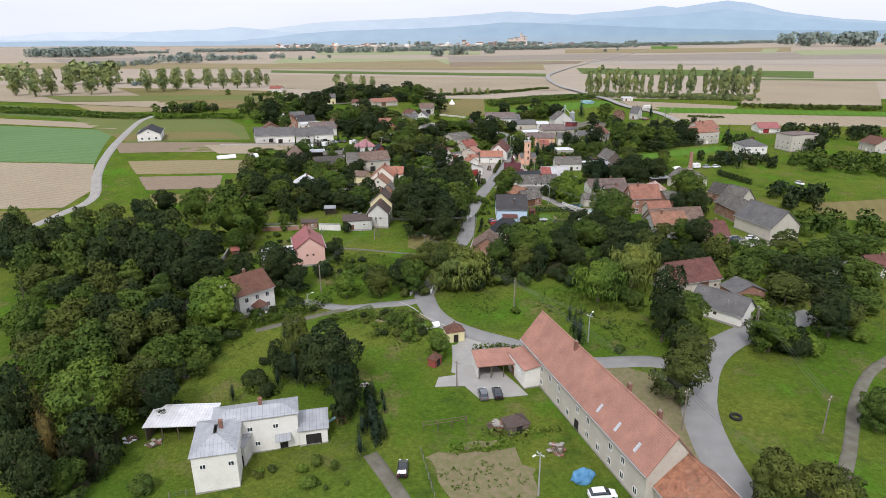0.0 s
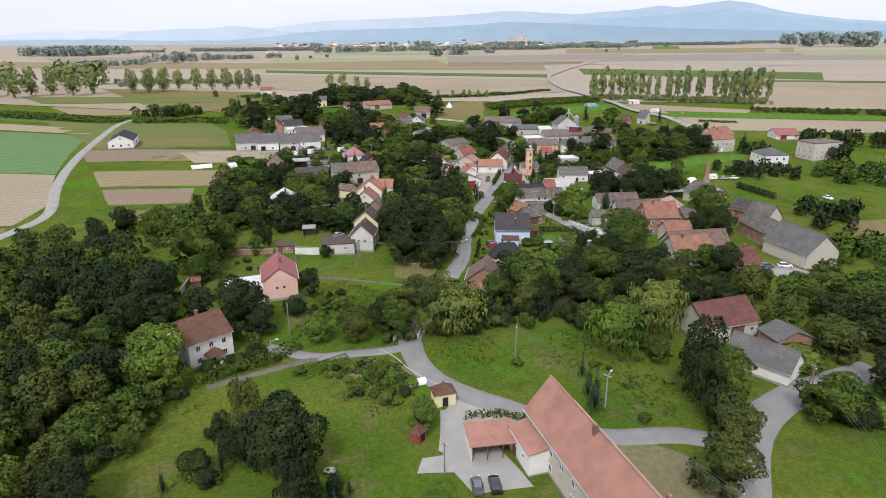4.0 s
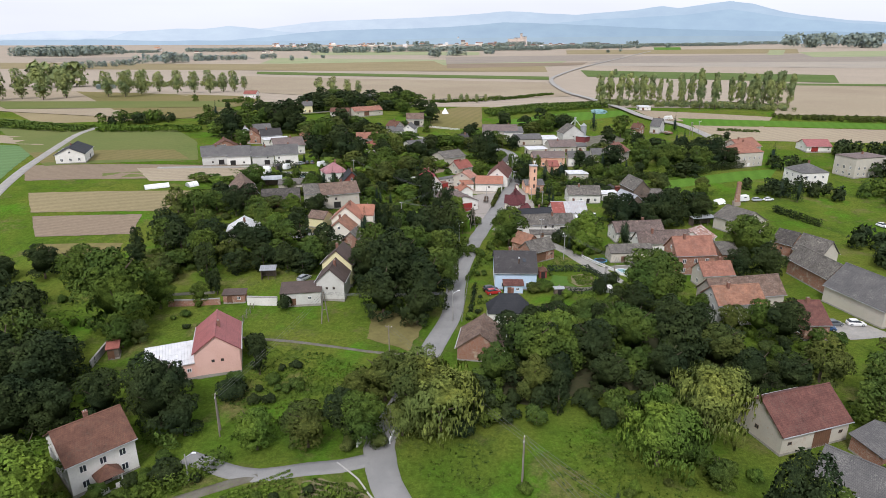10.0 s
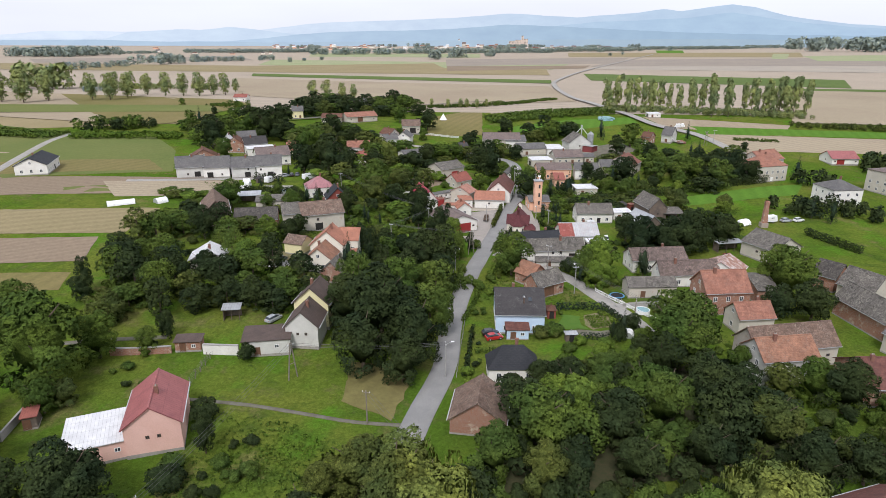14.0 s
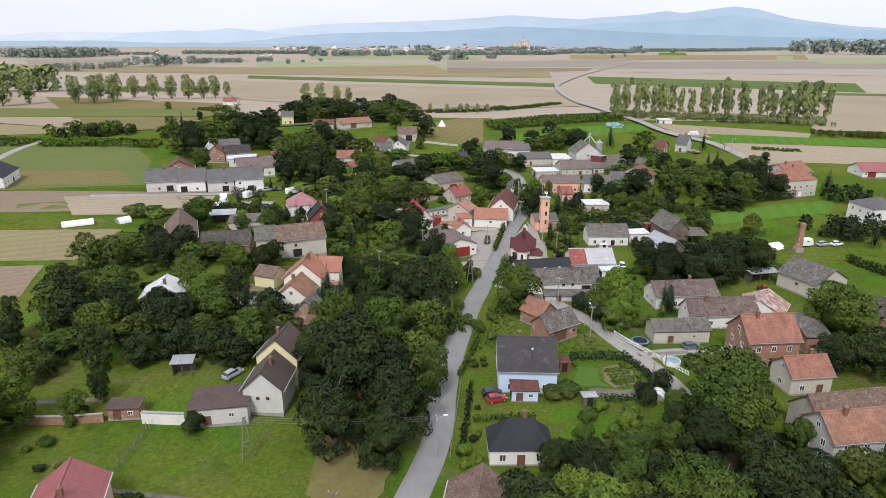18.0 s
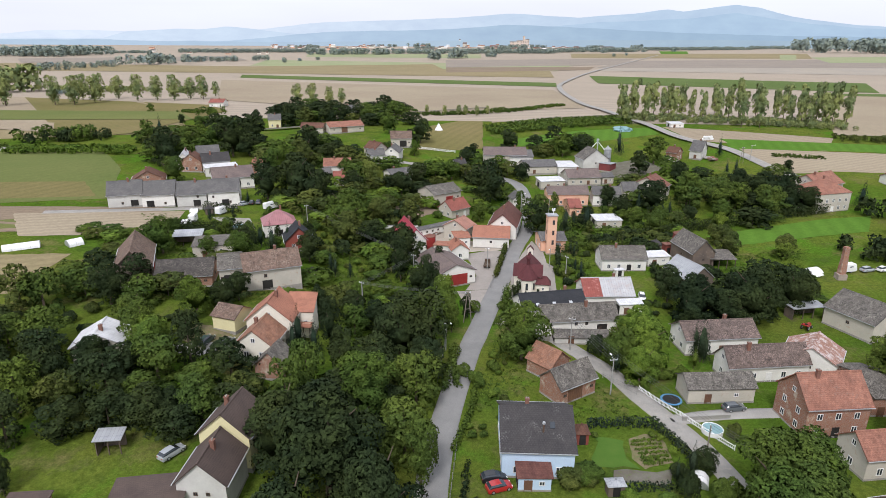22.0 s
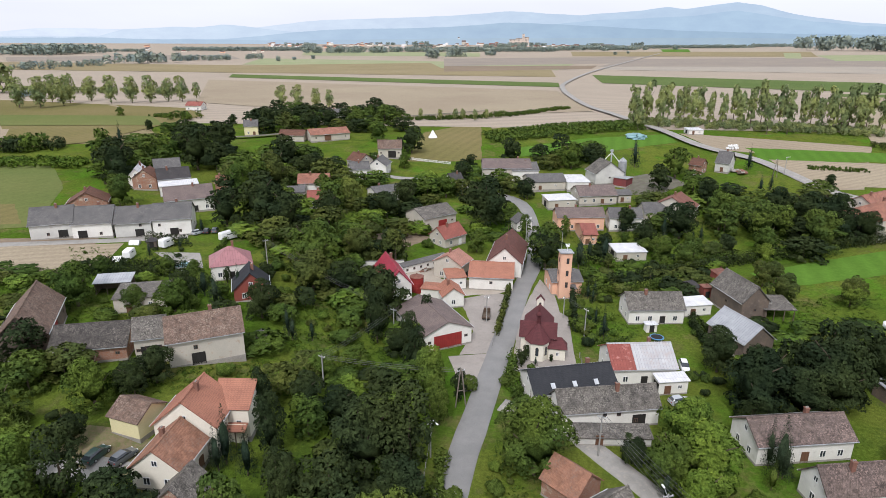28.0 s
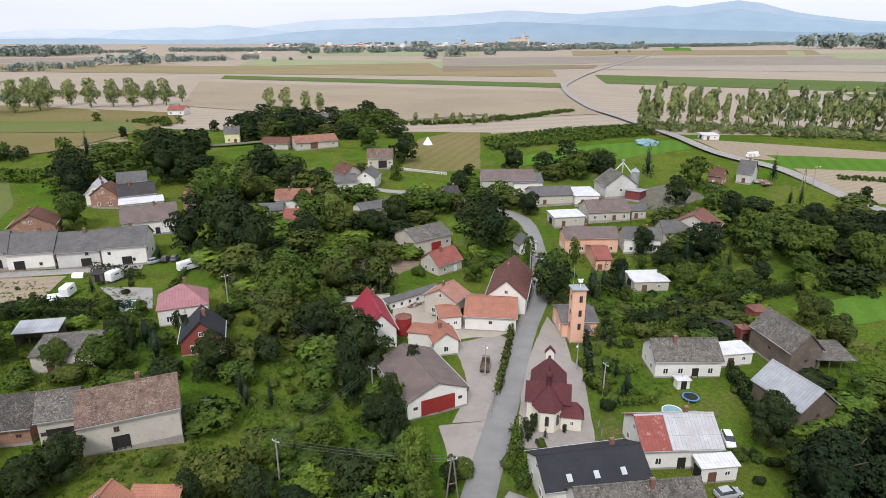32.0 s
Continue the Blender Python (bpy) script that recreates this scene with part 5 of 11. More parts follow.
def beam(bm, a, b, r, n=6):
    """A round bar from a to b."""
    a, b = Vector(a), Vector(b)
    d = (b - a).normalized()
    u = d.orthogonal().normalized()
    v = d.cross(u)
    p = [bm.verts.new(a + (u * math.cos(2 * math.pi * i / n) + v * math.sin(2 * math.pi * i / n)) * r) for i in range(n)]
    q = [bm.verts.new(b + (u * math.cos(2 * math.pi * i / n) + v * math.sin(2 * math.pi * i / n)) * r) for i in range(n)]
    for i in range(n):
        bm.faces.new((p[i], p[(i + 1) % n], q[(i + 1) % n], q[i]))
    bm.faces.new(p[::-1])
    bm.faces.new(q)
    return bm


def arched(parent, m, w, h):
    """A narrow round-headed window."""
    pts = [(-w / 2, 0), (w / 2, 0), (w / 2, h - w / 2)] + [(w / 2 * math.cos(t), h - w / 2 + w / 2 * math.sin(t)) for t in (0.52, 1.05, 1.57, 2.09, 2.62)] + [(-w / 2, h - w / 2)]
    for nm, k, y0, y1, mt in (("window", 1.2, -0.04, 0.06, "frame_dark"), ("pane", 1.0, -0.07, 0.0, "pane")):
        bm = bmesh.new()
        a = [bm.verts.new((x * k, y0, z * (1.04 if k > 1 else 1))) for x, z in pts]
        b = [bm.verts.new((x * k, y1, z * (1.04 if k > 1 else 1))) for x, z in pts]
        bm.faces.new(a)
        bm.faces.new(b[::-1])
        for i in range(len(a)):
            bm.faces.new((a[i], b[i], b[(i + 1) % len(a)], a[(i + 1) % len(a)]))
        bmesh.ops.recalc_face_normals(bm, faces=bm.faces)
        if nm == "window":
            ob = part(nm, bm, mt, parent)
            ob.matrix_basis = m
        else:
            part(nm, bm, mt, ob)


def chapel(x, y, rot):
    """A small village chapel: nave, cross roof, eight-sided choir, sacristy, ridge turret and a bell gable behind."""
    th = thing("chapel", x, y, land(x, y), rot, "cream plastered chapel with wine red roof and ridge turret", "chapel")
    th.scale = (0.82, 0.82, 0.95)
    BLOCKS.append((x, y + 2, rot, 4, 9))
    part("nave_wall", prism(((-3.6, 3.6), [(1.0, -1), (10.5, -1), (10.5, 4.6), (1.0, 4.6)]), 0), "ivory_wall", th)
    part("transept_wall", boxes((-4.4, -2.2, -1, 4.4, 2.4, 4.7)), "ivory_wall", th)
    # choir: part of an octagon towards the street side
    bm = bmesh.new()
    oc = [(-2.9, -1.6), (-2.9, -3.6), (-1.5, -5.6), (1.5, -5.6), (2.9, -3.6), (2.9, -1.6)]
    a, b = [bm.verts.new((*p, -1)) for p in oc], [bm.verts.new((*p, 4.5)) for p in oc]
    for i in range(len(oc)):
        j = (i + 1) % len(oc)
        bm.faces.new((a[i], a[j], b[j], b[i]))
    bm.faces.new(b)
    bmesh.ops.recalc_face_normals(bm, faces=bm.faces)
    part("choir_wall", bm, "ivory_wall", th)
    ec = [(-3.3, -1.2), (-3.3, -3.8), (-1.7, -6.05), (1.7, -6.05), (3.3, -3.8), (3.3, -1.2)]
    for i in range(5):
        p, q = ec[i], ec[i + 1]
        part("choir_roof", slab([(*p, 4.45), (*q, 4.45), (0, -1.6, 7.9)], 0.12), "wine_roof", th)
    for s in (-1, 1):
        part("transept_roof", slab([(-4.9, 0.1, 7.6), (4.9, 0.1, 7.6), (4.9, 0.1 + s * 2.9, 4.6), (-4.9, 0.1 + s * 2.9, 4.6)], 0.14), "wine_roof", th)
        part("nave_roof", slab([(0, 0.2, 7.9), (0, 11.0, 7.9), (s * 4.1, 11.0, 4.5), (s * 4.1, 0.2, 4.5)], 0.14), "wine_roof", th)
        part("gable", prism(((s * 4.4 - 0.15, s * 4.4 + 0.15), [(-2.3, 4.6), (2.5, 4.6), (0.1, 7.35)]), 0), "ivory_wall", th)
    part("sacristy_wall", boxes((2.9, -4.0, -1, 7.2, -1.2, 3.0)), "ivory_wall", th)
    part("sacristy_roof", slab([(2.6, -4.5, 3.0), (7.7, -4.5, 3.0), (6.2, -1.4, 4.7), (2.6, -1.4, 4.7)], 0.12), "wine_roof", th)
    part("sacristy_roof", slab([(7.7, -4.5, 3.0), (7.7, -0.6, 3.0), (6.2, -1.4, 4.7)], 0.12), "wine_roof", th)
    tu = part("turret", lathe([(0.55, 6.9), (0.55, 9.2), (0.78, 9.25), (0.85, 9.4), (0.62, 9.9), (0.3, 10.2), (0.26, 10.5), (0.34, 10.7), (0.05, 11.4)], 8, 0, -0.4), "wine_roof", th, "small onion-topped wine red turret")
    part("cross", boxes((-0.04, -0.44, 11.3, 0.04, -0.36, 12.2)), "frame_dark", tu)
    bg = part("bell_gable", prism(((-0.45, 0.45), [(-0.9, 4.0), (0.9, 4.0), (0.9, 8.9), (0, 9.9), (-0.9, 8.9)]), 0), "ivory_wall", th, "white bell gable with little tiled roof")
    bg.matrix_basis = pose(0, 11.2, 0, 0, 0, 90)
    for s in (-1, 1):
        part("bell_gable_roof", slab([(-0.7, 0, 10.05), (0.7, 0, 10.05), (0.7, s * 1.25, 8.75), (-0.7, s * 1.25, 8.75)], 0.1), "wine_roof", bg)
    arched(bg, pose(-0.46, 0, 6.9, 0, 0, -90), 0.55, 1.3)
    for px, py, r in ((-0.9, -5.62, 0), (2.25, -4.65, 54), (-2.25, -4.65, -54)):
        arched(th, pose(px if r else 0, py, 1.4, 0, 0, r), 0.7, 2.0)
    for s in (-1, 1):
        for yy in (4.5, 7.5):
            arched(th, pose(s * 3.62, yy, 1.5, 0, 0, 90 * s), 0.8, 2.2)
    window(th, pose(5.2, -4.02, 1.6), 0.7, 0.9)


def drying_tower(x, y, rot):
    th = thing("drying_tower", x, y, land(x, y), rot, "peach plastered hose drying tower of the fire station", "tower")
    BLOCKS.append((x, y, rot, 2, 2))
    part("wall", boxes((-1.45, -1.4, -1, 1.45, 1.4, 12.6)), "peach_wall", th)
    part("plinth", boxes((-1.5, -1.45, -1, 1.5, 1.45, 0.35)), "brick_wall", th)
    part("roof_slab", slab([(-1.75, -1.7, 13.0), (1.75, -1.7, 13.0), (1.75, 1.7, 12.9), (-1.75, 1.7, 12.9)], 0.3), "metal_roof", th)
    for z in (4.0, 7.2, 10.6):
        window(th, pose(0.35, -1.42, z), 0.7, 1.5, "frame_dark")
        window(th, pose(-1.47, 0, z, 0, 0, -90), 0.5, 1.2, "frame_dark")
    mast = part("mast", tube(bmesh.new(), -1.0, 0.6, 12.9, 18.0, 0.05, 0.03, 6), "steel", th)
    si = part("siren", lathe([(0.1, 12.95), (0.1, 14.0), (0.5, 14.1), (0.55, 14.3), (0.15, 14.5)], 10, 0.4, 0), "plastic_white", th, "white siren horn")
    for dx in (-0.35, 0.35):
        part("horn", lathe([(0.08, 14.4), (0.3, 14.75), (0.25, 14.8)], 8, 0.4 + dx, 0), "plastic_white", si)
    part("annex_wall", boxes((1.47, -0.8, -1, 3.3, 1.6, 2.6)), "peach_wall", th)
    part("annex_roof", slab([(1.4, -1.1, 2.7), (3.5, -1.1, 2.7), (3.5, 1.7, 3.2), (1.4, 1.7, 3.2)], 0.1), "grey_roof", th)


def tank(x, y, r, h):
    th = thing("storage_tank", x, y, land(x, y), 0, "round dark red storage tank with conical roof", "tank")
    part("shell", lathe([(r, -0.5), (r, h * 0.33), (r + 0.05, h * 0.34), (r, h * 0.35), (r, h * 0.66), (r + 0.05, h * 0.67), (r, h * 0.68), (r, h)], 24), "door_red", th)
    part("cone_roof", lathe([(r + 0.12, h), (r + 0.12, h + 0.06), (0.15, h + 0.8), (0.15, h + 1.0)], 24), "redold_roof", th)
    part("ladder", boxes((r, -0.2, 0, r + 0.1, 0.2, h)), "steel", th)


def silo(x, y, r, h):
    th = thing("grain_silo", x, y, land(x, y), 0, "silver corrugated grain silo with cone top", "silo")
    rows = [(r, -0.5)]
    for i in range(10):
        rows += [(r + 0.04, h * (i + 0.4) / 10), (r, h * (i + 0.9) / 10)]
    part("shell", lathe(rows, 20), "metal_roof", th)
    part("cone_roof", lathe([(r + 0.1, h), (0.3, h + 1.3), (0.3, h + 1.6)], 20), "metal_roof", th)


def elevator_frame(x, y, h):
    th = thing("grain_elevator", x, y, land(x, y), 0, "pale steel grain elevator frame over a barn", "elevator")
    part("mast", boxes((-0.25, -0.25, 0, 0.25, 0.25, h)), "steel", th)
    for s in (-1, 1):
        part("chute", beam(bmesh.new(), (0, 0, h - 0.4), (s * 3.6, 0, h - 4.6), 0.16), "plastic_white", th)
    part("head", boxes((-0.6, -0.4, h, 0.6, 0.4, h + 0.8)), "steel", th)


def kiln_stack(x, y, h):
    th = thing("brick_chimney_stack", x, y, land(x, y), 0, "free-standing tapered old brick chimney stack", "chimney")
    part("base", boxes((-1.2, -1.2, -1, 1.2, 1.2, 1.6)), "brick_wall", th)
    part("shaft", stack(0, 0, [(1.6, 0.85, 0.85), (h - 0.8, 0.6, 0.6), (h - 0.8, 0.72, 0.72), (h - 0.3, 0.72, 0.72), (h - 0.3, 0.6, 0.6), (h, 0.6, 0.6)]), "brick_wall", th)


def hut(x, y, rot, L, W, eave, rise, roof, wall, label):
    th = thing("hut", x, y, land(x, y), rot, label, "hut")
    BLOCKS.append((x, y, rot, L / 2, W / 2))
    part("wall", boxes((-L / 2 + 0.25, -W / 2 + 0.25, -0.6, L / 2 - 0.25, W / 2 - 0.25, eave)), wall, th)
    part("finial", lathe([(0.1, eave + rise - 0.1), (0.16, eave + rise + 0.15), (0.03, eave + rise + 0.4)], 6), roof, th)
    z = eave + rise
    c = [(-L / 2, -W / 2), (L / 2, -W / 2), (L / 2, W / 2), (-L / 2, W / 2)]
    for i in range(4):
        part("roof_slope", slab([(*c[i], eave), (*c[(i + 1) % 4], eave), (0, 0, z)], 0.08), roof, th)
    door(th, pose(0, -W / 2 + 0.24, 0.02), 0.9, min(1.9, eave - 0.2), "door_dark")


def polytunnel(x, y, rot, L, r):
    th = thing("polytunnel", x, y, land(x, y), rot, "low white plastic garden tunnel greenhouse", "greenhouse")
    pts = [(r * math.cos(t), r * math.sin(t)) for t in np.linspace(0, math.pi, 9)]
    part("cover", prism(((-L / 2, L / 2), pts), 0), "plastic_white", th)
    n = max(2, int(L / 2))
    for i in range(n + 1):
        u = -L / 2 + i * L / n
        part("hoop", prism(((u - 0.04, u + 0.04), [(a * 1.03, b * 1.03) for a, b in pts]), 0), "steel", th)


def heap(x, y, r, h, material, label, cat):
    rng = random.Random(int(x * 5 + y))
    nm = {"tarp": "tarpaulin", "bales": "bale_stack", "tent": "tent", "sacks": "sack_pile", "boards": "board_pile", "stones": "stone_pile", "brushwood": "brushwood_pile"}.get(cat, cat + "_pile")
    if cat == "bales":
        th = thing(nm, x, y, land(x, y), 20, label, "bale stack")
        for i in range(9):
            u, v = (i % 5) * 1.5 - 3.5, (i // 5) * 1.25
            b = part("bale", lathe([(0.55, -0.6), (0.65, -0.5), (0.65, 0.5), (0.55, 0.6)], 14), "plastic_white", th)
            b.matrix_basis = pose(u + v * 0.6, rng.uniform(-0.4, 0.4), 0.65 + v * 0.95, 90, 0, rng.uniform(-20, 20))
        return
    if cat == "tent":
        th = thing(nm, x, y, land(x, y), 0, label, "tent")
        part("canvas", lathe([(r, 0), (r * 0.5, h * 0.5), (0.12, h)], 8), "plastic_white", th)
        for i in range(4):
            part("pole", beam(bmesh.new(), (0.1 * i - 0.15, 0, h - 0.3), (0.35 * i - 0.5, 0.2, h + 0.7), 0.04), "bark", th)
        return
    if cat in ("firewood", "timber", "boards", "rubble", "scrap", "sacks"):
        th = thing(nm, x, y, land(x, y), rng.uniform(0, 90), label, cat)
        for i in range(16):
            a, b, c = r * rng.uniform(0.15, 0.5), r * rng.uniform(0.1, 0.2), h * rng.uniform(0.2, 0.45)
            u = rng.uniform(-r * 0.6, r * 0.6)
            v = rng.uniform(-r * 0.5, r * 0.5)
            ob = part({"firewood": "log", "timber": "beam", "boards": "board", "rubble": "slab", "scrap": "sheet", "sacks": "sack"}[cat], stack(0, 0, [(0, a, b), (c * 0.8, a, b), (c, a * 0.85, b * 0.8)]), rng.choice([material, "stone", "bark", "chimney_brick"]), th)
            ob.matrix_basis = pose(u, v, h * 0.5 * rng.random() * (1 - (u * u + v * v) / r / r), rng.uniform(-12, 12), rng.uniform(-12, 12), rng.uniform(0, 180))
        return
    bm = bmesh.new()
    bmesh.ops.create_icosphere(bm, subdivisions=3, radius=1)
    for v in bm.verts:
        k = 1 + 0.35 * noise.noise(v.co * 2.1 + Vector((x, y, 0))) + 0.15 * noise.noise(v.co * 6)
        v.co = Vector((v.co.x * r * k, v.co.y * r * 0.7 * k, max(-0.2, v.co.z * h * k)))
    tagged(new(nm, mesh_of(nm, bm, material)), label, cat).matrix_world = pose(x, y, land(x, y), 0, 0, rng.uniform(0, 90))


def disc_thing(x, y, r, kind):
    z = land(x, y)
    if kind == "tyre":
        bm = bmesh.new()
        n, m = 20, 8
        g = [[bm.verts.new(((r + 0.28 * math.cos(b)) * math.cos(a), (r + 0.28 * math.cos(b)) * math.sin(a), 0.25 + 0.28 * math.sin(b))) for b in np.linspace(0, 2 * math.pi, m, endpoint=False)] for a in np.linspace(0, 2 * math.pi, n, endpoint=False)]
        for i in range(n):
            for j in range(m):
                bm.faces.new((g[i][j], g[(i + 1) % n][j], g[(i + 1) % n][(j + 1) % m], g[i][(j + 1) % m]))
        tagged(new("flower_ring", mesh_of("flower_ring", bm, "rubber")), "old black tractor tyre used as a flower ring", "planter").matrix_world = pose(x, y, z)
        return
    th = thing("garden_" + kind, x, y, z, 0, {"pool": "round blue garden pool with white rim", "trampoline": "round garden trampoline with blue edge pad"}[kind], kind)
    if kind == "pool":
        part("shell", lathe([(r, -0.2), (r, 0.85), (r - 0.1, 0.85), (r - 0.12, 0.7)], 20), "plastic_white", th)
        part("water_surface", lathe([(r - 0.13, 0.6), (r - 0.13, 0.75), (0.02, 0.76)], 20), "plastic_teal", th)
    else:
        part("mat", lathe([(r * 0.8, 0.72), (r * 0.8, 0.75)], 20), "rubber", th)
        part("edge_pad", lathe([(r, 0.66), (r, 0.74), (r * 0.81, 0.77), (r * 0.81, 0.66)], 20), "plastic_blue", th)
        for i in range(6):
            a = i * math.pi / 3
            part("leg", tube(bmesh.new(), r * 0.95 * math.cos(a), r * 0.95 * math.sin(a), -0.2, 0.7, 0.04, 0.04, 6), "steel", th)


def slide(x, y, rot):
    th = thing("play_set", x, y, land(x, y), rot, "wooden garden play tower with teal slide", "playground")
    for sx in (-0.8, 0.8):
        for sy in (-0.8, 0.8):
            part("post", boxes((sx - 0.07, sy - 0.07, -0.3, sx + 0.07, sy + 0.07, 3.0)), "door_brown", th)
    part("platform", boxes((-0.9, -0.9, 1.3, 0.9, 0.9, 1.4)), "door_brown", th)
    part("roof_slope", slab([(-1.1, -1.1, 2.6), (1.1, -1.1, 2.6), (0, 0, 3.5)], 0.06), "redwood_wall", th)
    part("roof_slope", slab([(-1.1, 1.1, 2.6), (1.1, 1.1, 2.6), (0, 0, 3.5)], 0.06), "redwood_wall", th)
    part("slide", slab([(-0.9, -0.3, 1.45), (-0.9, 0.3, 1.45), (-3.6, 0.3, 0.15), (-3.6, -0.3, 0.15)], 0.08), "plastic_teal", th)


def rack(x, y, rot, L):
    """Two long rails on trestles, for drying clothes."""
    th = thing("clothes_rack", x, y, land(x, y), rot, "long dark drying rack on trestles in the lawn", "rack")
    for v in (-0.45, 0.45):
        part("rail", beam(bmesh.new(), (-L / 2, v, 1.75), (L / 2, v, 1.75), 0.06, 6), "frame_dark", th)
    for i in range(4):
        u = -L / 2 + 0.2 + i * (L - 0.4) / 3
        part("crossbar", boxes((u - 0.05, -0.6, 1.66, u + 0.05, 0.6, 1.72)), "frame_dark", th)
        for v in (-0.4, 0.4):
            part("leg", tube(bmesh.new(), u, v, -0.3, 1.68, 0.05, 0.05, 6), "frame_dark", th)


def pole(x, y, h, kind):
    words = {"a": "wooden A-frame utility pole with crossarm", "w": "weathered wooden utility pole", "c": "grey concrete utility pole", "lamp": "concrete street lamp pole with arm"}
    th = thing("street_lamp" if kind == "lamp" else "utility_pole", x, y, land(x, y), (x * 37) % 180 if kind != "lamp" else (x * 37) % 360, words[kind], "street lamp" if kind == "lamp" else "pole", "utility poles")
    mt = "pole_concrete" if kind in ("c", "lamp") else "pole_wood"
    if kind == "a":
        for s in (-1, 1):
            part("leg", beam(bmesh.new(), (s * 1.1, 0, -0.8), (s * 0.12, 0, h), 0.13, 8), mt, th)
        part("brace", boxes((-0.7, -0.06, h * 0.42, 0.7, 0.06, h * 0.42 + 0.14)), mt, th)
    else:
        part("shaft", tube(bmesh.new(), 0, 0, -0.8, h, 0.16, 0.1, 8), mt, th)
    if kind != "lamp" or h > 6:
        part("crossarm", boxes((-0.75, -0.05, h - 0.45, 0.75, 0.05, h - 0.33)), "steel" if kind != "w" else mt, th)
        for u in (-0.65, 0, 0.65):
            part("insulator", lathe([(0.03, h - 0.33), (0.06, h - 0.25), (0.04, h - 0.14)], 6, u, 0), "plastic_white", th)
    if kind == "lamp":
        part("arm", beam(bmesh.new(), (0, 0, h - 0.6), (0, -1.2, h + 0.1), 0.035), "steel", th)
        part("lamp_head", boxes((-0.12, -1.75, h + 0.02, 0.12, -1.1, h + 0.16)), "plastic_white", th)


def wires(p, q):
    th = None
    a = Vector((p[0], p[1], land(p[0], p[1]) + p[2]))
    b = Vector((q[0], q[1], land(q[0], q[1]) + q[2]))
    side = Vector((-(b - a).y, (b - a).x, 0)).normalized()
    th = thing("power_line", a.x, a.y, 0, 0, "sagging overhead power cables between poles", "cable")
    for u in (-0.65, 0, 0.65):
        bm = bmesh.new()
        n = 12
        pts = []
        for i in range(n + 1):
            t = i / n
            pts.append(a.lerp(b, t) + side * u - Vector((0, 0, 4 * t * (1 - t) * (b - a).length * 0.02)) - Vector((a.x, a.y, 0)))
        rings = [[bm.verts.new(c + Vector(o) * 0.022) for o in ((0, 0, 1), (side.x, side.y, -0.5), (-side.x, -side.y, -0.5))] for c in pts]
        for r0, r1 in zip(rings, rings[1:]):
            for i in range(3):
                bm.faces.new((r0[i], r0[(i + 1) % 3], r1[(i + 1) % 3], r1[i]))
        part("cable", bm, "wire", th)


def shell(sections, x_half):
    """A car body in one piece: rows of (x, z low, z high, half width low, half width high)."""
    bm = bmesh.new()
    rings = []
    for x, zl, zh, wl, wh in sections:
        rings.append([bm.verts.new(p) for p in ((x, -wl, zl), (x, wl, zl), (x, wl * 1.02, zl + (zh - zl) * 0.55), (x, wh, zh), (x, -wh, zh), (x, -wl * 1.02, zl + (zh - zl) * 0.55))])
    for p, q in zip(rings, rings[1:]):
        for i in range(6):
            bm.faces.new((p[i], q[i], q[(i + 1) % 6], p[(i + 1) % 6]))
    bm.faces.new(rings[0])
    bm.faces.new(rings[-1][::-1])
    bmesh.ops.recalc_face_normals(bm, faces=bm.faces)
    return bm


def wheel(parent, x, y, r=0.32):
    t = part("wheel", lathe([(r * 0.7, -0.1), (r, -0.09), (r, 0.09), (r * 0.7, 0.1)], 14), "rubber", parent)
    t.matrix_basis = pose(x, y, r, 90, 0, 0)
    part("rim", lathe([(r * 0.62, -0.115), (r * 0.62, 0.115)], 10), "steel", t)


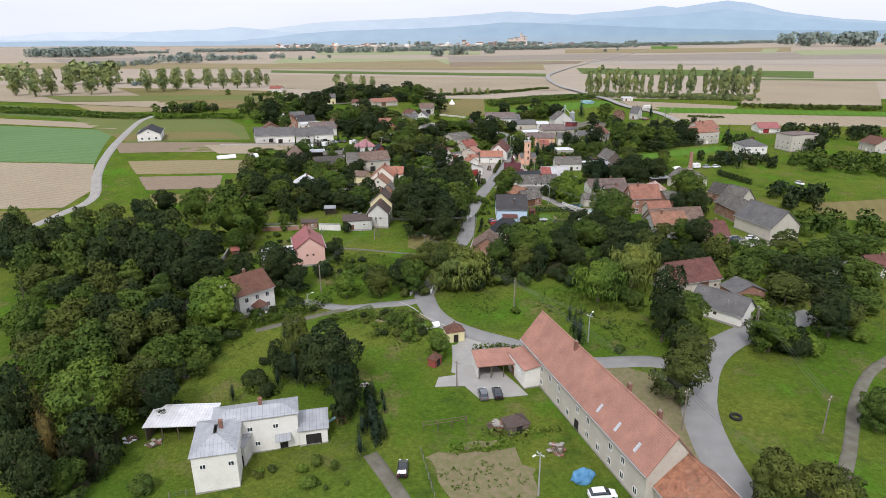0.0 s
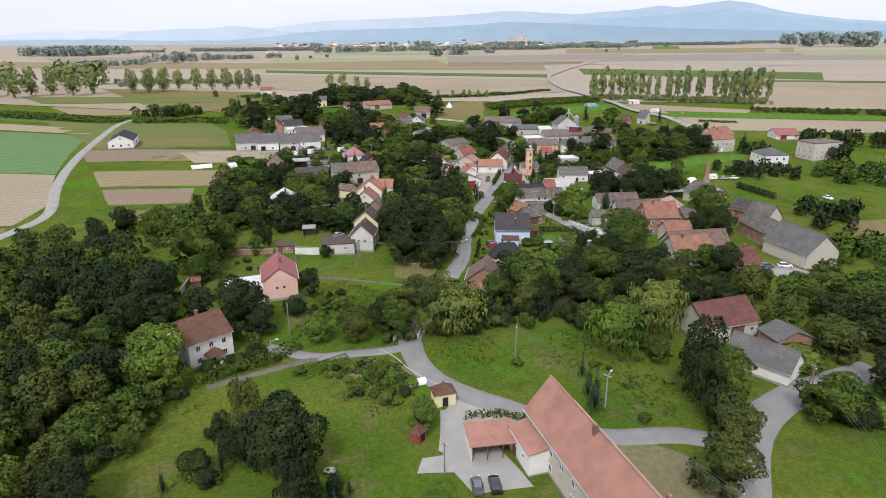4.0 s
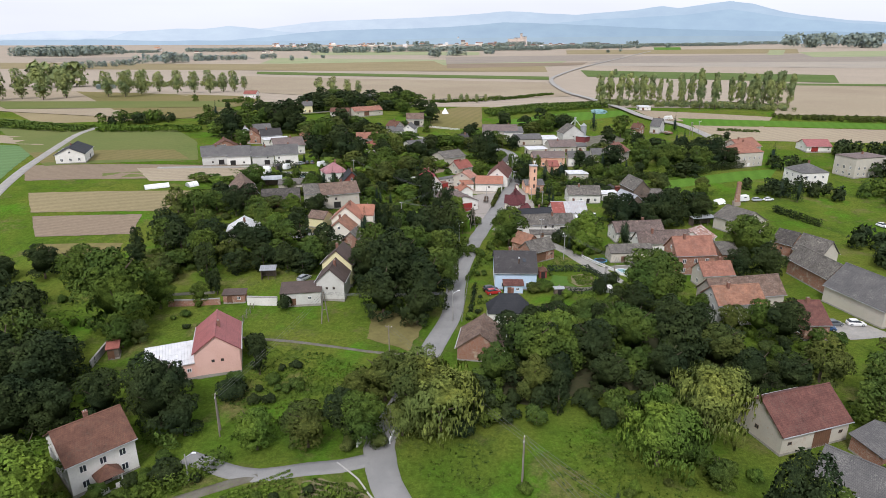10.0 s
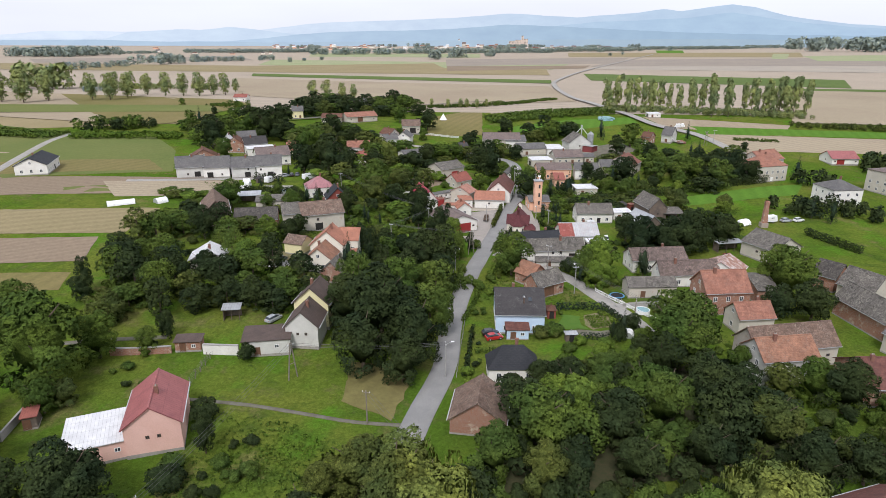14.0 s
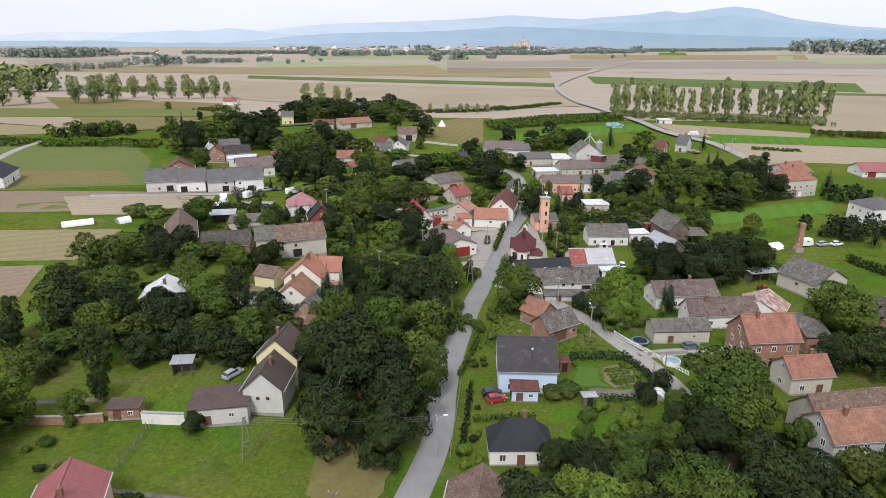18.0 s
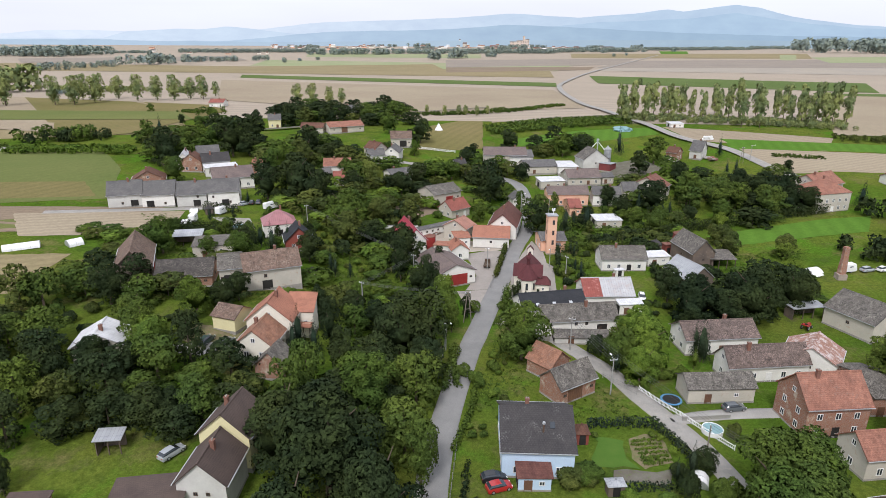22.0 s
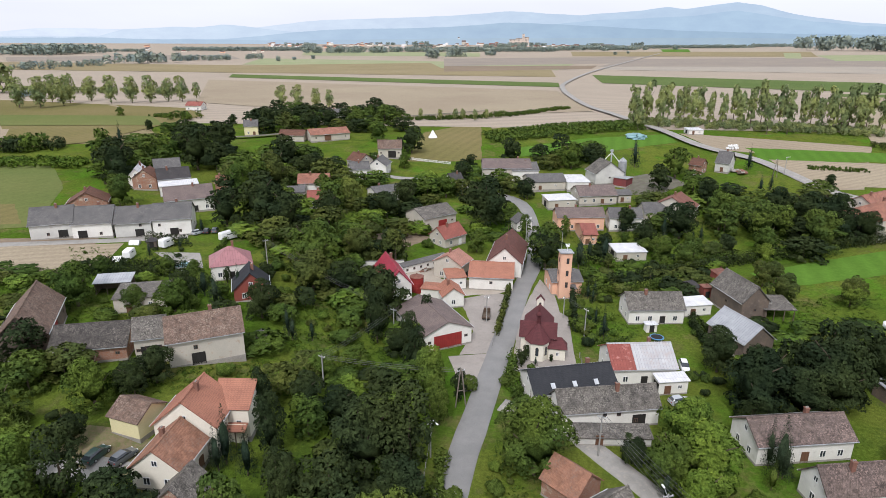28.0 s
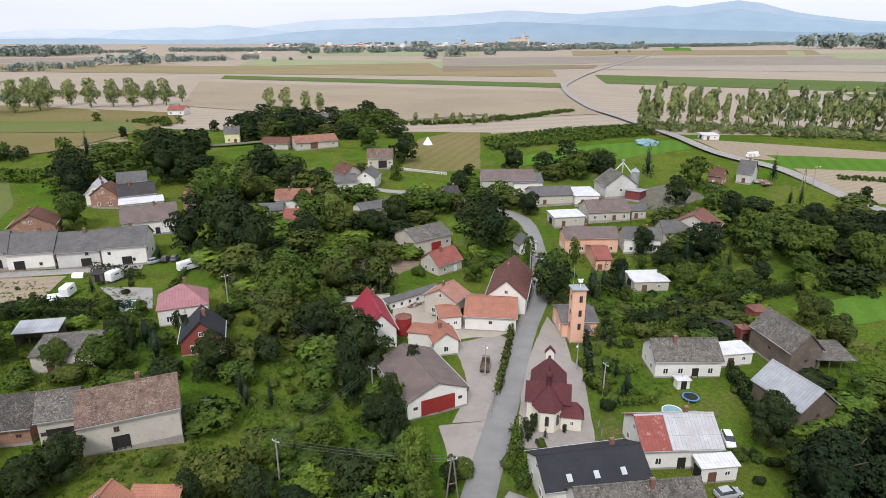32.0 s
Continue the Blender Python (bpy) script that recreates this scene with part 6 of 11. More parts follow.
def car(x, y, rot, paint, kind):
    label = {"hatch": "parked %s hatchback car", "estate": "parked %s estate car", "truck": "small parked %s flatbed truck", "camper": "parked %s camper van by trees", "caravan": "parked %s caravan trailer on grass", "tractor": "small %s farm tractor under shelter"}[kind] % paint
    th = thing({"truck": "flatbed_truck", "camper": "camper_van", "caravan": "caravan", "tractor": "tractor"}.get(kind, "car"), x, y, land(x, y) + 0.12, rot, label, {"caravan": "caravan", "tractor": "tractor", "truck": "truck"}.get(kind, "car"), "parked vehicles")
    pm = "paint_" + paint
    if kind in ("hatch", "estate"):
        e = 0.25 if kind == "estate" else 0
        part("body", shell([(-2.05 - e, 0.32, 0.62, 0.72, 0.68), (-1.95 - e, 0.22, 0.95, 0.84, 0.76), (-0.9, 0.2, 0.98, 0.87, 0.80), (0.75, 0.2, 0.95, 0.87, 0.80), (1.75, 0.24, 0.76, 0.84, 0.72), (2.05, 0.32, 0.58, 0.70, 0.62)], 0), pm, th)
        part("cabin_glass", shell([(-1.85 - e, 0.93, 0.99, 0.74, 0.70), (-1.45 - e, 0.93, 1.40, 0.77, 0.58), (0.1, 0.93, 1.46, 0.78, 0.60), (1.0, 0.9, 0.97, 0.74, 0.68)], 0), "pane", th)
        part("roof", shell([(-1.5 - e, 1.38, 1.42, 0.58, 0.54), (-0.6, 1.42, 1.49, 0.61, 0.56), (0.15, 1.42, 1.48, 0.60, 0.55)], 0), pm, th)
        for sy in (-0.58, 0.58):
            part("headlight", boxes((1.9, sy - 0.15, 0.56, 2.03, sy + 0.15, 0.68)), "plastic_white", th)
            part("tail_light", boxes((-2.04 - e, sy - 0.13, 0.62, -1.94 - e, sy + 0.13, 0.8)), "paint_red", th)
        for u in (-1.25, 1.3):
            for s in (-0.8, 0.8):
                wheel(th, u, s)
    elif kind == "truck":
        part("cab", shell([(0.9, 0.4, 1.9, 0.85, 0.75), (1.9, 0.4, 1.85, 0.85, 0.75), (2.5, 0.4, 1.15, 0.82, 0.74)], 0), pm, th)
        part("windscreen", boxes((1.95, -0.66, 1.25, 2.2, 0.66, 1.7)), "pane", th)
        part("load_bed", boxes((-2.6, -0.95, 0.6, 0.8, 0.95, 0.75)), "bark", th)
        for s in (-0.95, 0.9):
            part("side_board", boxes((-2.6, s, 0.75, 0.8, s + 0.05, 1.2)), pm, th)
        part("tail_board", boxes((-2.66, -0.9, 0.75, -2.6, 0.9, 1.2)), pm, th)
        for u in (-1.6, 1.6):
            for s in (-0.8, 0.8):
                wheel(th, u, s, 0.38)
    elif kind in ("camper", "caravan"):
        L = 3.0 if kind == "camper" else 2.0
        part("body", shell([(-L, 0.45, 2.3, 1.0, 0.9), (-L + 0.2, 0.4, 2.55, 1.05, 0.95), (L * 0.75, 0.4, 2.6, 1.05, 0.95), (L * 0.92, 0.45, 1.7, 1.03, 0.92), (L, 0.5, 1.2, 0.98, 0.9)], 0), pm, th)
        for s in (-1.06, 1.03):
            part("side_window", boxes((-L * 0.4, s, 1.45, L * 0.2, s + 0.03, 2.0)), "pane", th)
        part("windscreen", boxes((L * 0.86, -0.7, 1.3, L * 0.96, 0.7, 1.6)), "pane", th)
        for u in ((-L * 0.6, L * 0.65) if kind == "camper" else (0,)):
            for s in (-0.95, 0.95):
                wheel(th, u, s)
        if kind == "caravan":
            part("drawbar", boxes((L, -0.06, 0.4, L + 1.0, 0.06, 0.5)), "steel", th)
    else:
        part("hood", shell([(0.2, 0.7, 1.35, 0.35, 0.3), (1.6, 0.7, 1.25, 0.33, 0.28)], 0), pm, th)
        part("seat", boxes((-0.7, -0.3, 0.9, -0.2, 0.3, 1.5)), "rubber", th)
        part("mudguard", boxes((-1.3, -0.95, 1.25, 0, 0.95, 1.32)), pm, th)
        for s in (-0.75, 0.75):
            wheel(th, -0.7, s, 0.7)
            wheel(th, 1.3, s * 0.85, 0.4)


def along(pts, step):
    out = []
    for (x0, y0), (x1, y1) in zip(pts, pts[1:]):
        d = math.hypot(x1 - x0, y1 - y0)
        n = max(1, int(d / step))
        out += [(x0 + (x1 - x0) * i / n, y0 + (y1 - y0) * i / n) for i in range(n)]
    return out + [tuple(pts[-1])]


def hedge(pts, h, w, leaf):
    rng = np.random.default_rng(int(abs(pts[0][0]) * 10))
    cs, rs = [], []
    for x, y in along(pts, max(0.6, w * 0.45)):
        z = land(x, y)
        for k in np.arange(0.35, h, max(0.5, w * 0.45)):
            cs.append((x + rng.normal() * 0.12 * w, y + rng.normal() * 0.12 * w, z + k))
            rs.append(w * (0.42 + 0.2 * rng.random()))
    v, f = leaf_cloud(rng, np.array(cs), np.array(rs), 75 if w > 1.5 else 110, 0.3, 0.9)
    tagged(new("hedge", sprays("hedge", v, [leaf], None, f)), "dense leafy garden hedge in a line", "hedge", "garden hedges")


def fence(pts, h, kind):
    words = {"picket": "white concrete picket fence beside the lane", "wire": "wire fence on thin wooden posts", "mesh": "grey wire mesh garden fence"}
    x0, y0 = pts[0]
    th = thing("fence", x0, y0, 0, 0, words[kind], "fence")
    mt = {"picket": "plastic_white", "wire": "pole_wood", "mesh": "pole_concrete"}[kind]
    row = along(pts, 2.2)
    for x, y in row:
        z = land(x, y)
        part("post", boxes((x - x0 - 0.06, y - y0 - 0.06, z - 0.3, x - x0 + 0.06, y - y0 + 0.06, z + h)), mt, th)
    for (ax, ay), (bx, by) in zip(row, row[1:]):
        za, zb = land(ax, ay), land(bx, by)
        for k in ((0.25, 0.8) if kind == "picket" else (0.3, 0.65, 0.97)):
            part("rail", beam(bmesh.new(), (ax - x0, ay - y0, za + h * k), (bx - x0, by - y0, zb + h * k), 0.05 if kind == "picket" else 0.015, 4), mt if kind == "picket" else "wire", th)
        if kind == "picket":
            for i in range(1, 8):
                t = i / 8
                x, y, z = ax + (bx - ax) * t - x0, ay + (by - ay) * t - y0, za + (zb - za) * t
                part("picket", boxes((x - 0.05, y - 0.02, z + 0.1, x + 0.05, y + 0.02, z + h * 0.95)), mt, th)


def garden_wall(pts, h, t, material):
    x0, y0 = pts[0]
    nm = {"plastic_white": "bridge_railing"}.get(material, "garden_wall")
    lab = {"brick_wall": "old red brick garden wall with patched plaster", "white_wall": "crumbling white plastered wall", "concrete": "grey concrete slab wall", "plastic_white": "white railing of the road bridge", "stone": "low grey stone retaining wall"}[material]
    th = thing(nm, x0, y0, 0, 0, lab, "wall")
    row = along(pts, 3.0)
    for (ax, ay), (bx, by) in zip(row, row[1:]):
        a, b = Vector((ax - x0, ay - y0, 0)), Vector((bx - x0, by - y0, 0))
        s = Vector((-(b - a).y, (b - a).x, 0)).normalized() * t / 2
        za, zb = land(ax, ay), land(bx, by)
        for nmp, lo, hi, k, mt in (("panel", -0.5, h - 0.1, 1.0, material), ("coping", h - 0.1, h + 0.05, 1.3, "concrete" if material != "plastic_white" else material)):
            bm = bmesh.new()
            v = [bm.verts.new(p) for p in (a - s * k + Vector((0, 0, za + lo)), b - s * k + Vector((0, 0, zb + lo)), b + s * k + Vector((0, 0, zb + lo)), a + s * k + Vector((0, 0, za + lo)), a - s * k + Vector((0, 0, za + hi)), b - s * k + Vector((0, 0, zb + hi)), b + s * k + Vector((0, 0, zb + hi)), a + s * k + Vector((0, 0, za + hi)))]
            for f in ((3, 2, 1, 0), (4, 5, 6, 7), (0, 1, 5, 4), (1, 2, 6, 5), (2, 3, 7, 6), (3, 0, 4, 7)):
                bm.faces.new([v[i] for i in f])
            bm.normal_update()
            unwrap(bm)
            part(nmp, bm, mt, th)


def scattered(pts, per_m2, seed, cap):
    rng = np.random.default_rng(seed)
    lo, hi = np.min(pts, 0), np.max(pts, 0)
    n = int(min(cap * 2, per_m2 * np.prod(hi - lo)))
    p = lo + rng.random((n, 2)) * (hi - lo)
    return rng, [q for q in p if inside(q[0], q[1], pts)][:cap]


def weeds(pts, h):
    """Tall grass and weeds, too many to count."""
    rng, p = scattered(pts, 0.8, int(abs(pts[0][0] * 3 + pts[0][1])), 2600)
    p = [q for q in p if not blocked(q[0], q[1], 0.3)]
    if not p:
        return
    c = np.array([(x, y, land(x, y) + 0.12 * h) for x, y in p])
    v, f = leaf_cloud(rng, c, h * (0.3 + 0.4 * rng.random(len(c)) ** 2), 170, 0.2, 0.7)
    tagged(new("undergrowth", sprays("undergrowth", v, ["leaf_weed"], None, f)), "rough tall weeds and grass", "weeds", kind="stuff")


def maize(pts, h):
    rng, p = scattered(pts, 0.35, int(abs(pts[0][0])), 9000)
    v0, f0 = [], []
    c = np.array([(x, y, land(x, y) + h * 0.55) for x, y in p])
    v, f = leaf_cloud(rng, c, np.full(len(c), 1.15), 30, 0.75, 1.0)
    tagged(new("maize_crop", sprays("maize_crop", v, ["leaf_weed"], None, f)), "standing green maize crop in a field", "crop", kind="stuff")


def crop_rows(p, q, n, leaf):
    """Vegetable rows in a garden bed."""
    a, b = Vector(p), Vector(q)
    s = Vector((-(b - a).y, (b - a).x)).normalized()
    rng = np.random.default_rng(int(abs(p[0] * 9)))
    cs = []
    for i in range(n):
        for t in np.arange(0, 1, 0.5 / max(1, (b - a).length)):
            w_ = a.lerp(b, float(t)) + s * (i - n / 2) * 1.1
            cs.append((w_.x + rng.normal() * 0.08, w_.y + rng.normal() * 0.08, land(w_.x, w_.y) + 0.15))
    v, f = leaf_cloud(rng, np.array(cs), np.full(len(cs), 0.32), 700, 0.2)
    tagged(new("vegetable_rows", sprays("vegetable_rows", v, [leaf], None, f)), "rows of green garden vegetables", "vegetables", kind="stuff")


def far_wood(x0, y0, x1, y1, h, depth, leaf):
    """A belt of trees far off."""
    rng = np.random.default_rng(int(abs(x0) + abs(y0)))
    d = math.hypot(x1 - x0, y1 - y0)
    n = int(min(900, max(6, d / (h * 0.55) * max(1, depth / (h * 1.6)))))
    t, u = rng.random(n), rng.random(n) - 0.5
    cs = np.array([(x0 + (x1 - x0) * a - (y1 - y0) / d * b * depth, y0 + (y1 - y0) * a + (x1 - x0) / d * b * depth, 0) for a, b in zip(t, u)])
    cs[:, 2] = [land(x, y) for x, y in cs[:, :2]]
    out = []
    for k in (0.3, 0.62):
        q = cs.copy()
        q[:, 2] += h * k * (0.8 + 0.4 * rng.random(n))
        out.append(q)
    c = np.concatenate(out)
    v, f = leaf_cloud(rng, c, h * (0.32 + 0.16 * rng.random(len(c))), 46 * 3.2 / (h * 0.4) ** 2, h * 0.15)
    tagged(new("far_woodland", sprays("far_woodland", v, [leaf], None, f)), "distant belt of trees between fields", "woodland", kind="stuff")


def town_block(x, y, w, h, wall, roof):
    th = thing("town_building", x, y, land(x, y), 0, "distant pale town building on the plain", "building", "distant town")
    part("wall", prism(((-w / 2, w / 2), [(-w * 0.3, -2), (w * 0.3, -2), (w * 0.3, h * 0.7), (0, h), (-w * 0.3, h * 0.7)]), 0), wall, th)
    for s in (-1, 1):
        part("roof_slope", slab([(-w / 2, 0, h + 0.4), (w / 2, 0, h + 0.4), (w / 2, s * w * 0.33, h * 0.68), (-w / 2, s * w * 0.33, h * 0.68)], 0.4), roof, th)


def mill_block(x, y):
    """The large pale block with a lift tower that stands over the far town."""
    th = thing("grain_mill", x, y, land(x, y), -4, "huge pale peach mill building over the distant town", "building", "distant town")
    for x0, x1, h, nm in ((-62, -20, 40, "store_wall"), (-20, 34, 47, "main_wall"), (34, 62, 54, "side_wall"), (20, 34, 74, "lift_tower")):
        y0 = -14 if nm == "lift_tower" else -12
        w_ = part(nm, boxes((x0, y0, -3, x1, 12, h)), "mill_wall", th)
        part("roof_slab", boxes((x0 - 0.8, y0 - 0.8, h + 0.02, x1 + 0.8, 12.8, h + 1.2)), "grey_roof", w_)
        for i in range(int((x1 - x0) / 9)):
            for k in range(int(h / 9)):
                part("window", boxes((x0 + 4 + i * 9, y0 - 0.3, 4 + k * 9, x0 + 7 + i * 9, y0 + 0.2, 8 + k * 9)), "pane", w_)


def church_tower(x, y, h):
    th = thing("church", x, y, land(x, y), 0, "distant white church with a slim tower in the town", "church", "distant town")
    part("nave_wall", boxes((8, -8, -2, 40, 8, h * 0.3)), "white_wall", th)
    for s in (-1, 1):
        part("roof_slope", slab([(6, 0, h * 0.5), (42, 0, h * 0.5), (42, s * 10, h * 0.28), (6, s * 10, h * 0.28)], 0.5), "redold_roof", th)
    part("tower_wall", boxes((-8, -8, -2, 7.9, 8, h * 0.8)), "white_wall", th)
    part("spire", lathe([(9, h * 0.8), (7, h * 0.86), (4, h * 0.9), (0.4, h)], 8), "grey_roof", th)


def porch(x, y, rot):
    """An entrance porch with a small hipped roof on posts, and its steps."""
    th = thing("entrance_porch", x, y, land(x, y), rot, "small entrance porch with hipped brown tile roof", "porch")
    for px in (-1.6, 1.6):
        for py in (-1.1, 1.1):
            part("post", boxes((px - 0.09, py - 0.09, -0.5, px + 0.09, py + 0.09, 2.6)), "white_wall", th)
    part("parapet", boxes((-1.5, -1.16, -0.5, -0.5, -1.04, 1.0)), "white_wall", th)
    part("parapet", boxes((0.5, -1.16, -0.5, 1.5, -1.04, 1.0)), "white_wall", th)
    c = [(-2.0, -1.5, 2.6), (2.0, -1.5, 2.6), (2.0, 1.4, 2.6), (-2.0, 1.4, 2.6)]
    for i in range(4):
        part("roof_slope", slab([c[i], c[(i + 1) % 4], (0, 0.1, 4.3)], 0.1), "brown_roof", th)
    for i in range(3):
        part("step", boxes((-0.6, -1.5 - 0.3 * i, -0.6, 0.6, -1.2 - 0.3 * i, 0.36 - 0.17 * i)), "concrete", th)

# ---- buildings ----
chapel(11.5, 298.7, -6)
house(19.9, 98.0, 111, 45.3, 9.6, 6.2, 12.0, "salmon", "cream", "farm")
house(31.5, 73.5, 108, 9.2, 10.9, 4.0, 8.5, "oldorange", "cream", "barn")
house(-62.9, 144.6, 50, 10.6, 11.7, 5.8, 9.5, "brown", "white", "house")
house(-55.8, 178.2, 111, 13.3, 9.6, 5.4, 9.0, "crimson", "pink", "house")
house(54.2, 160.5, 22, 15.0, 11.4, 3.8, 8.0, "maroon", "cream", "barn")
house(58.2, 143.6, 137, 13.3, 8.5, 3.0, 6.5, "grey", "white", "barn")
house(66.9, 153.9, 106, 6.8, 9.5, 3.0, 5.0, "grey", "brick", "shed")
house(96.6, 212.5, 110, 17.6, 12.5, 4.5, 10.0, "grey", "cream", "barn")
house(92.7, 231.3, 101, 16.6, 7.2, 4.5, 8.5, "greyold", "brick", "barn")
house(99.7, 247.1, 119, 9.7, 8.5, 4.0, 8.5, "greyold", "cream", "barn")
house(96.0, 256.7, 129, 6.8, 8.5, 4.0, 7.5, "darktile", "brick", "barn")
house(60.2, 239.6, 9, 12.0, 9.6, 6.0, 10.5, "salmonold", "brick", "house")
house(73.1, 248.8, 5, 6.0, 13.2, 4.0, 6.0, "greyold", "brick", "shed")
house(63.3, 228.0, 11, 9.3, 7.2, 4.0, 7.0, "salmonold", "cream", "house")
house(65.0, 213.0, 14, 19.8, 8.5, 4.5, 8.5, "brownold", "cream", "barn")
house(60.5, 206.0, 12, 12.4, 8.5, 5.6, 9.0, "orangeold", "greywall", "house")
house(44.7, 247.4, 7, 13.5, 6.3, 3.2, 5.2, "greyold", "cream", "shed")
house(56.7, 256.3, 10, 17.6, 6.7, 3.6, 7.0, "greyred", "white", "house")
house(68.4, 259.6, 57, 9.4, 10.6, 4.0, 6.8, "rusty", "white", "barn")
house(51.2, 268.3, 10, 17.1, 8.5, 3.8, 6.5, "greyred", "white", "house")
house(16.4, 246.1, 37, 9.7, 6.7, 3.5, 6.5, "greyold", "brick", "barn")
house(13.3, 253.9, 136, 6.8, 7.0, 3.0, 6.0, "orangeold", "brick", "shed")
blue = house(8.7, 227.3, 2, 11.9, 14.2, 5.0, 9.0, "darkgrey", "blue", "house")
part("skylight", slab([(2.0, -2.6, 7.66), (2.8, -2.6, 7.66), (2.8, -3.6, 7.10), (2.0, -3.6, 7.10)], 0.1), "pane", blue)
part("vent_pipe", tube(bmesh.new(), 0.9, -4.0, 6.4, 8.2, 0.16, 0.16, 8), "frame_dark", blue)
part("cowl", tube(bmesh.new(), 0.9, -4.0, 8.22, 8.5, 0.3, 0.22, 8), "steel", blue)
house(0.2, 185.4, 85, 10.2, 10.3, 3.0, 6.8, "brownold", "brick", "barn")
dark = house(15.9, 281.4, 15, 16.6, 9.6, 3.8, 6.6, "anthracite", "white", "house")
for u in (-4.6, -0.4, 3.8):
    part("skylight", slab([(u, -2.9, 5.0), (u + 0.8, -2.9, 5.0), (u + 0.8, -3.9, 4.42), (u, -3.9, 4.42)], 0.1), "steel", dark)
house(21.6, 274.6, 11, 18.6, 7.0, 3.6, 6.6, "greyold", "white", "farm")
house(30.9, 291.0, 7, 13.2, 10.3, 3.8, 7.0, "redwhite", "white", "house")
house(-12.1, 305.4, 120, 16.8, 12.5, 4.0, 6.5, "taupe", "white", "workshop")
house(-9.1, 323.2, 107, 7.3, 6.2, 3.3, 5.5, "orange", "white", "house")
house(1.5, 338.4, 178, 12.5, 13.3, 3.8, 6.0, "orange", "white", "barn")
house(-9.6, 341.9, 65, 7.2, 9.5, 5.0, 7.5, "salmon", "cream", "house")
house(6.3, 351.2, 82, 19.2, 10.4, 4.5, 9.0, "maroon", "white", "house")
house(-24.3, 324.4, 112, 15.4, 7.2, 5.0, 9.0, "crimson2", "white", "house")
house(-20.2, 386.8, 41, 14.3, 12.5, 5.0, 7.5, "greyold", "cream", "barn")
house(-13.1, 371.1, 47, 10.0, 8.4, 3.2, 6.5, "red", "cream", "house")
house(7.4, 449.2, 4, 21.5, 14.1, 5.0, 8.0, "taupe", "cream", "house")
house(15.0, 448.0, 9, 12.2, 12.1, 4.5, 7.0, "grey", "white", "house")
house(23.4, 436.2, 12, 16.3, 11.8, 3.5, 6.0, "grey", "cream", "shed")
house(50.0, 444.6, 106, 11.0, 13.6, 4.6, 9.4, "greyold", "greywall", "barn")
house(42.0, 421.1, 11, 15.8, 12.0, 3.5, 6.5, "taupe", "cream", "house")
house(53.3, 421.7, 9, 5.8, 7.8, 3.0, 4.5, "grey", "cream", "shed")
house(32.2, 391.5, 7, 17.3, 8.8, 5.0, 7.5, "taupe", "peach", "house")
house(48.1, 391.6, 1, 11.8, 8.5, 4.8, 7.5, "grey", "white", "house")
house(62.0, 398.6, 8, 13.8, 8.1, 4.0, 7.0, "grey", "cream", "barn")
house(68.2, 400.5, 58, 10.9, 14.2, 5.0, 9.0, "redold", "cream", "house")
house(33.5, 380.0, 4, 5.2, 13.9, 3.5, 5.5, "red", "peach", "shed")
house(12.0, 388.4, 111, 6.0, 6.5, 3.0, 5.5, "grey", "white", "shed")
house(92.1, 454.0, 144, 6.0, 8.5, 4.0, 6.5, "brown", "brick", "house")
house(104.6, 456.8, 146, 6.4, 9.9, 4.0, 8.5, "grey", "greywall", "house")
house(177.0, 412.4, 2, 13.7, 12.5, 3.0, 6.0, "crimson", "white", "barn")
house(110.4, 173.5, 10, 7.8, 8.5, 3.5, 6.0, "maroon", "white", "house")
house(103.4, 172.3, 14, 7.8, 6.5, 3.0, 4.5, "grey", "cream", "shed")
house(212.0, 353.0, 98, 13.1, 12.5, 4.5, 8.0, "brown", "cream", "house")
house(40.4, 318.5, 5, 13.9, 8.8, 3.8, 6.8, "greyold", "white", "house")
house(62.6, 322.8, 104, 13.2, 7.7, 5.0, 9.0, "greyold", "wood", "barn")
house(56.0, 303.9, 112, 11.5, 8.5, 4.0, 7.5, "metal", "wood", "barn")
house(89.5, 279.6, 118, 12.5, 12.5, 4.5, 8.0, "greyold", "cream", "barn")
house(-89.6, 281.6, 116, 18.8, 9.1, 4.5, 9.0, "brownold", "wood", "barn")
house(-74.3, 278.1, 15, 13.8, 10.3, 3.0, 6.0, "darktile", "brick", "barn")
house(-62.8, 277.7, 21, 6.0, 7.2, 5.0, 8.0, "greyold", "cream", "barn")
house(-53.8, 280.5, 27, 14.0, 10.2, 5.2, 8.5, "brownold", "cream", "farm")
house(-44.9, 257.2, 91, 8.6, 10.4, 4.5, 8.9, "orange", "ivory", "house")
annex(-39.9, 260.2, 3, 6.4, 5.2, 5.4, 2.6, "orange", "ivory", "shed")
annex(-38.6, 256.8, 3, 3.4, 1.8, 3.0, 0.5, "orange", "ivory", "carport")
house(-45.1, 248.8, 88, 8.2, 8.3, 3.6, 7.0, "orangeold", "ivory", "house")
house(-54.3, 257.0, 164, 6.4, 6.6, 3.3, 5.2, "brownold", "yellow", "shed")
house(-40.4, 243.0, 86, 6.0, 6.5, 3.0, 6.0, "greyold", "brick", "shed")
house(-75.2, 243.9, 106, 8.1, 9.9, 3.8, 6.5, "whitemetal", "cream", "house")
house(-127.4, 342.5, 25, 11.5, 12.5, 4.4, 8.3, "grey", "greywall", "farm")
house(-116.9, 346.2, 19, 11.2, 12.5, 4.4, 8.3, "grey", "white", "farm")
house(-106.4, 349.4, 19, 10.6, 12.2, 4.4, 8.2, "grey", "greywall", "farm")
house(-96.4, 353.2, 19, 11.4, 12.5, 5.2, 8.9, "grey", "white", "farm")
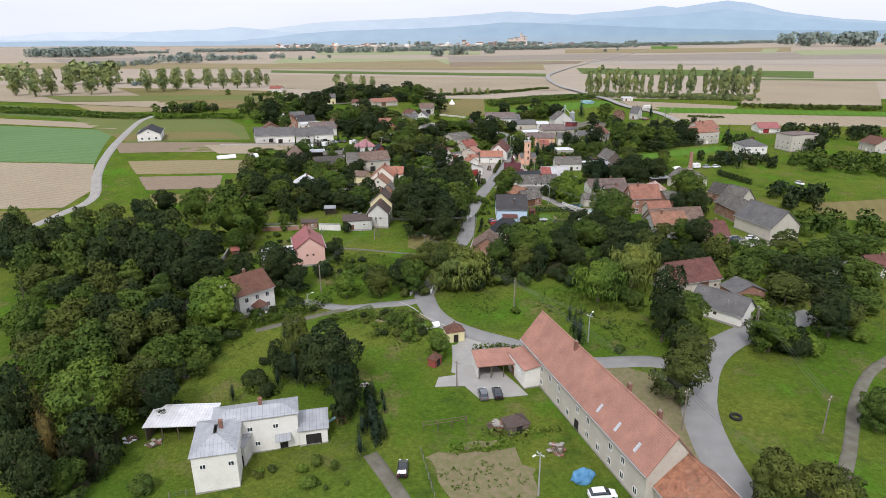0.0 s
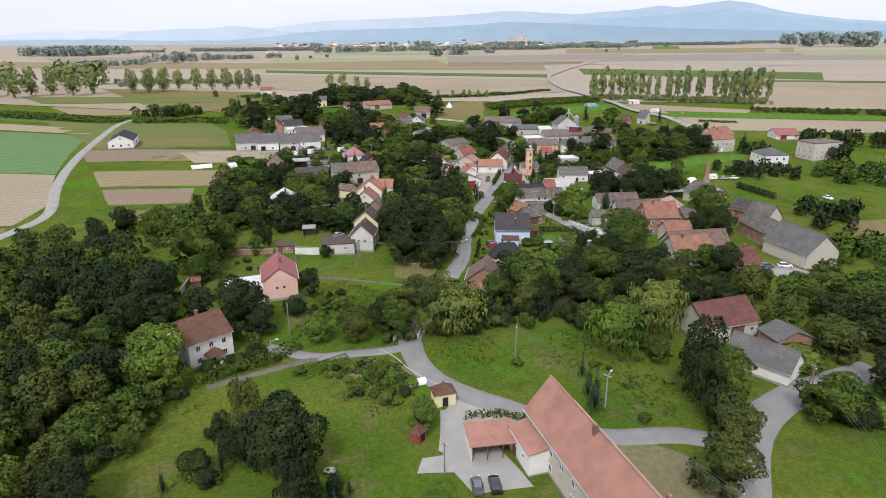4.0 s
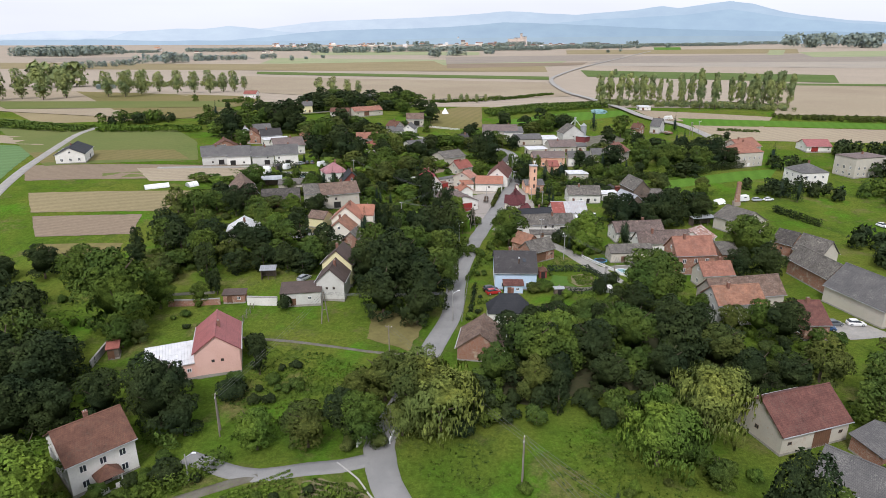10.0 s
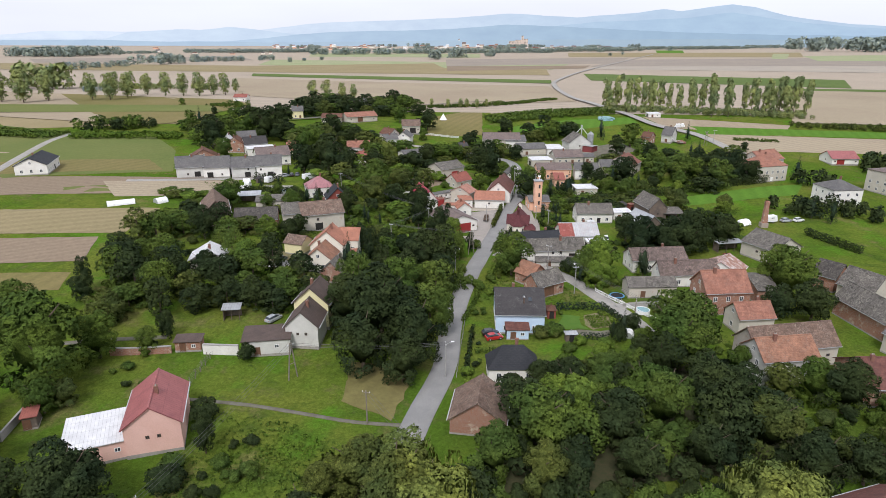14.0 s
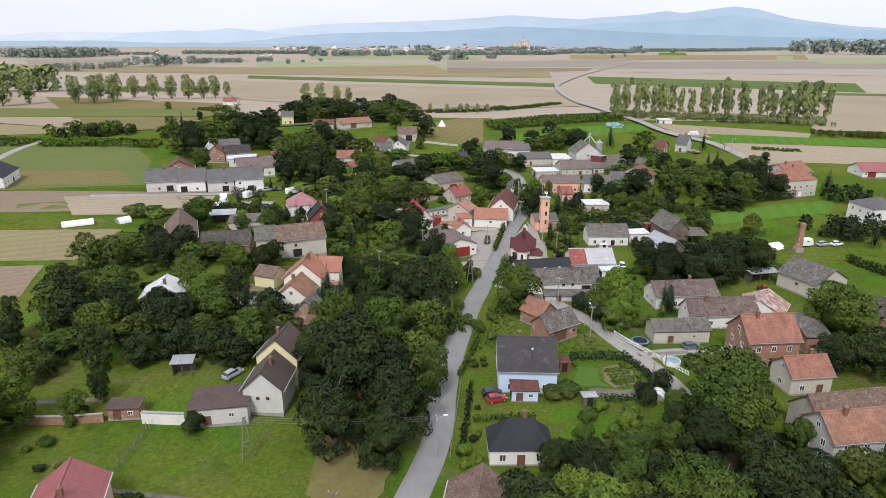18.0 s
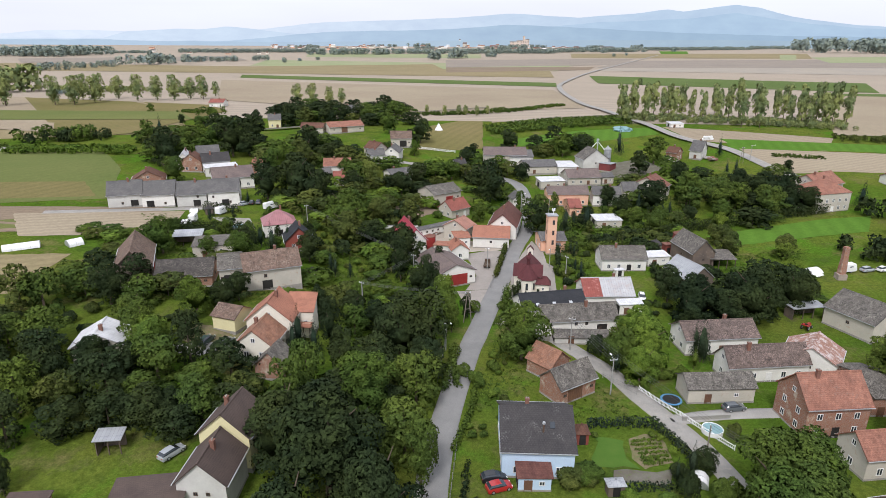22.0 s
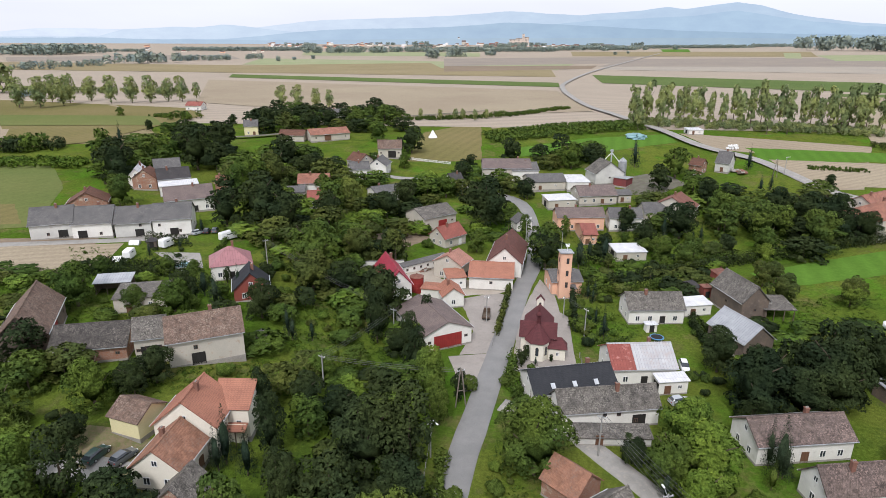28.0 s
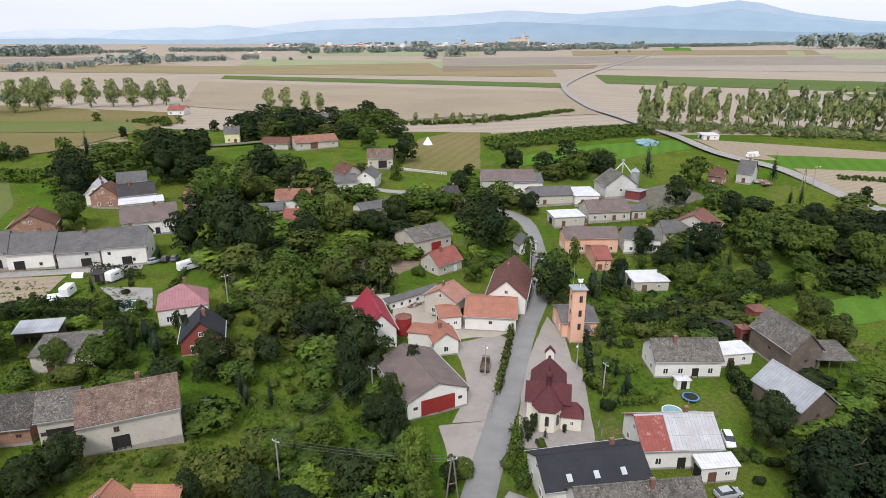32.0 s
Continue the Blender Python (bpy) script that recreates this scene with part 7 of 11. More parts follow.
house(-131.7, 365.7, 115, 10.2, 12.4, 4.0, 7.5, "brown", "brick", "house")
house(-120.6, 400.7, 33, 12.0, 8.2, 4.5, 8.0, "darkgrey", "white", "house")
house(-131.0, 416.4, 29, 10.3, 9.8, 4.5, 7.5, "grey", "cream", "barn")
house(-103.8, 378.0, 29, 16.1, 13.5, 4.5, 8.0, "taupe", "white", "house")
house(-129.3, 398.1, 98, 7.6, 9.6, 4.5, 8.0, "brown", "brick", "house")
house(-135.4, 402.5, 111, 14.0, 6.4, 4.0, 7.5, "whitemetal", "white", "house")
annex(-65.1, 320.2, 25, 10.4, 9.6, 3.8, 3.6, "pinkred", "white", "hip")
house(-55.2, 307.8, 112, 8.3, 8.5, 3.0, 7.0, "anthracite", "redwood", "house")
house(-130.4, 508.7, 18, 7.9, 8.5, 5.0, 8.0, "grey", "yellow", "house")
house(-86.0, 500.4, 32, 21.5, 12.5, 3.5, 6.0, "salmonold", "cream", "barn")
house(-103.0, 495.9, 180, 13.8, 8.5, 3.0, 5.5, "brown", "cream", "barn")
house(-47.2, 466.5, 9, 11.5, 8.5, 4.5, 8.0, "brownold", "cream", "barn")
house(-56.6, 442.2, 143, 8.9, 8.5, 4.0, 7.0, "brown", "cream", "house")
house(-47.3, 438.9, 87, 11.0, 8.5, 4.0, 7.0, "grey", "white", "house")
house(-54.4, 429.5, 18, 8.5, 7.8, 4.0, 6.5, "grey", "white", "house")
house(-67.1, 405.8, 11, 12.1, 9.6, 4.2, 7.0, "salmonold", "white", "house")
house(-73.4, 396.8, 12, 10.8, 9.6, 3.0, 4.5, "grey", "cream", "shed")
house(-61.6, 387.6, 13, 6.0, 8.9, 3.0, 5.5, "red", "white", "house")
house(-39.7, 407.9, 34, 12.7, 8.5, 3.4, 5.0, "grey", "white", "house")
house(-101.1, 402.0, 11, 6.0, 8.5, 4.0, 6.0, "salmonold", "brick", "house")
house(-14.6, 434.0, 25, 6.0, 8.5, 3.5, 6.0, "darkgrey", "white", "house")
house(-98.1, 570.9, 16, 14.0, 11.0, 4.0, 7.0, "grey", "white", "house")
house(-212.1, 616.0, 4, 11.6, 11.5, 3.5, 6.0, "red", "white", "house")
house(-189.1, 333.1, 113, 21.0, 12.5, 4.0, 7.0, "anthracite", "white", "house")
house(-39.1, 211.9, 92, 8.7, 7.9, 5.0, 8.7, "umber", "greywall", "house")
house(-39.1, 220.5, 87, 7.9, 8.9, 6.0, 10.0, "umber", "yellow", "house")
house(20.8, 335.1, 8, 8.7, 9.9, 4.0, 5.5, "grey", "peach", "fire")
house(129.5, 389.2, 34, 16.8, 12.5, 7.0, 10.8, "salmonold", "cream", "house")
house(75.2, 201.2, 4, 6.1, 12.5, 4.0, 7.5, "maroon", "brick", "house")
annex(1.9, 114.5, 13, 8.6, 6.4, 3.1, 0.5, "salmon", "white", "carport")
annex(8.1, 112.2, -69, 8.8, 4.3, 4.4, 0.6, "salmon", "white", "shed")
annex(-43.0, 80.8, 17, 7.3, 10.0, 6.9, 1.5, "metal", "white", "hip")
annex(-39.2, 88.1, 18, 14.3, 5.5, 6.9, 0.9, "metal", "white", "hip")
annex(-54.8, 92.1, 7, 12.0, 6.6, 3.0, 0.4, "whitemetal", "wood", "carport")
annex(-30.1, 90.5, 16, 5.4, 5.6, 3.2, 0.6, "metal", "white", "shed")
annex(-41.0, 84.7, 0, 3.7, 5.6, 4.0, 0.5, "metal", "greywall", "shed")
annex(-63.2, 173.6, 27, 11.7, 10.0, 3.6, 0.4, "whitemetal", "pink", "shed")
annex(6.5, 201.8, 5, 10.7, 6.5, 3.0, 4.0, "anthracite", "white", "hip")
annex(8.2, 219.0, 4, 5.6, 3.4, 2.6, 0.6, "maroon", "blue", "shed")
annex(36.1, 284.6, 11, 6.4, 3.0, 3.0, 0.4, "whitemetal", "white", "shed")
annex(-13.6, 325.7, 173, 6.2, 6.4, 3.0, 0.6, "orange", "white", "shed")
annex(-8.6, 334.6, 15, 5.6, 6.2, 3.6, 0.6, "orange", "white", "shed")
annex(-18.2, 345.3, 42, 16.6, 3.0, 2.7, 0.3, "grey", "white", "stable")
annex(36.5, 437.3, 9, 10.0, 13.0, 3.5, 0.5, "whitemetal", "white", "shed")
annex(27.6, 414.3, 14, 11.5, 8.6, 3.5, 0.4, "whitemetal", "cream", "shed")
annex(43.7, 362.4, 8, 10.0, 8.1, 3.0, 0.3, "whitemetal", "cream", "shed")
annex(125.2, 377.0, 20, 16.4, 13.0, 7.0, 4.2, "salmonold", "cream", "hip")
annex(139.0, 339.4, 10, 12.7, 13.0, 6.2, 3.0, "grey", "white", "hip")
annex(170.9, 357.1, 20, 18.3, 11.9, 9.0, 0.5, "taupe", "cream", "hip")
annex(51.6, 321.7, 14, 7.5, 4.9, 3.0, 0.4, "whitemetal", "white", "shed")
annex(70.0, 320.6, 2, 7.8, 7.7, 3.0, 0.7, "greyold", "wood", "carport")
annex(78.8, 285.5, 14, 9.1, 3.7, 3.0, 0.3, "metal", "wood", "carport")
annex(-76.8, 299.3, 16, 11.0, 8.2, 3.5, 0.6, "greyold", "cream", "shed")
annex(-87.5, 306.0, 15, 8.4, 4.6, 3.0, 0.8, "metal", "wood", "carport")
annex(-115.5, 394.3, 30, 13.8, 7.8, 4.0, 0.4, "whitemetal", "white", "shed")
annex(-69.9, 426.4, 15, 7.9, 4.4, 3.0, 0.3, "pinkred", "cream", "shed")
annex(-46.3, 207.1, 13, 10.4, 6.9, 3.6, 0.5, "umber", "greywall", "shed")
annex(-63.2, 205.3, 9, 6.0, 3.2, 2.4, 0.5, "umber", "brick", "shed")
annex(-59.0, 218.7, 11, 4.4, 3.0, 2.7, 0.5, "metal", "wood", "carport")
annex(113.5, 532.8, 3, 8.6, 8.6, 2.6, 0.3, "whitemetal", "white", "shed")
annex(57.1, 439.6, 148, 6.2, 8.1, 3.2, 0.5, "metal", "maroonwall", "shed")
annex(-79.7, 178.4, 25, 2.8, 3.8, 2.6, 0.5, "red", "wood", "shed")

# ---- trees ----
DARK = [("broad", "leaf_dark", 5), ("broad", "leaf_mid", 3), ("tall", "leaf_dark", 2), ("broad", "leaf_olive", 1)]
MIX = [("broad", "leaf_mid", 3), ("broad", "leaf_dark", 4), ("tall", "leaf_mid", 2), ("broad", "leaf_olive", 1.5), ("bush", "leaf_light", 1)]
LOOSE = [("broad", "leaf_olive", 4), ("broad", "leaf_mid", 4), ("tall", "leaf_olive", 2), ("broad", "leaf_dark", 1.5), ("conifer", "leaf_spruce", 0.5)]
OPEN = [("broad", "leaf_mid", 4), ("broad", "leaf_dark", 2), ("tall", "leaf_mid", 2), ("broad", "leaf_olive", 2), ("broad", "leaf_light", 1), ("bush", "leaf_light", 1)]
GARDEN = [("bush", "leaf_mid", 4), ("bush", "leaf_dark", 2), ("bush", "leaf_light", 2), ("bush", "leaf_olive", 2), ("conifer", "leaf_spruce", 1)]
SCRUB = [("bush", "leaf_mid", 5), ("bush", "leaf_dark", 2), ("tall", "leaf_mid", 2), ("bush", "leaf_olive", 2), ("bush", "leaf_light", 3), ("broad", "leaf_mid", 1)]
UNDER = [("bush", "leaf_dark", 3), ("bush", "leaf_mid", 4), ("tall", "leaf_dark", 1.5), ("bush", "leaf_olive", 1)]
tree("broad", "leaf_light", -69.4, 87.6, 16.6, 7.2)
tree("broad", "leaf_dark", -61.1, 95.2, 10.9, 4.7)
tree("tall", "leaf_dark", -78.8, 83.2, 16.9, 5.0)
tree("conifer", "leaf_rust", -69.2, 77.3, 19.0, 4.1)
tree("broad", "leaf_mid", -64.6, 73.5, 8.1, 3.5)
tree("tall", "leaf_dark", -73.1, 73.7, 14.2, 4.2)
tree("tall", "leaf_dark", -66.5, 69.8, 14.9, 4.4)
tree("broad", "leaf_dark", -30.5, 106.3, 15.9, 6.9)
tree("tall", "leaf_olive", -39.2, 112.1, 14.1, 4.2)
tree("tall", "leaf_dark", -25.9, 93.7, 12.8, 3.8)
tree("conifer", "leaf_spruce", -18.7, 89.3, 6.1, 1.3)
tree("conifer", "leaf_spruce", -20.6, 85.1, 6.4, 1.4)
tree("conifer", "leaf_spruce", -20.3, 92.5, 6.3, 1.4)
tree("bush", "leaf_mid", -27.5, 82.7, 1.8, 1.3)
tree("conifer", "leaf_spruce", -49.3, 101.1, 5.5, 1.2)
tree("bush", "leaf_dark", -47.0, 106.8, 4.0, 3.0)
tree("tall", "leaf_dark", -43.4, 111.0, 8.4, 2.5)
tree("broad", "leaf_olive", 37.0, 105.8, 12.4, 5.4)
tree("tall", "leaf_dark", 40.2, 129.3, 18.3, 5.4)
tree("broad", "leaf_mid", 47.9, 133.6, 10.8, 4.7)
tree("conifer", "leaf_spruce", 21.0, 126.0, 10.2, 2.2)
tree("broad", "leaf_light", -10.4, 119.9, 6.9, 3.0)
tree("broad", "leaf_olive", 42.7, 75.5, 11.2, 4.9)
tree("broad", "leaf_olive", 48.4, 74.6, 11.4, 4.9)
tree("broad", "leaf_mid", 62.4, 126.0, 11.6, 5.1)
tree("bush", "leaf_dark", 67.7, 126.6, 6.2, 4.6)
tree("broad", "leaf_dark", 78.8, 133.9, 12.7, 5.5)
tree("bush", "leaf_light", 85.5, 132.7, 3.6, 2.7)
tree("bush", "leaf_light", 71.2, 126.9, 4.7, 3.5)
tree("broad", "leaf_dark", 42.9, 123.7, 9.2, 4.0)
tree("bush", "leaf_mid", -53.6, 75.3, 3.1, 2.3)
tree("bush", "leaf_light", -27.5, 77.8, 2.0, 1.5)
tree("tall", "leaf_dark", -24.5, 96.2, 10.2, 3.0)
tree("conifer", "leaf_spruce", -21.3, 90.4, 6.6, 1.4)
tree("broad", "leaf_dark", -41.4, 110.3, 6.8, 3.0)
tree("bush", "leaf_dark", -43.5, 103.4, 2.9, 2.2)
tree("broad", "leaf_mid", 69.3, 98.0, 8.6, 3.7)
tree("broad", "leaf_mid", -60.6, 110.8, 6.0, 2.6)
tree("broad", "leaf_light", -37.4, 149.8, 8.6, 3.7)
tree("broad", "leaf_olive", -28.7, 150.5, 9.6, 4.2)
tree("broad", "leaf_mid", -19.5, 152.0, 10.6, 4.6)
tree("broad", "leaf_olive", 43.1, 118.1, 10.8, 4.7)
tree("bush", "leaf_dark", 63.5, 129.6, 5.8, 4.3)
tree("bush", "leaf_dark", 65.3, 125.9, 4.8, 3.5)
tree("broad", "leaf_olive", -91.0, 138.1, 10.8, 4.7)
tree("broad", "leaf_mid", -86.2, 144.0, 9.6, 4.2)
tree("broad", "leaf_light", -68.3, 135.8, 12.6, 5.5)
tree("bush", "leaf_mid", -15.5, 132.0, 1.8, 1.3)
tree("bush", "leaf_mid", -22.8, 136.9, 2.0, 1.5)
tree("conifer", "leaf_spruce", 20.4, 130.9, 7.8, 1.7)
tree("broad", "leaf_mid", 37.3, 144.4, 6.1, 2.6)
tree("bush", "leaf_mid", 29.8, 123.9, 2.0, 1.5)
tree("broad", "leaf_dark", -92.0, 162.7, 16.0, 6.9)
tree("broad", "leaf_dark", -82.0, 160.3, 16.7, 7.2)
tree("broad", "leaf_dark", -80.2, 149.3, 13.7, 6.0)
tree("broad", "leaf_dark", -75.2, 152.7, 11.5, 5.0)
tree("broad", "leaf_dark", -57.3, 155.5, 14.8, 6.4)
tree("broad", "leaf_dark", -51.9, 153.4, 9.0, 3.9)
tree("conifer", "leaf_spruce", -70.0, 159.7, 11.6, 2.5)
tree("tall", "leaf_dark", -45.3, 173.1, 9.0, 2.7)
tree("broad", "leaf_mid", -84.0, 189.2, 21.6, 9.4)
tree("broad", "leaf_mid", -104.7, 207.8, 14.6, 6.3)
tree("broad", "leaf_mid", -80.7, 200.4, 11.8, 5.1)
tree("bush", "leaf_dark", -116.5, 201.1, 6.3, 4.7)
tree("broad", "leaf_dark", -121.1, 214.7, 11.3, 4.9)
tree("broad", "leaf_dark", -130.7, 213.3, 7.6, 3.3)
tree("tall", "leaf_dark", -100.7, 227.8, 9.6, 2.8)
tree("conifer", "leaf_spruce", -120.3, 195.3, 11.4, 2.5)
tree("tall", "leaf_dark", -69.3, 208.4, 7.2, 2.1)
tree("bush", "leaf_dark", -49.3, 208.4, 2.5, 1.9)
tree("broad", "leaf_light", -64.4, 130.0, 16.0, 7.2)
tree("bush", "leaf_dark", -48.9, 141.7, 4.1, 3.0)
tree("bush", "leaf_dark", -48.2, 165.2, 4.3, 3.2)
tree("broad", "leaf_dark", -23.0, 154.7, 9.8, 4.3)
tree("broad", "leaf_olive", -10.8, 157.1, 15.0, 6.5)
tree("broad", "leaf_olive", -17.8, 164.7, 11.5, 5.0)
tree("willow", "leaf_willow", -6.8, 156.0, 13.5, 8.0)
tree("willow", "leaf_light", 29.0, 149.4, 12.5, 6.6)
tree("willow", "leaf_willow", 38.6, 156.5, 15.5, 6.4)
tree("bush", "leaf_mid", 33.6, 150.5, 5.8, 4.3)
tree("bush", "leaf_mid", 38.5, 147.5, 2.9, 2.1)
tree("bush", "leaf_mid", 7.3, 141.9, 1.8, 1.4)
tree("broad", "leaf_mid", 45.1, 135.4, 10.9, 4.7)
tree("bush", "leaf_mid", -41.7, 170.2, 2.4, 1.8)
tree("broad", "leaf_mid", -79.8, 181.7, 8.1, 3.5)
tree("broad", "leaf_olive", -77.1, 184.1, 6.1, 2.7)
tree("bush", "leaf_mid", -97.3, 190.9, 1.8, 1.3)
tree("bush", "leaf_olive", -21.7, 150.1, 2.3, 1.7)
tree("bush", "leaf_olive", -16.8, 151.0, 2.6, 1.9)
tree("conifer", "leaf_spruce", 20.3, 137.7, 6.1, 1.3)
tree("bush", "leaf_mid", -38.1, 136.4, 1.9, 1.4)
tree("bush", "leaf_mid", -33.1, 138.1, 1.4, 1.0)
tree("bush", "leaf_olive", -9.0, 154.3, 3.4, 2.6)
tree("bush", "leaf_dark", -2.8, 154.7, 3.4, 2.6)
tree("willow", "leaf_willow", -13.1, 154.3, 6.7, 3.2)
tree("broad", "leaf_dark", -22.6, 214.2, 20.0, 8.7)
tree("broad", "leaf_dark", -31.0, 218.8, 15.2, 6.6)
tree("broad", "leaf_dark", -13.9, 206.3, 14.9, 6.5)
tree("tall", "leaf_mid", -9.1, 217.5, 12.8, 3.8)
tree("broad", "leaf_dark", -24.1, 200.6, 14.0, 6.1)
tree("broad", "leaf_dark", -15.3, 197.3, 10.9, 4.7)
tree("broad", "leaf_mid", 8.1, 258.2, 14.0, 6.1)
tree("broad", "leaf_light", 33.6, 256.4, 12.5, 5.5)
tree("broad", "leaf_mid", 42.0, 213.5, 16.2, 7.0)
tree("broad", "leaf_mid", 79.5, 245.6, 16.8, 7.3)
tree("conifer", "leaf_spruce", 45.8, 263.2, 9.1, 2.0)
tree("tall", "leaf_dark", -71.2, 209.3, 5.9, 1.7)
tree("bush", "leaf_mid", -49.6, 207.3, 2.4, 1.8)
tree("broad", "leaf_dark", -99.5, 224.4, 7.3, 3.2)
tree("bush", "leaf_dark", -49.2, 182.3, 4.1, 3.0)
tree("bush", "leaf_mid", -48.9, 167.7, 3.8, 2.8)
tree("broad", "leaf_dark", -60.1, 159.2, 13.9, 6.0)
tree("broad", "leaf_dark", -68.9, 156.8, 10.9, 4.8)
tree("broad", "leaf_mid", 10.4, 176.5, 14.4, 6.2)
tree("broad", "leaf_light", 17.1, 183.7, 12.4, 5.4)
tree("broad", "leaf_dark", 23.4, 179.2, 12.5, 5.5)
tree("broad", "leaf_mid", 2.3, 170.3, 10.2, 4.4)
tree("broad", "leaf_olive", 9.9, 166.9, 9.6, 4.2)
tree("broad", "leaf_mid", 32.2, 185.3, 12.8, 5.6)
tree("broad", "leaf_dark", 42.6, 191.1, 12.0, 5.2)
tree("broad", "leaf_olive", 48.1, 179.8, 11.9, 5.2)
tree("broad", "leaf_dark", 36.0, 174.1, 9.7, 4.2)
tree("willow", "leaf_willow", -10.8, 166.2, 10.3, 4.9)
tree("broad", "leaf_olive", -22.3, 162.4, 7.8, 3.4)
tree("willow", "leaf_willow", 40.5, 161.7, 12.2, 5.8)
tree("broad", "leaf_light", 31.8, 159.0, 9.8, 4.3)
tree("bush", "leaf_olive", 14.8, 221.3, 2.7, 2.0)
tree("bush", "leaf_mid", 17.4, 207.2, 2.3, 1.7)
tree("bush", "leaf_dark", 31.3, 222.8, 2.3, 1.7)
tree("bush", "leaf_mid", -4.1, 250.6, 2.7, 2.0)
tree("broad", "leaf_dark", 66.9, 193.0, 11.9, 5.2)
tree("broad", "leaf_dark", 52.2, 171.9, 10.0, 4.4)
tree("broad", "leaf_dark", 59.8, 173.0, 9.4, 4.1)
tree("broad", "leaf_dark", 15.1, 170.0, 9.0, 3.9)
tree("broad", "leaf_dark", 24.2, 170.2, 9.6, 4.2)
tree("broad", "leaf_mid", 40.4, 208.1, 14.9, 6.5)
tree("broad", "leaf_dark", 36.4, 202.0, 11.3, 4.9)
tree("broad", "leaf_dark", 16.9, 194.1, 9.4, 4.1)
tree("broad", "leaf_dark", 11.9, 197.6, 6.4, 2.8)
tree("broad", "leaf_mid", 23.9, 200.1, 7.6, 3.3)
tree("broad", "leaf_mid", 29.8, 188.7, 12.2, 5.3)
tree("broad", "leaf_dark", 43.7, 196.7, 10.7, 4.6)
tree("tall", "leaf_light", 28.7, 212.5, 3.1, 0.9)
tree("broad", "leaf_dark", 48.5, 193.5, 9.7, 4.2)
tree("broad", "leaf_light", 13.7, 186.1, 10.4, 4.5)
tree("broad", "leaf_mid", 21.7, 185.1, 9.2, 4.0)
tree("broad", "leaf_mid", 79.7, 250.5, 14.6, 6.3)
tree("broad", "leaf_dark", 73.0, 234.4, 9.9, 4.3)
tree("broad", "leaf_dark", 79.9, 232.5, 12.0, 5.2)
tree("conifer", "leaf_spruce", 30.5, 221.3, 5.0, 1.1)
tree("bush", "leaf_mid", 19.5, 232.1, 1.0, 0.8)
tree("bush", "leaf_mid", 29.5, 232.9, 1.1, 0.8)
tree("bush", "leaf_olive", 13.5, 220.5, 2.6, 1.9)
tree("bush", "leaf_olive", 16.9, 220.1, 2.1, 1.5)
tree("broad", "leaf_dark", 34.1, 210.0, 6.3, 2.7)
tree("broad", "leaf_dark", 35.6, 223.9, 5.2, 2.2)
tree("broad", "leaf_mid", 53.5, 206.4, 7.0, 3.0)
tree("bush", "leaf_mid", -1.7, 230.0, 1.4, 1.0)
tree("bush", "leaf_mid", -0.8, 247.2, 1.9, 1.4)
tree("broad", "leaf_olive", 57.1, 196.8, 8.2, 3.6)
tree("broad", "leaf_mid", 63.3, 196.0, 9.9, 4.3)
tree("broad", "leaf_dark", -74.0, 237.8, 8.7, 3.8)
tree("broad", "leaf_dark", -17.9, 255.6, 14.4, 6.3)
tree("broad", "leaf_mid", -20.3, 234.1, 14.2, 6.2)
tree("broad", "leaf_dark", -10.9, 247.9, 10.5, 4.5)
tree("tall", "leaf_light", -9.8, 274.7, 12.2, 3.6)
tree("tall", "leaf_dark", -32.4, 255.5, 11.6, 3.4)
tree("tall", "leaf_dark", -27.0, 243.1, 11.8, 3.5)
tree("broad", "leaf_mid", 7.3, 263.6, 11.7, 5.1)
tree("broad", "leaf_light", 33.3, 266.1, 11.3, 4.9)
tree("broad", "leaf_light", 31.0, 250.4, 8.7, 3.8)
tree("conifer", "leaf_spruce", 27.3, 254.3, 6.4, 1.4)
tree("conifer", "leaf_spruce", 46.7, 260.2, 8.1, 1.8)
tree("broad", "leaf_dark", 47.7, 292.8, 10.7, 4.7)
tree("broad", "leaf_dark", 51.4, 280.4, 12.8, 5.6)
tree("broad", "leaf_dark", 63.4, 279.8, 16.2, 7.1)
tree("broad", "leaf_dark", 77.0, 288.0, 12.3, 5.3)
tree("broad", "leaf_dark", 57.1, 277.0, 11.6, 5.0)
tree("broad", "leaf_olive", 90.9, 325.4, 8.4, 3.7)
tree("broad", "leaf_olive", 78.4, 339.7, 7.0, 3.0)
tree("broad", "leaf_dark", -85.7, 263.6, 11.6, 5.1)
tree("broad", "leaf_mid", -74.3, 252.9, 8.9, 3.9)
tree("broad", "leaf_mid", -63.9, 260.5, 10.0, 4.3)
tree("broad", "leaf_light", -65.2, 241.9, 9.0, 3.9)
tree("broad", "leaf_dark", -62.1, 251.6, 6.3, 2.7)
tree("broad", "leaf_mid", -90.8, 296.9, 11.7, 5.1)
tree("broad", "leaf_dark", -70.6, 304.7, 7.2, 3.1)
tree("conifer", "leaf_spruce", -39.1, 250.7, 8.7, 1.9)
tree("broad", "leaf_dark", 79.5, 290.2, 10.4, 4.5)
tree("bush", "leaf_mid", 49.3, 285.8, 3.7, 2.8)
tree("bush", "leaf_dark", 25.0, 267.3, 2.2, 1.7)
tree("bush", "leaf_mid", -0.8, 250.0, 1.4, 1.0)
tree("bush", "leaf_mid", 21.5, 309.8, 3.3, 2.4)
tree("bush", "leaf_dark", 22.8, 302.0, 2.4, 1.7)
tree("bush", "leaf_mid", 20.9, 317.0, 2.1, 1.6)
tree("bush", "leaf_mid", 49.7, 257.3, 1.6, 1.2)
tree("tall", "leaf_dark", -4.6, 277.6, 6.7, 2.0)
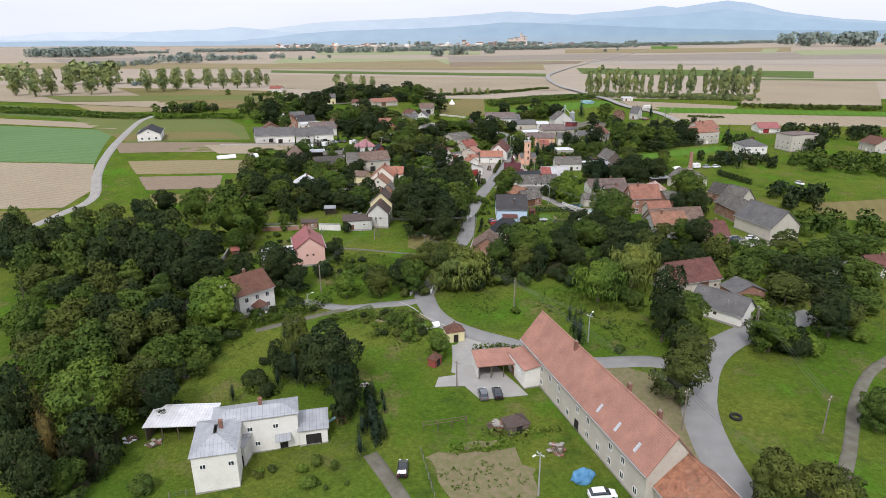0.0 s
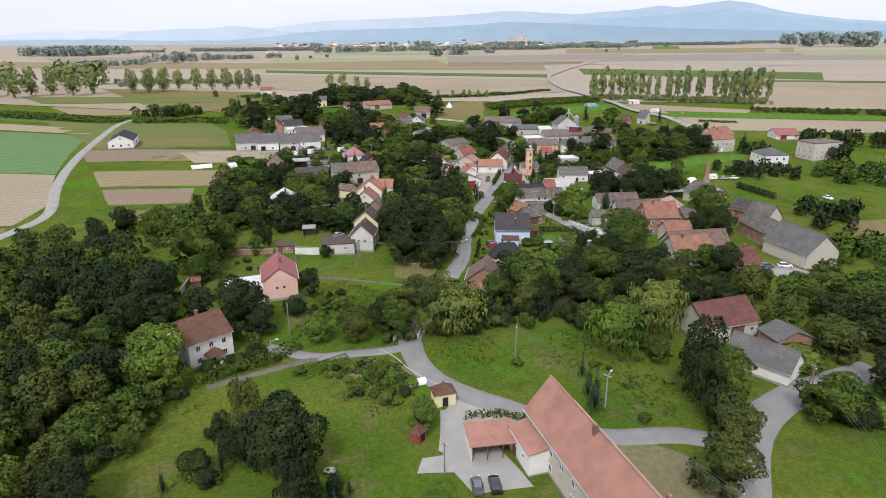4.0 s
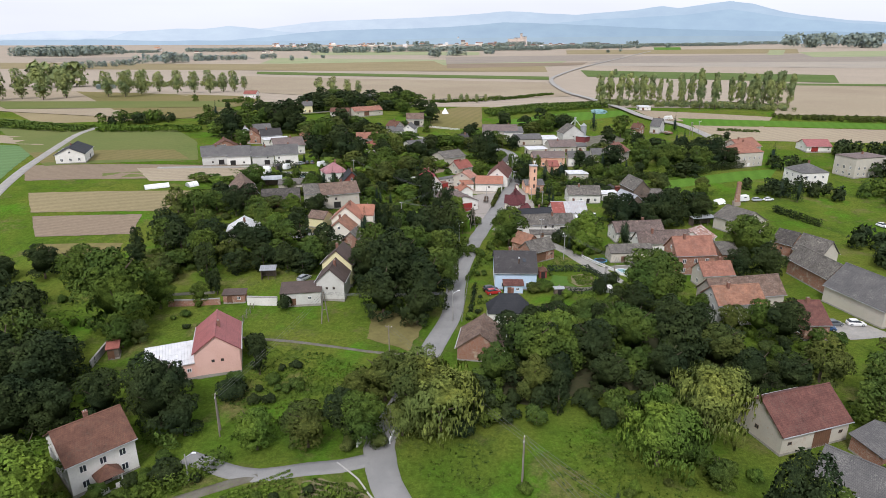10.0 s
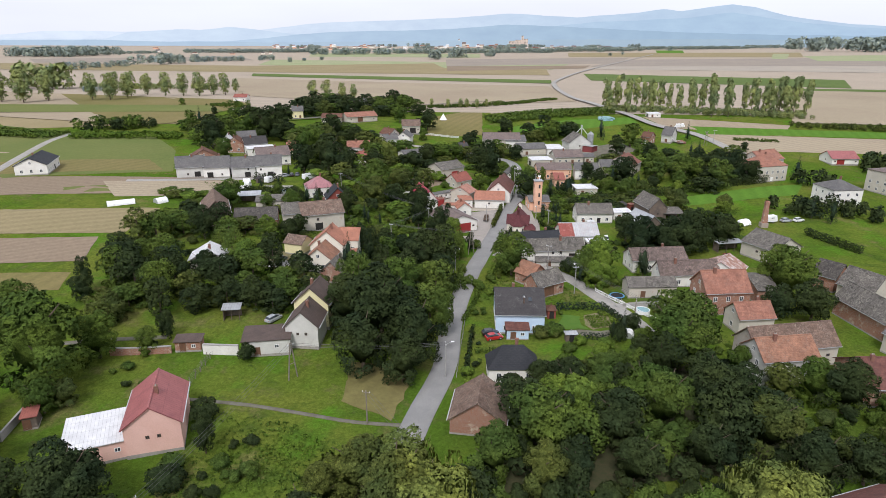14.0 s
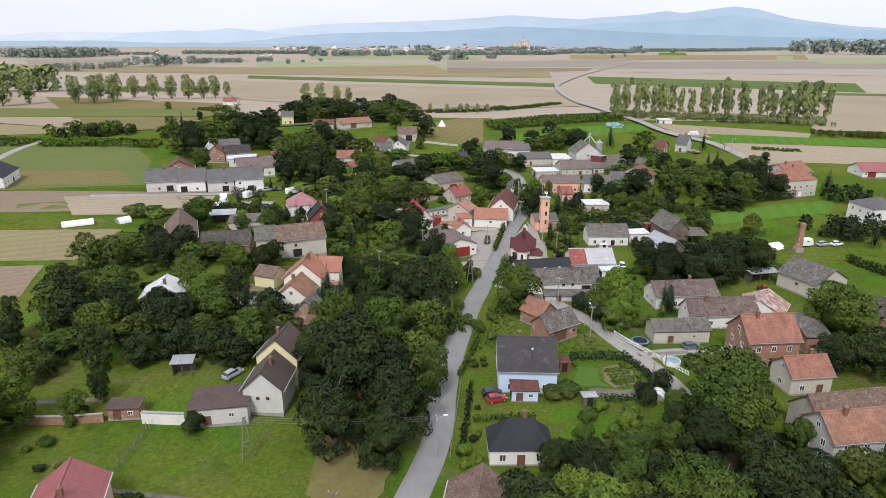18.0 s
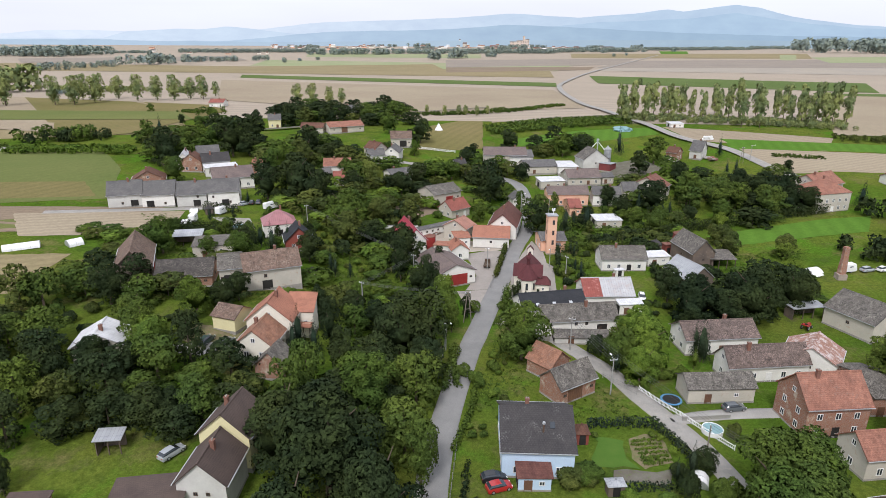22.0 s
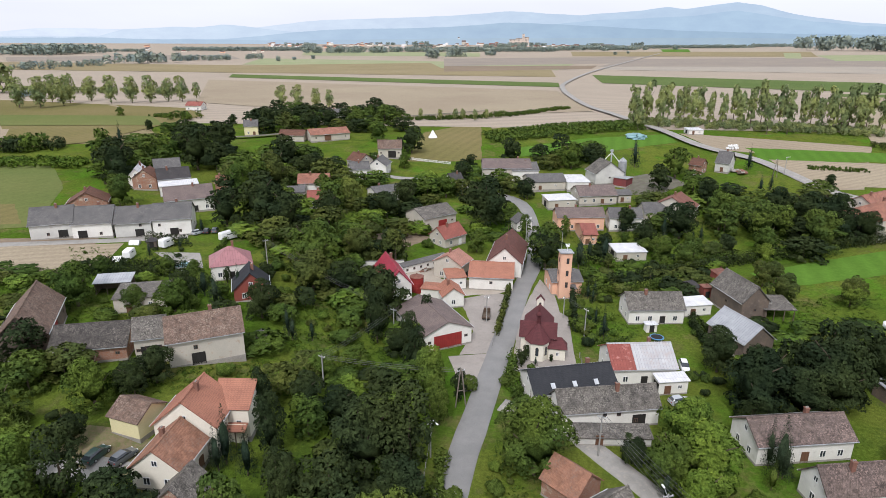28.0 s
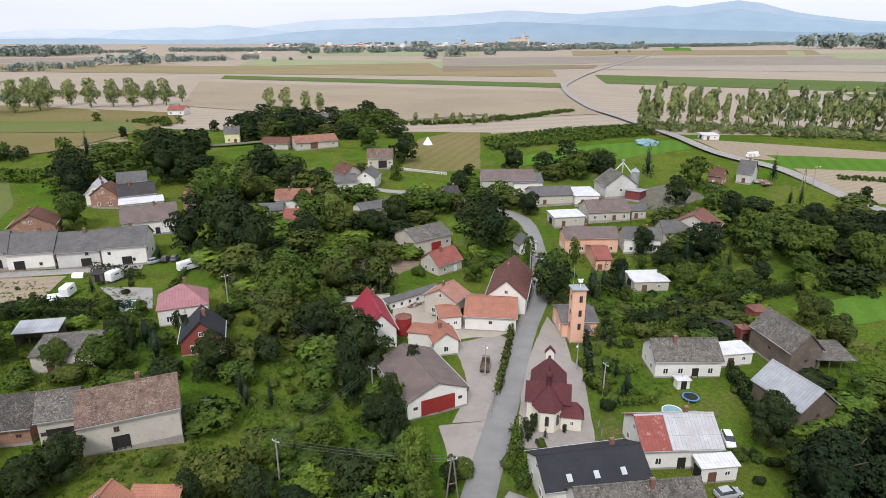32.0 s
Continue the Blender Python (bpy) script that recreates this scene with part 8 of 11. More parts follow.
tree("tall", "leaf_mid", -7.7, 270.1, 8.7, 2.6)
tree("broad", "leaf_dark", 69.5, 283.8, 8.5, 3.7)
tree("tall", "leaf_dark", -37.2, 264.2, 9.4, 2.8)
tree("broad", "leaf_dark", -30.5, 268.5, 8.1, 3.5)
tree("broad", "leaf_dark", -24.4, 266.6, 7.9, 3.5)
tree("bush", "leaf_mid", 36.1, 298.9, 1.6, 1.2)
tree("broad", "leaf_mid", -44.2, 324.4, 17.0, 7.4)
tree("broad", "leaf_olive", -37.3, 340.9, 11.0, 4.8)
tree("broad", "leaf_olive", -42.6, 315.1, 12.2, 5.3)
tree("broad", "leaf_dark", -49.0, 297.3, 9.5, 4.2)
tree("broad", "leaf_mid", -67.2, 294.6, 9.0, 3.9)
tree("broad", "leaf_dark", -35.0, 316.9, 10.6, 4.6)
tree("broad", "leaf_dark", -24.2, 310.6, 13.6, 5.9)
tree("tall", "leaf_dark", -23.5, 297.0, 13.3, 3.9)
tree("broad", "leaf_dark", -0.4, 388.3, 20.4, 8.9)
tree("broad", "leaf_dark", 15.7, 421.3, 9.6, 4.2)
tree("broad", "leaf_dark", 17.2, 350.1, 12.1, 5.3)
tree("conifer", "leaf_spruce", 27.6, 355.3, 9.1, 2.0)
tree("tall", "leaf_mid", 26.5, 379.1, 8.2, 2.4)
tree("broad", "leaf_dark", 33.4, 355.7, 6.4, 2.8)
tree("broad", "leaf_dark", 48.9, 277.2, 14.3, 6.2)
tree("broad", "leaf_olive", 74.3, 326.4, 9.2, 4.0)
tree("tall", "leaf_mid", 12.4, 376.6, 9.2, 2.7)
tree("broad", "leaf_mid", 53.0, 358.7, 8.1, 3.5)
tree("broad", "leaf_light", 68.1, 358.5, 6.9, 3.0)
tree("broad", "leaf_light", 81.3, 353.4, 6.9, 3.0)
tree("broad", "leaf_dark", -143.2, 401.3, 18.9, 8.2)
tree("broad", "leaf_dark", -122.3, 450.9, 18.9, 8.2)
tree("broad", "leaf_dark", -124.2, 429.0, 21.0, 9.1)
tree("broad", "leaf_mid", -88.3, 391.5, 18.9, 8.2)
tree("broad", "leaf_olive", -82.0, 404.3, 16.9, 7.4)
tree("broad", "leaf_dark", -88.0, 438.4, 16.2, 7.1)
tree("broad", "leaf_dark", -71.8, 361.1, 19.0, 8.3)
tree("broad", "leaf_dark", -82.4, 358.9, 13.9, 6.1)
tree("broad", "leaf_dark", -61.7, 354.6, 14.5, 6.3)
tree("broad", "leaf_dark", -38.0, 476.6, 14.2, 6.2)
tree("broad", "leaf_mid", -58.5, 496.6, 11.5, 5.0)
tree("willow", "leaf_willow", -49.9, 392.8, 10.2, 4.9)
tree("broad", "leaf_dark", -30.3, 397.2, 12.9, 5.6)
tree("broad", "leaf_dark", -35.8, 386.0, 10.7, 4.6)
tree("broad", "leaf_dark", -52.1, 368.4, 11.5, 5.0)
tree("broad", "leaf_mid", 37.8, 461.5, 13.5, 5.9)
tree("broad", "leaf_dark", 9.8, 469.8, 12.6, 5.5)
tree("conifer", "leaf_spruce", 67.0, 463.7, 16.2, 3.5)
tree("conifer", "leaf_spruce", 115.0, 456.9, 12.0, 2.6)
tree("broad", "leaf_mid", 80.7, 447.1, 14.4, 6.3)
tree("broad", "leaf_mid", -125.5, 372.3, 12.8, 5.6)
tree("broad", "leaf_mid", -244.6, 574.6, 6.6, 2.9)
tree("broad", "leaf_dark", -153.8, 539.7, 7.1, 3.1)
tree("broad", "leaf_dark", -190.6, 512.7, 7.0, 3.0)
tree("broad", "leaf_dark", -126.8, 526.7, 13.3, 5.8)
tree("broad", "leaf_dark", -118.2, 532.9, 12.0, 5.2)
tree("broad", "leaf_dark", -100.0, 519.7, 14.2, 6.2)
tree("broad", "leaf_dark", -93.9, 535.3, 11.8, 5.1)
tree("broad", "leaf_mid", -78.6, 536.6, 11.7, 5.1)
tree("broad", "leaf_mid", -75.0, 565.0, 11.0, 4.8)
tree("broad", "leaf_dark", 70.7, 433.0, 11.5, 5.0)
tree("broad", "leaf_dark", 83.9, 412.7, 11.8, 5.1)
tree("broad", "leaf_dark", 64.1, 379.2, 14.1, 6.1)
tree("broad", "leaf_mid", 79.3, 386.1, 14.9, 6.5)
tree("broad", "leaf_mid", 88.9, 375.1, 14.5, 6.3)
tree("broad", "leaf_dark", 105.0, 382.9, 14.5, 6.3)
tree("broad", "leaf_mid", 101.8, 365.5, 13.5, 5.9)
tree("broad", "leaf_dark", 103.3, 399.1, 11.6, 5.0)
tree("broad", "leaf_dark", 51.2, 371.9, 10.2, 4.4)
tree("broad", "leaf_dark", 48.6, 388.0, 9.3, 4.1)
tree("broad", "leaf_dark", 114.4, 383.0, 13.9, 6.1)
tree("broad", "leaf_dark", -11.9, 438.6, 11.3, 4.9)
tree("broad", "leaf_mid", -17.1, 419.9, 10.5, 4.5)
tree("broad", "leaf_dark", -8.2, 460.6, 6.7, 2.9)
tree("broad", "leaf_mid", -51.1, 445.0, 7.5, 3.3)
tree("broad", "leaf_mid", -38.1, 450.2, 7.6, 3.3)
tree("broad", "leaf_mid", -140.8, 445.9, 13.2, 5.8)
tree("broad", "leaf_mid", -146.9, 431.9, 14.0, 6.1)
tree("conifer", "leaf_spruce", -178.3, 462.7, 13.5, 2.9)
tree("broad", "leaf_mid", 58.4, 351.7, 9.4, 4.1)
tree("broad", "leaf_dark", 73.1, 360.7, 7.8, 3.4)
tree("broad", "leaf_dark", 38.2, 369.1, 6.1, 2.7)
tree("broad", "leaf_dark", -117.0, 431.2, 13.2, 5.8)
tree("broad", "leaf_dark", -72.3, 423.7, 12.1, 5.2)
tree("bush", "leaf_mid", -19.1, 363.7, 3.0, 2.2)
tree("bush", "leaf_mid", -28.1, 359.7, 2.5, 1.9)
tree("broad", "leaf_mid", -3.2, 363.2, 8.0, 3.5)
tree("conifer", "leaf_spruce", 107.8, 424.7, 8.5, 1.9)
tree("conifer", "leaf_spruce", 112.7, 427.3, 8.7, 1.9)
tree("broad", "leaf_dark", 138.1, 432.5, 5.8, 2.5)
tree("broad", "leaf_mid", -61.7, 401.1, 9.0, 3.9)
tree("bush", "leaf_mid", 44.5, 448.7, 3.2, 2.4)
tree("conifer", "leaf_spruce", -87.0, 351.1, 6.8, 1.5)
tree("broad", "leaf_mid", -76.9, 296.2, 6.7, 2.9)
tree("broad", "leaf_mid", -64.6, 298.2, 3.8, 1.6)
tree("broad", "leaf_mid", -96.6, 315.2, 5.3, 2.3)
tree("conifer", "leaf_spruce", -58.4, 308.2, 7.8, 1.7)
tree("broad", "leaf_mid", -69.8, 301.8, 6.2, 2.7)
tree("bush", "leaf_mid", 25.5, 317.9, 2.3, 1.7)
tree("bush", "leaf_mid", 23.4, 322.5, 2.4, 1.8)
tree("bush", "leaf_mid", 26.5, 307.8, 1.6, 1.2)
tree("bush", "leaf_mid", 4.3, 284.3, 2.1, 1.5)
tree("bush", "leaf_mid", 6.7, 280.6, 2.0, 1.5)
tree("bush", "leaf_mid", 10.0, 289.5, 1.2, 0.9)
tree("bush", "leaf_mid", 21.4, 340.3, 1.5, 1.1)
tree("bush", "leaf_mid", 48.1, 309.4, 1.3, 1.0)
tree("broad", "leaf_mid", -61.0, 303.9, 4.9, 2.2)
tree("tall", "leaf_dark", -16.0, 293.8, 10.3, 3.0)
tree("tall", "leaf_dark", -14.0, 308.7, 7.7, 2.3)
tree("broad", "leaf_mid", -9.9, 301.3, 5.4, 2.4)
tree("tall", "leaf_dark", -13.4, 282.9, 12.4, 3.7)
tree("broad", "leaf_dark", -18.8, 292.6, 7.0, 3.0)
tree("tall", "leaf_light", -9.3, 277.9, 10.8, 3.2)
tree("broad", "leaf_dark", -57.6, 268.6, 7.8, 3.4)
tree("broad", "leaf_dark", -59.1, 264.2, 7.7, 3.3)
tree("bush", "leaf_light", -47.4, 273.6, 2.8, 2.1)
tree("bush", "leaf_mid", -2.8, 281.8, 3.0, 2.2)
tree("broad", "leaf_mid", 84.7, 364.2, 7.3, 3.2)
tree("broad", "leaf_mid", 49.6, 364.8, 6.1, 2.6)
tree("tall", "leaf_poplar", -348.3, 654.0, 21.3, 7.7)
tree("tall", "leaf_poplar", -328.7, 647.4, 22.1, 8.0)
tree("tall", "leaf_poplar", -326.2, 670.2, 19.7, 7.2)
tree("tall", "leaf_poplar", -299.3, 653.8, 21.6, 7.9)
tree("tall", "leaf_poplar", -284.8, 658.5, 20.0, 7.3)
tree("tall", "leaf_poplar", -270.0, 659.9, 21.2, 7.7)
tree("tall", "leaf_poplar", -262.2, 673.2, 18.7, 6.8)
tree("tall", "leaf_poplar", -251.1, 673.9, 19.9, 7.2)
tree("tall", "leaf_poplar", -253.4, 704.7, 13.5, 4.9)
tree("tall", "leaf_poplar", -155.8, 636.8, 16.0, 5.8)
tree("tall", "leaf_poplar", -141.7, 631.0, 16.8, 6.1)
tree("tall", "leaf_poplar", -128.6, 633.5, 14.4, 5.2)
tree("tall", "leaf_poplar", -119.0, 634.9, 13.2, 4.8)
tree("tall", "leaf_poplar", -450.6, 569.4, 25.5, 10.5)
tree("tall", "leaf_poplar", -421.9, 557.4, 25.5, 10.8)
tree("tall", "leaf_poplar", -418.8, 575.7, 25.5, 10.3)
tree("tall", "leaf_poplar", -407.9, 588.3, 25.5, 9.7)
tree("tall", "leaf_poplar", -383.7, 582.1, 25.5, 10.1)
tree("tall", "leaf_poplar", -375.3, 600.1, 25.5, 9.6)
tree("tall", "leaf_poplar", -341.9, 609.9, 22.3, 8.1)
tree("tall", "leaf_poplar", -327.1, 611.5, 22.2, 8.1)
tree("tall", "leaf_poplar", -321.3, 628.8, 20.7, 7.5)
tree("poplar", "leaf_poplar", 86.1, 561.4, 22.6, 5.8)
tree("poplar", "leaf_poplar", 94.6, 565.0, 25.3, 6.4)
tree("poplar", "leaf_poplar", 100.3, 556.8, 22.6, 5.7)
tree("poplar", "leaf_poplar", 117.2, 576.7, 19.2, 4.9)
tree("poplar", "leaf_poplar", 118.2, 555.2, 20.6, 5.2)
tree("poplar", "leaf_poplar", 132.2, 564.8, 18.9, 4.8)
tree("poplar", "leaf_poplar", 139.0, 562.5, 18.9, 4.8)
tree("poplar", "leaf_poplar", 146.2, 554.5, 21.1, 5.4)
tree("poplar", "leaf_poplar", 167.4, 577.0, 25.2, 6.3)
tree("poplar", "leaf_poplar", 153.8, 534.7, 20.3, 5.1)
tree("poplar", "leaf_poplar", 164.7, 534.7, 22.7, 5.8)
tree("poplar", "leaf_poplar", 186.1, 563.3, 19.9, 5.0)
tree("poplar", "leaf_poplar", 189.5, 551.9, 17.2, 4.3)
tree("poplar", "leaf_poplar", 192.3, 542.1, 21.5, 5.4)
tree("poplar", "leaf_poplar", 205.6, 551.5, 24.9, 6.3)
tree("poplar", "leaf_poplar", 215.1, 550.7, 25.0, 6.3)
tree("poplar", "leaf_poplar", 223.6, 550.3, 22.9, 5.8)
tree("poplar", "leaf_poplar", 85.3, 543.7, 17.2, 4.4)
tree("poplar", "leaf_poplar", 114.5, 590.6, 22.3, 5.7)
tree("poplar", "leaf_poplar", 126.5, 596.7, 20.3, 5.1)
tree("poplar", "leaf_poplar", 129.3, 575.3, 21.8, 5.5)
tree("poplar", "leaf_poplar", 157.8, 596.0, 20.8, 5.3)
tree("poplar", "leaf_poplar", 156.5, 565.1, 21.8, 5.5)
tree("poplar", "leaf_poplar", 179.0, 578.1, 23.0, 5.8)
tree("poplar", "leaf_poplar", 194.8, 572.4, 23.1, 5.8)
tree("poplar", "leaf_poplar", 212.6, 588.3, 21.6, 5.4)
tree("poplar", "leaf_poplar", 195.6, 539.9, 19.2, 4.9)
tree("poplar", "leaf_poplar", 206.1, 541.3, 19.5, 5.0)
tree("tall", "leaf_poplar", -45.7, 585.2, 6.2, 2.2)
tree("tall", "leaf_poplar", -32.0, 575.8, 7.0, 2.5)
tree("tall", "leaf_poplar", -22.6, 579.0, 7.1, 2.6)
tree("tall", "leaf_poplar", -17.5, 579.3, 7.1, 2.6)
tree("tall", "leaf_poplar", -9.6, 574.9, 7.0, 2.5)
tree("tall", "leaf_poplar", -2.3, 585.5, 6.1, 2.2)
tree("bush", "leaf_mid", 27.6, 320.0, 1.3, 1.0)
tree("conifer", "leaf_spruce", 26.2, 312.8, 5.8, 1.2)
tree("bush", "leaf_dark", 31.7, 327.2, 1.9, 1.7)
tree("conifer", "leaf_spruce", 26.8, 329.0, 5.0, 1.3)
tree("bush", "leaf_olive", 23.0, 307.4, 2.5, 1.6)
tree("bush", "leaf_light", 24.3, 304.8, 1.7, 1.6)
tree("bush", "leaf_light", 30.7, 328.9, 1.7, 1.4)
tree("bush", "leaf_mid", 27.7, 314.9, 1.4, 1.1)
tree("bush", "leaf_mid", 23.4, 312.5, 2.0, 1.7)
tree("conifer", "leaf_spruce", 27.0, 306.1, 8.3, 1.5)
tree("bush", "leaf_mid", 24.9, 310.8, 2.1, 1.4)
tree("conifer", "leaf_spruce", 27.5, 325.5, 5.4, 1.1)
tree("bush", "leaf_mid", 24.8, 324.9, 1.4, 1.1)
tree("bush", "leaf_dark", 24.9, 315.3, 1.4, 0.9)
tree("bush", "leaf_light", 30.3, 316.3, 2.0, 1.5)
tree("bush", "leaf_light", 29.6, 307.4, 1.8, 1.1)
tree("bush", "leaf_mid", 29.6, 326.9, 1.6, 1.4)
tree("bush", "leaf_olive", 22.8, 314.2, 1.9, 1.4)
tree("bush", "leaf_dark", 28.1, 309.7, 1.3, 1.0)
tree("conifer", "leaf_spruce", 28.9, 330.7, 5.3, 1.1)
tree("broad", "leaf_mid", 63.9, 361.7, 6.7, 2.6)
tree("bush", "leaf_mid", 62.2, 375.3, 1.7, 1.5)
tree("bush", "leaf_mid", 33.3, 360.0, 1.9, 1.3)
tree("broad", "leaf_olive", 56.6, 374.1, 3.8, 1.6)
tree("broad", "leaf_mid", 44.9, 374.0, 4.8, 2.0)
tree("broad", "leaf_mid", 50.5, 380.0, 3.9, 1.6)
tree("broad", "leaf_mid", 52.3, 367.2, 2.8, 1.5)
tree("bush", "leaf_dark", 36.0, 371.2, 1.8, 1.2)
tree("conifer", "leaf_spruce", 58.4, 377.5, 11.4, 2.1)
tree("conifer", "leaf_spruce", 56.4, 368.9, 8.3, 2.2)
tree("conifer", "leaf_spruce", 67.0, 374.4, 5.7, 1.5)
tree("broad", "leaf_mid", 39.1, 376.9, 3.3, 1.3)
tree("bush", "leaf_dark", 42.8, 353.2, 2.6, 1.9)
tree("broad", "leaf_olive", 36.2, 352.1, 5.1, 2.0)
tree("broad", "leaf_mid", 65.1, 372.0, 5.2, 1.9)
tree("broad", "leaf_mid", 60.5, 372.6, 3.2, 1.4)
tree("conifer", "leaf_spruce", 69.9, 375.0, 7.1, 1.4)
tree("bush", "leaf_dark", 57.3, 359.6, 1.7, 1.3)
tree("bush", "leaf_dark", -93.2, 334.7, 1.0, 0.9)
tree("conifer", "leaf_spruce", -91.4, 328.5, 6.0, 1.1)
tree("bush", "leaf_mid", -89.6, 327.2, 1.0, 0.6)
tree("conifer", "leaf_spruce", -94.9, 321.7, 3.8, 0.7)
tree("conifer", "leaf_spruce", -87.0, 336.8, 4.1, 0.8)
tree("bush", "leaf_dark", -85.6, 334.6, 1.3, 0.9)
tree("conifer", "leaf_spruce", -85.3, 318.2, 3.5, 0.7)
tree("bush", "leaf_mid", -87.7, 318.0, 1.2, 1.0)
tree("bush", "leaf_mid", -109.5, 328.2, 0.9, 0.6)
tree("bush", "leaf_mid", -103.8, 325.6, 1.2, 1.0)
tree("bush", "leaf_dark", -105.2, 323.1, 1.1, 0.7)
tree("bush", "leaf_dark", -84.6, 330.3, 1.2, 1.1)
tree("bush", "leaf_mid", -93.7, 317.4, 1.1, 0.8)
tree("bush", "leaf_dark", -84.6, 321.0, 1.1, 1.0)
tree("bush", "leaf_light", -94.8, 312.0, 1.5, 1.0)
tree("bush", "leaf_light", -97.4, 309.7, 1.6, 1.0)
tree("bush", "leaf_mid", -92.8, 301.8, 1.4, 1.2)
tree("bush", "leaf_mid", -86.1, 299.1, 1.4, 1.0)
tree("bush", "leaf_light", -92.6, 309.0, 2.2, 1.5)
tree("tall", "leaf_dark", -63.3, 313.0, 4.5, 1.4)
tree("conifer", "leaf_spruce", -60.2, 299.6, 10.2, 2.6)
tree("conifer", "leaf_spruce", -65.6, 305.5, 8.6, 2.3)
tree("broad", "leaf_dark", -54.6, 316.5, 5.5, 2.3)
tree("bush", "leaf_mid", -49.5, 311.3, 1.6, 1.2)
tree("bush", "leaf_mid", -50.4, 318.2, 2.1, 1.4)
tree("bush", "leaf_mid", -68.3, 310.7, 3.9, 2.4)
tree("broad", "leaf_mid", -81.0, 317.4, 5.6, 2.4)
tree("bush", "leaf_mid", -56.2, 321.5, 2.5, 2.1)
tree("broad", "leaf_mid", -46.9, 308.3, 3.5, 1.5)
tree("tall", "leaf_dark", -66.5, 302.3, 6.1, 1.5)
tree("broad", "leaf_mid", -71.6, 311.3, 5.9, 2.5)
tree("broad", "leaf_mid", -68.6, 307.8, 3.0, 1.4)
tree("bush", "leaf_mid", -60.1, 313.5, 2.5, 1.8)
tree("bush", "leaf_mid", -54.6, 323.9, 2.9, 2.0)
tree("broad", "leaf_mid", -74.5, 319.5, 4.2, 1.7)
tree("bush", "leaf_light", -31.6, 287.8, 2.4, 1.6)
tree("bush", "leaf_light", -37.0, 302.2, 1.9, 1.6)
tree("conifer", "leaf_spruce", -40.1, 290.3, 7.1, 1.5)
tree("conifer", "leaf_spruce", -41.6, 292.2, 8.5, 1.6)
tree("bush", "leaf_olive", -34.5, 297.5, 1.4, 1.0)
tree("bush", "leaf_olive", -38.4, 298.1, 1.5, 1.4)
tree("bush", "leaf_light", -33.4, 287.3, 1.5, 1.0)
tree("conifer", "leaf_spruce", -36.3, 291.8, 6.3, 1.3)
tree("bush", "leaf_dark", 44.4, 290.2, 1.5, 1.1)
tree("bush", "leaf_dark", 42.7, 290.3, 1.3, 1.1)
tree("bush", "leaf_mid", 41.3, 290.4, 1.6, 1.1)
tree("bush", "leaf_dark", 42.4, 283.6, 1.5, 1.2)
tree("bush", "leaf_dark", 46.2, 287.8, 2.0, 1.4)
tree("bush", "leaf_mid", 41.5, 288.9, 1.6, 1.3)
tree("bush", "leaf_dark", 47.5, 288.3, 1.1, 0.8)
tree("bush", "leaf_mid", 44.4, 288.8, 1.8, 1.1)
tree("tall", "leaf_dark", 8.5, 293.5, 4.3, 1.1)
tree("bush", "leaf_mid", 10.7, 295.2, 0.9, 0.7)
tree("conifer", "leaf_spruce", 10.7, 292.4, 2.6, 0.7)
tree("tall", "leaf_dark", 14.1, 294.2, 1.8, 0.6)
tree("bush", "leaf_mid", 9.7, 290.6, 1.4, 0.9)
tree("tall", "leaf_dark", 7.5, 294.5, 2.6, 0.9)
tree("tall", "leaf_dark", 7.7, 291.3, 3.6, 1.0)
tree("conifer", "leaf_spruce", 12.3, 294.9, 3.1, 0.7)
tree("conifer", "leaf_spruce", 6.7, 292.2, 2.8, 0.8)
tree("bush", "leaf_light", 26.7, 259.7, 1.7, 1.4)
tree("conifer", "leaf_spruce", 34.1, 261.9, 7.7, 1.5)
tree("bush", "leaf_mid", 29.5, 260.9, 2.1, 1.8)
tree("conifer", "leaf_spruce", 29.9, 254.7, 4.0, 1.0)
tree("bush", "leaf_light", 31.3, 261.7, 2.1, 1.4)
tree("conifer", "leaf_spruce", 31.0, 253.8, 4.7, 1.0)
tree("bush", "leaf_mid", 28.7, 256.5, 1.7, 1.1)
tree("bush", "leaf_light", 30.2, 258.0, 1.2, 1.1)
tree("bush", "leaf_light", 33.7, 251.9, 2.1, 1.6)
tree("bush", "leaf_dark", -77.1, 254.4, 2.4, 1.8)
tree("bush", "leaf_olive", -83.1, 251.8, 2.1, 1.8)
tree("bush", "leaf_dark", -57.7, 260.2, 2.2, 1.4)
tree("bush", "leaf_dark", -63.2, 254.6, 1.4, 1.1)
tree("bush", "leaf_olive", -67.7, 258.4, 1.4, 1.1)
tree("bush", "leaf_mid", -62.6, 265.9, 2.1, 1.8)
tree("bush", "leaf_olive", -87.9, 259.5, 2.7, 1.8)
tree("bush", "leaf_dark", -85.3, 252.0, 1.6, 1.1)
tree("bush", "leaf_olive", -73.7, 256.2, 2.1, 1.9)
tree("bush", "leaf_dark", -69.3, 257.4, 1.5, 1.4)
tree("bush", "leaf_mid", -69.9, 252.5, 1.3, 1.2)
tree("bush", "leaf_dark", -89.9, 255.0, 2.7, 1.8)
tree("bush", "leaf_olive", 4.5, 255.9, 0.9, 0.8)
tree("bush", "leaf_light", 2.0, 258.8, 1.4, 1.3)
tree("bush", "leaf_light", 2.8, 244.8, 1.1, 0.8)
tree("bush", "leaf_olive", 5.0, 239.8, 1.6, 1.2)
tree("bush", "leaf_olive", 4.1, 237.9, 1.3, 1.2)
tree("bush", "leaf_olive", 4.0, 241.6, 1.7, 1.1)
tree("bush", "leaf_light", 1.9, 243.1, 1.8, 1.1)
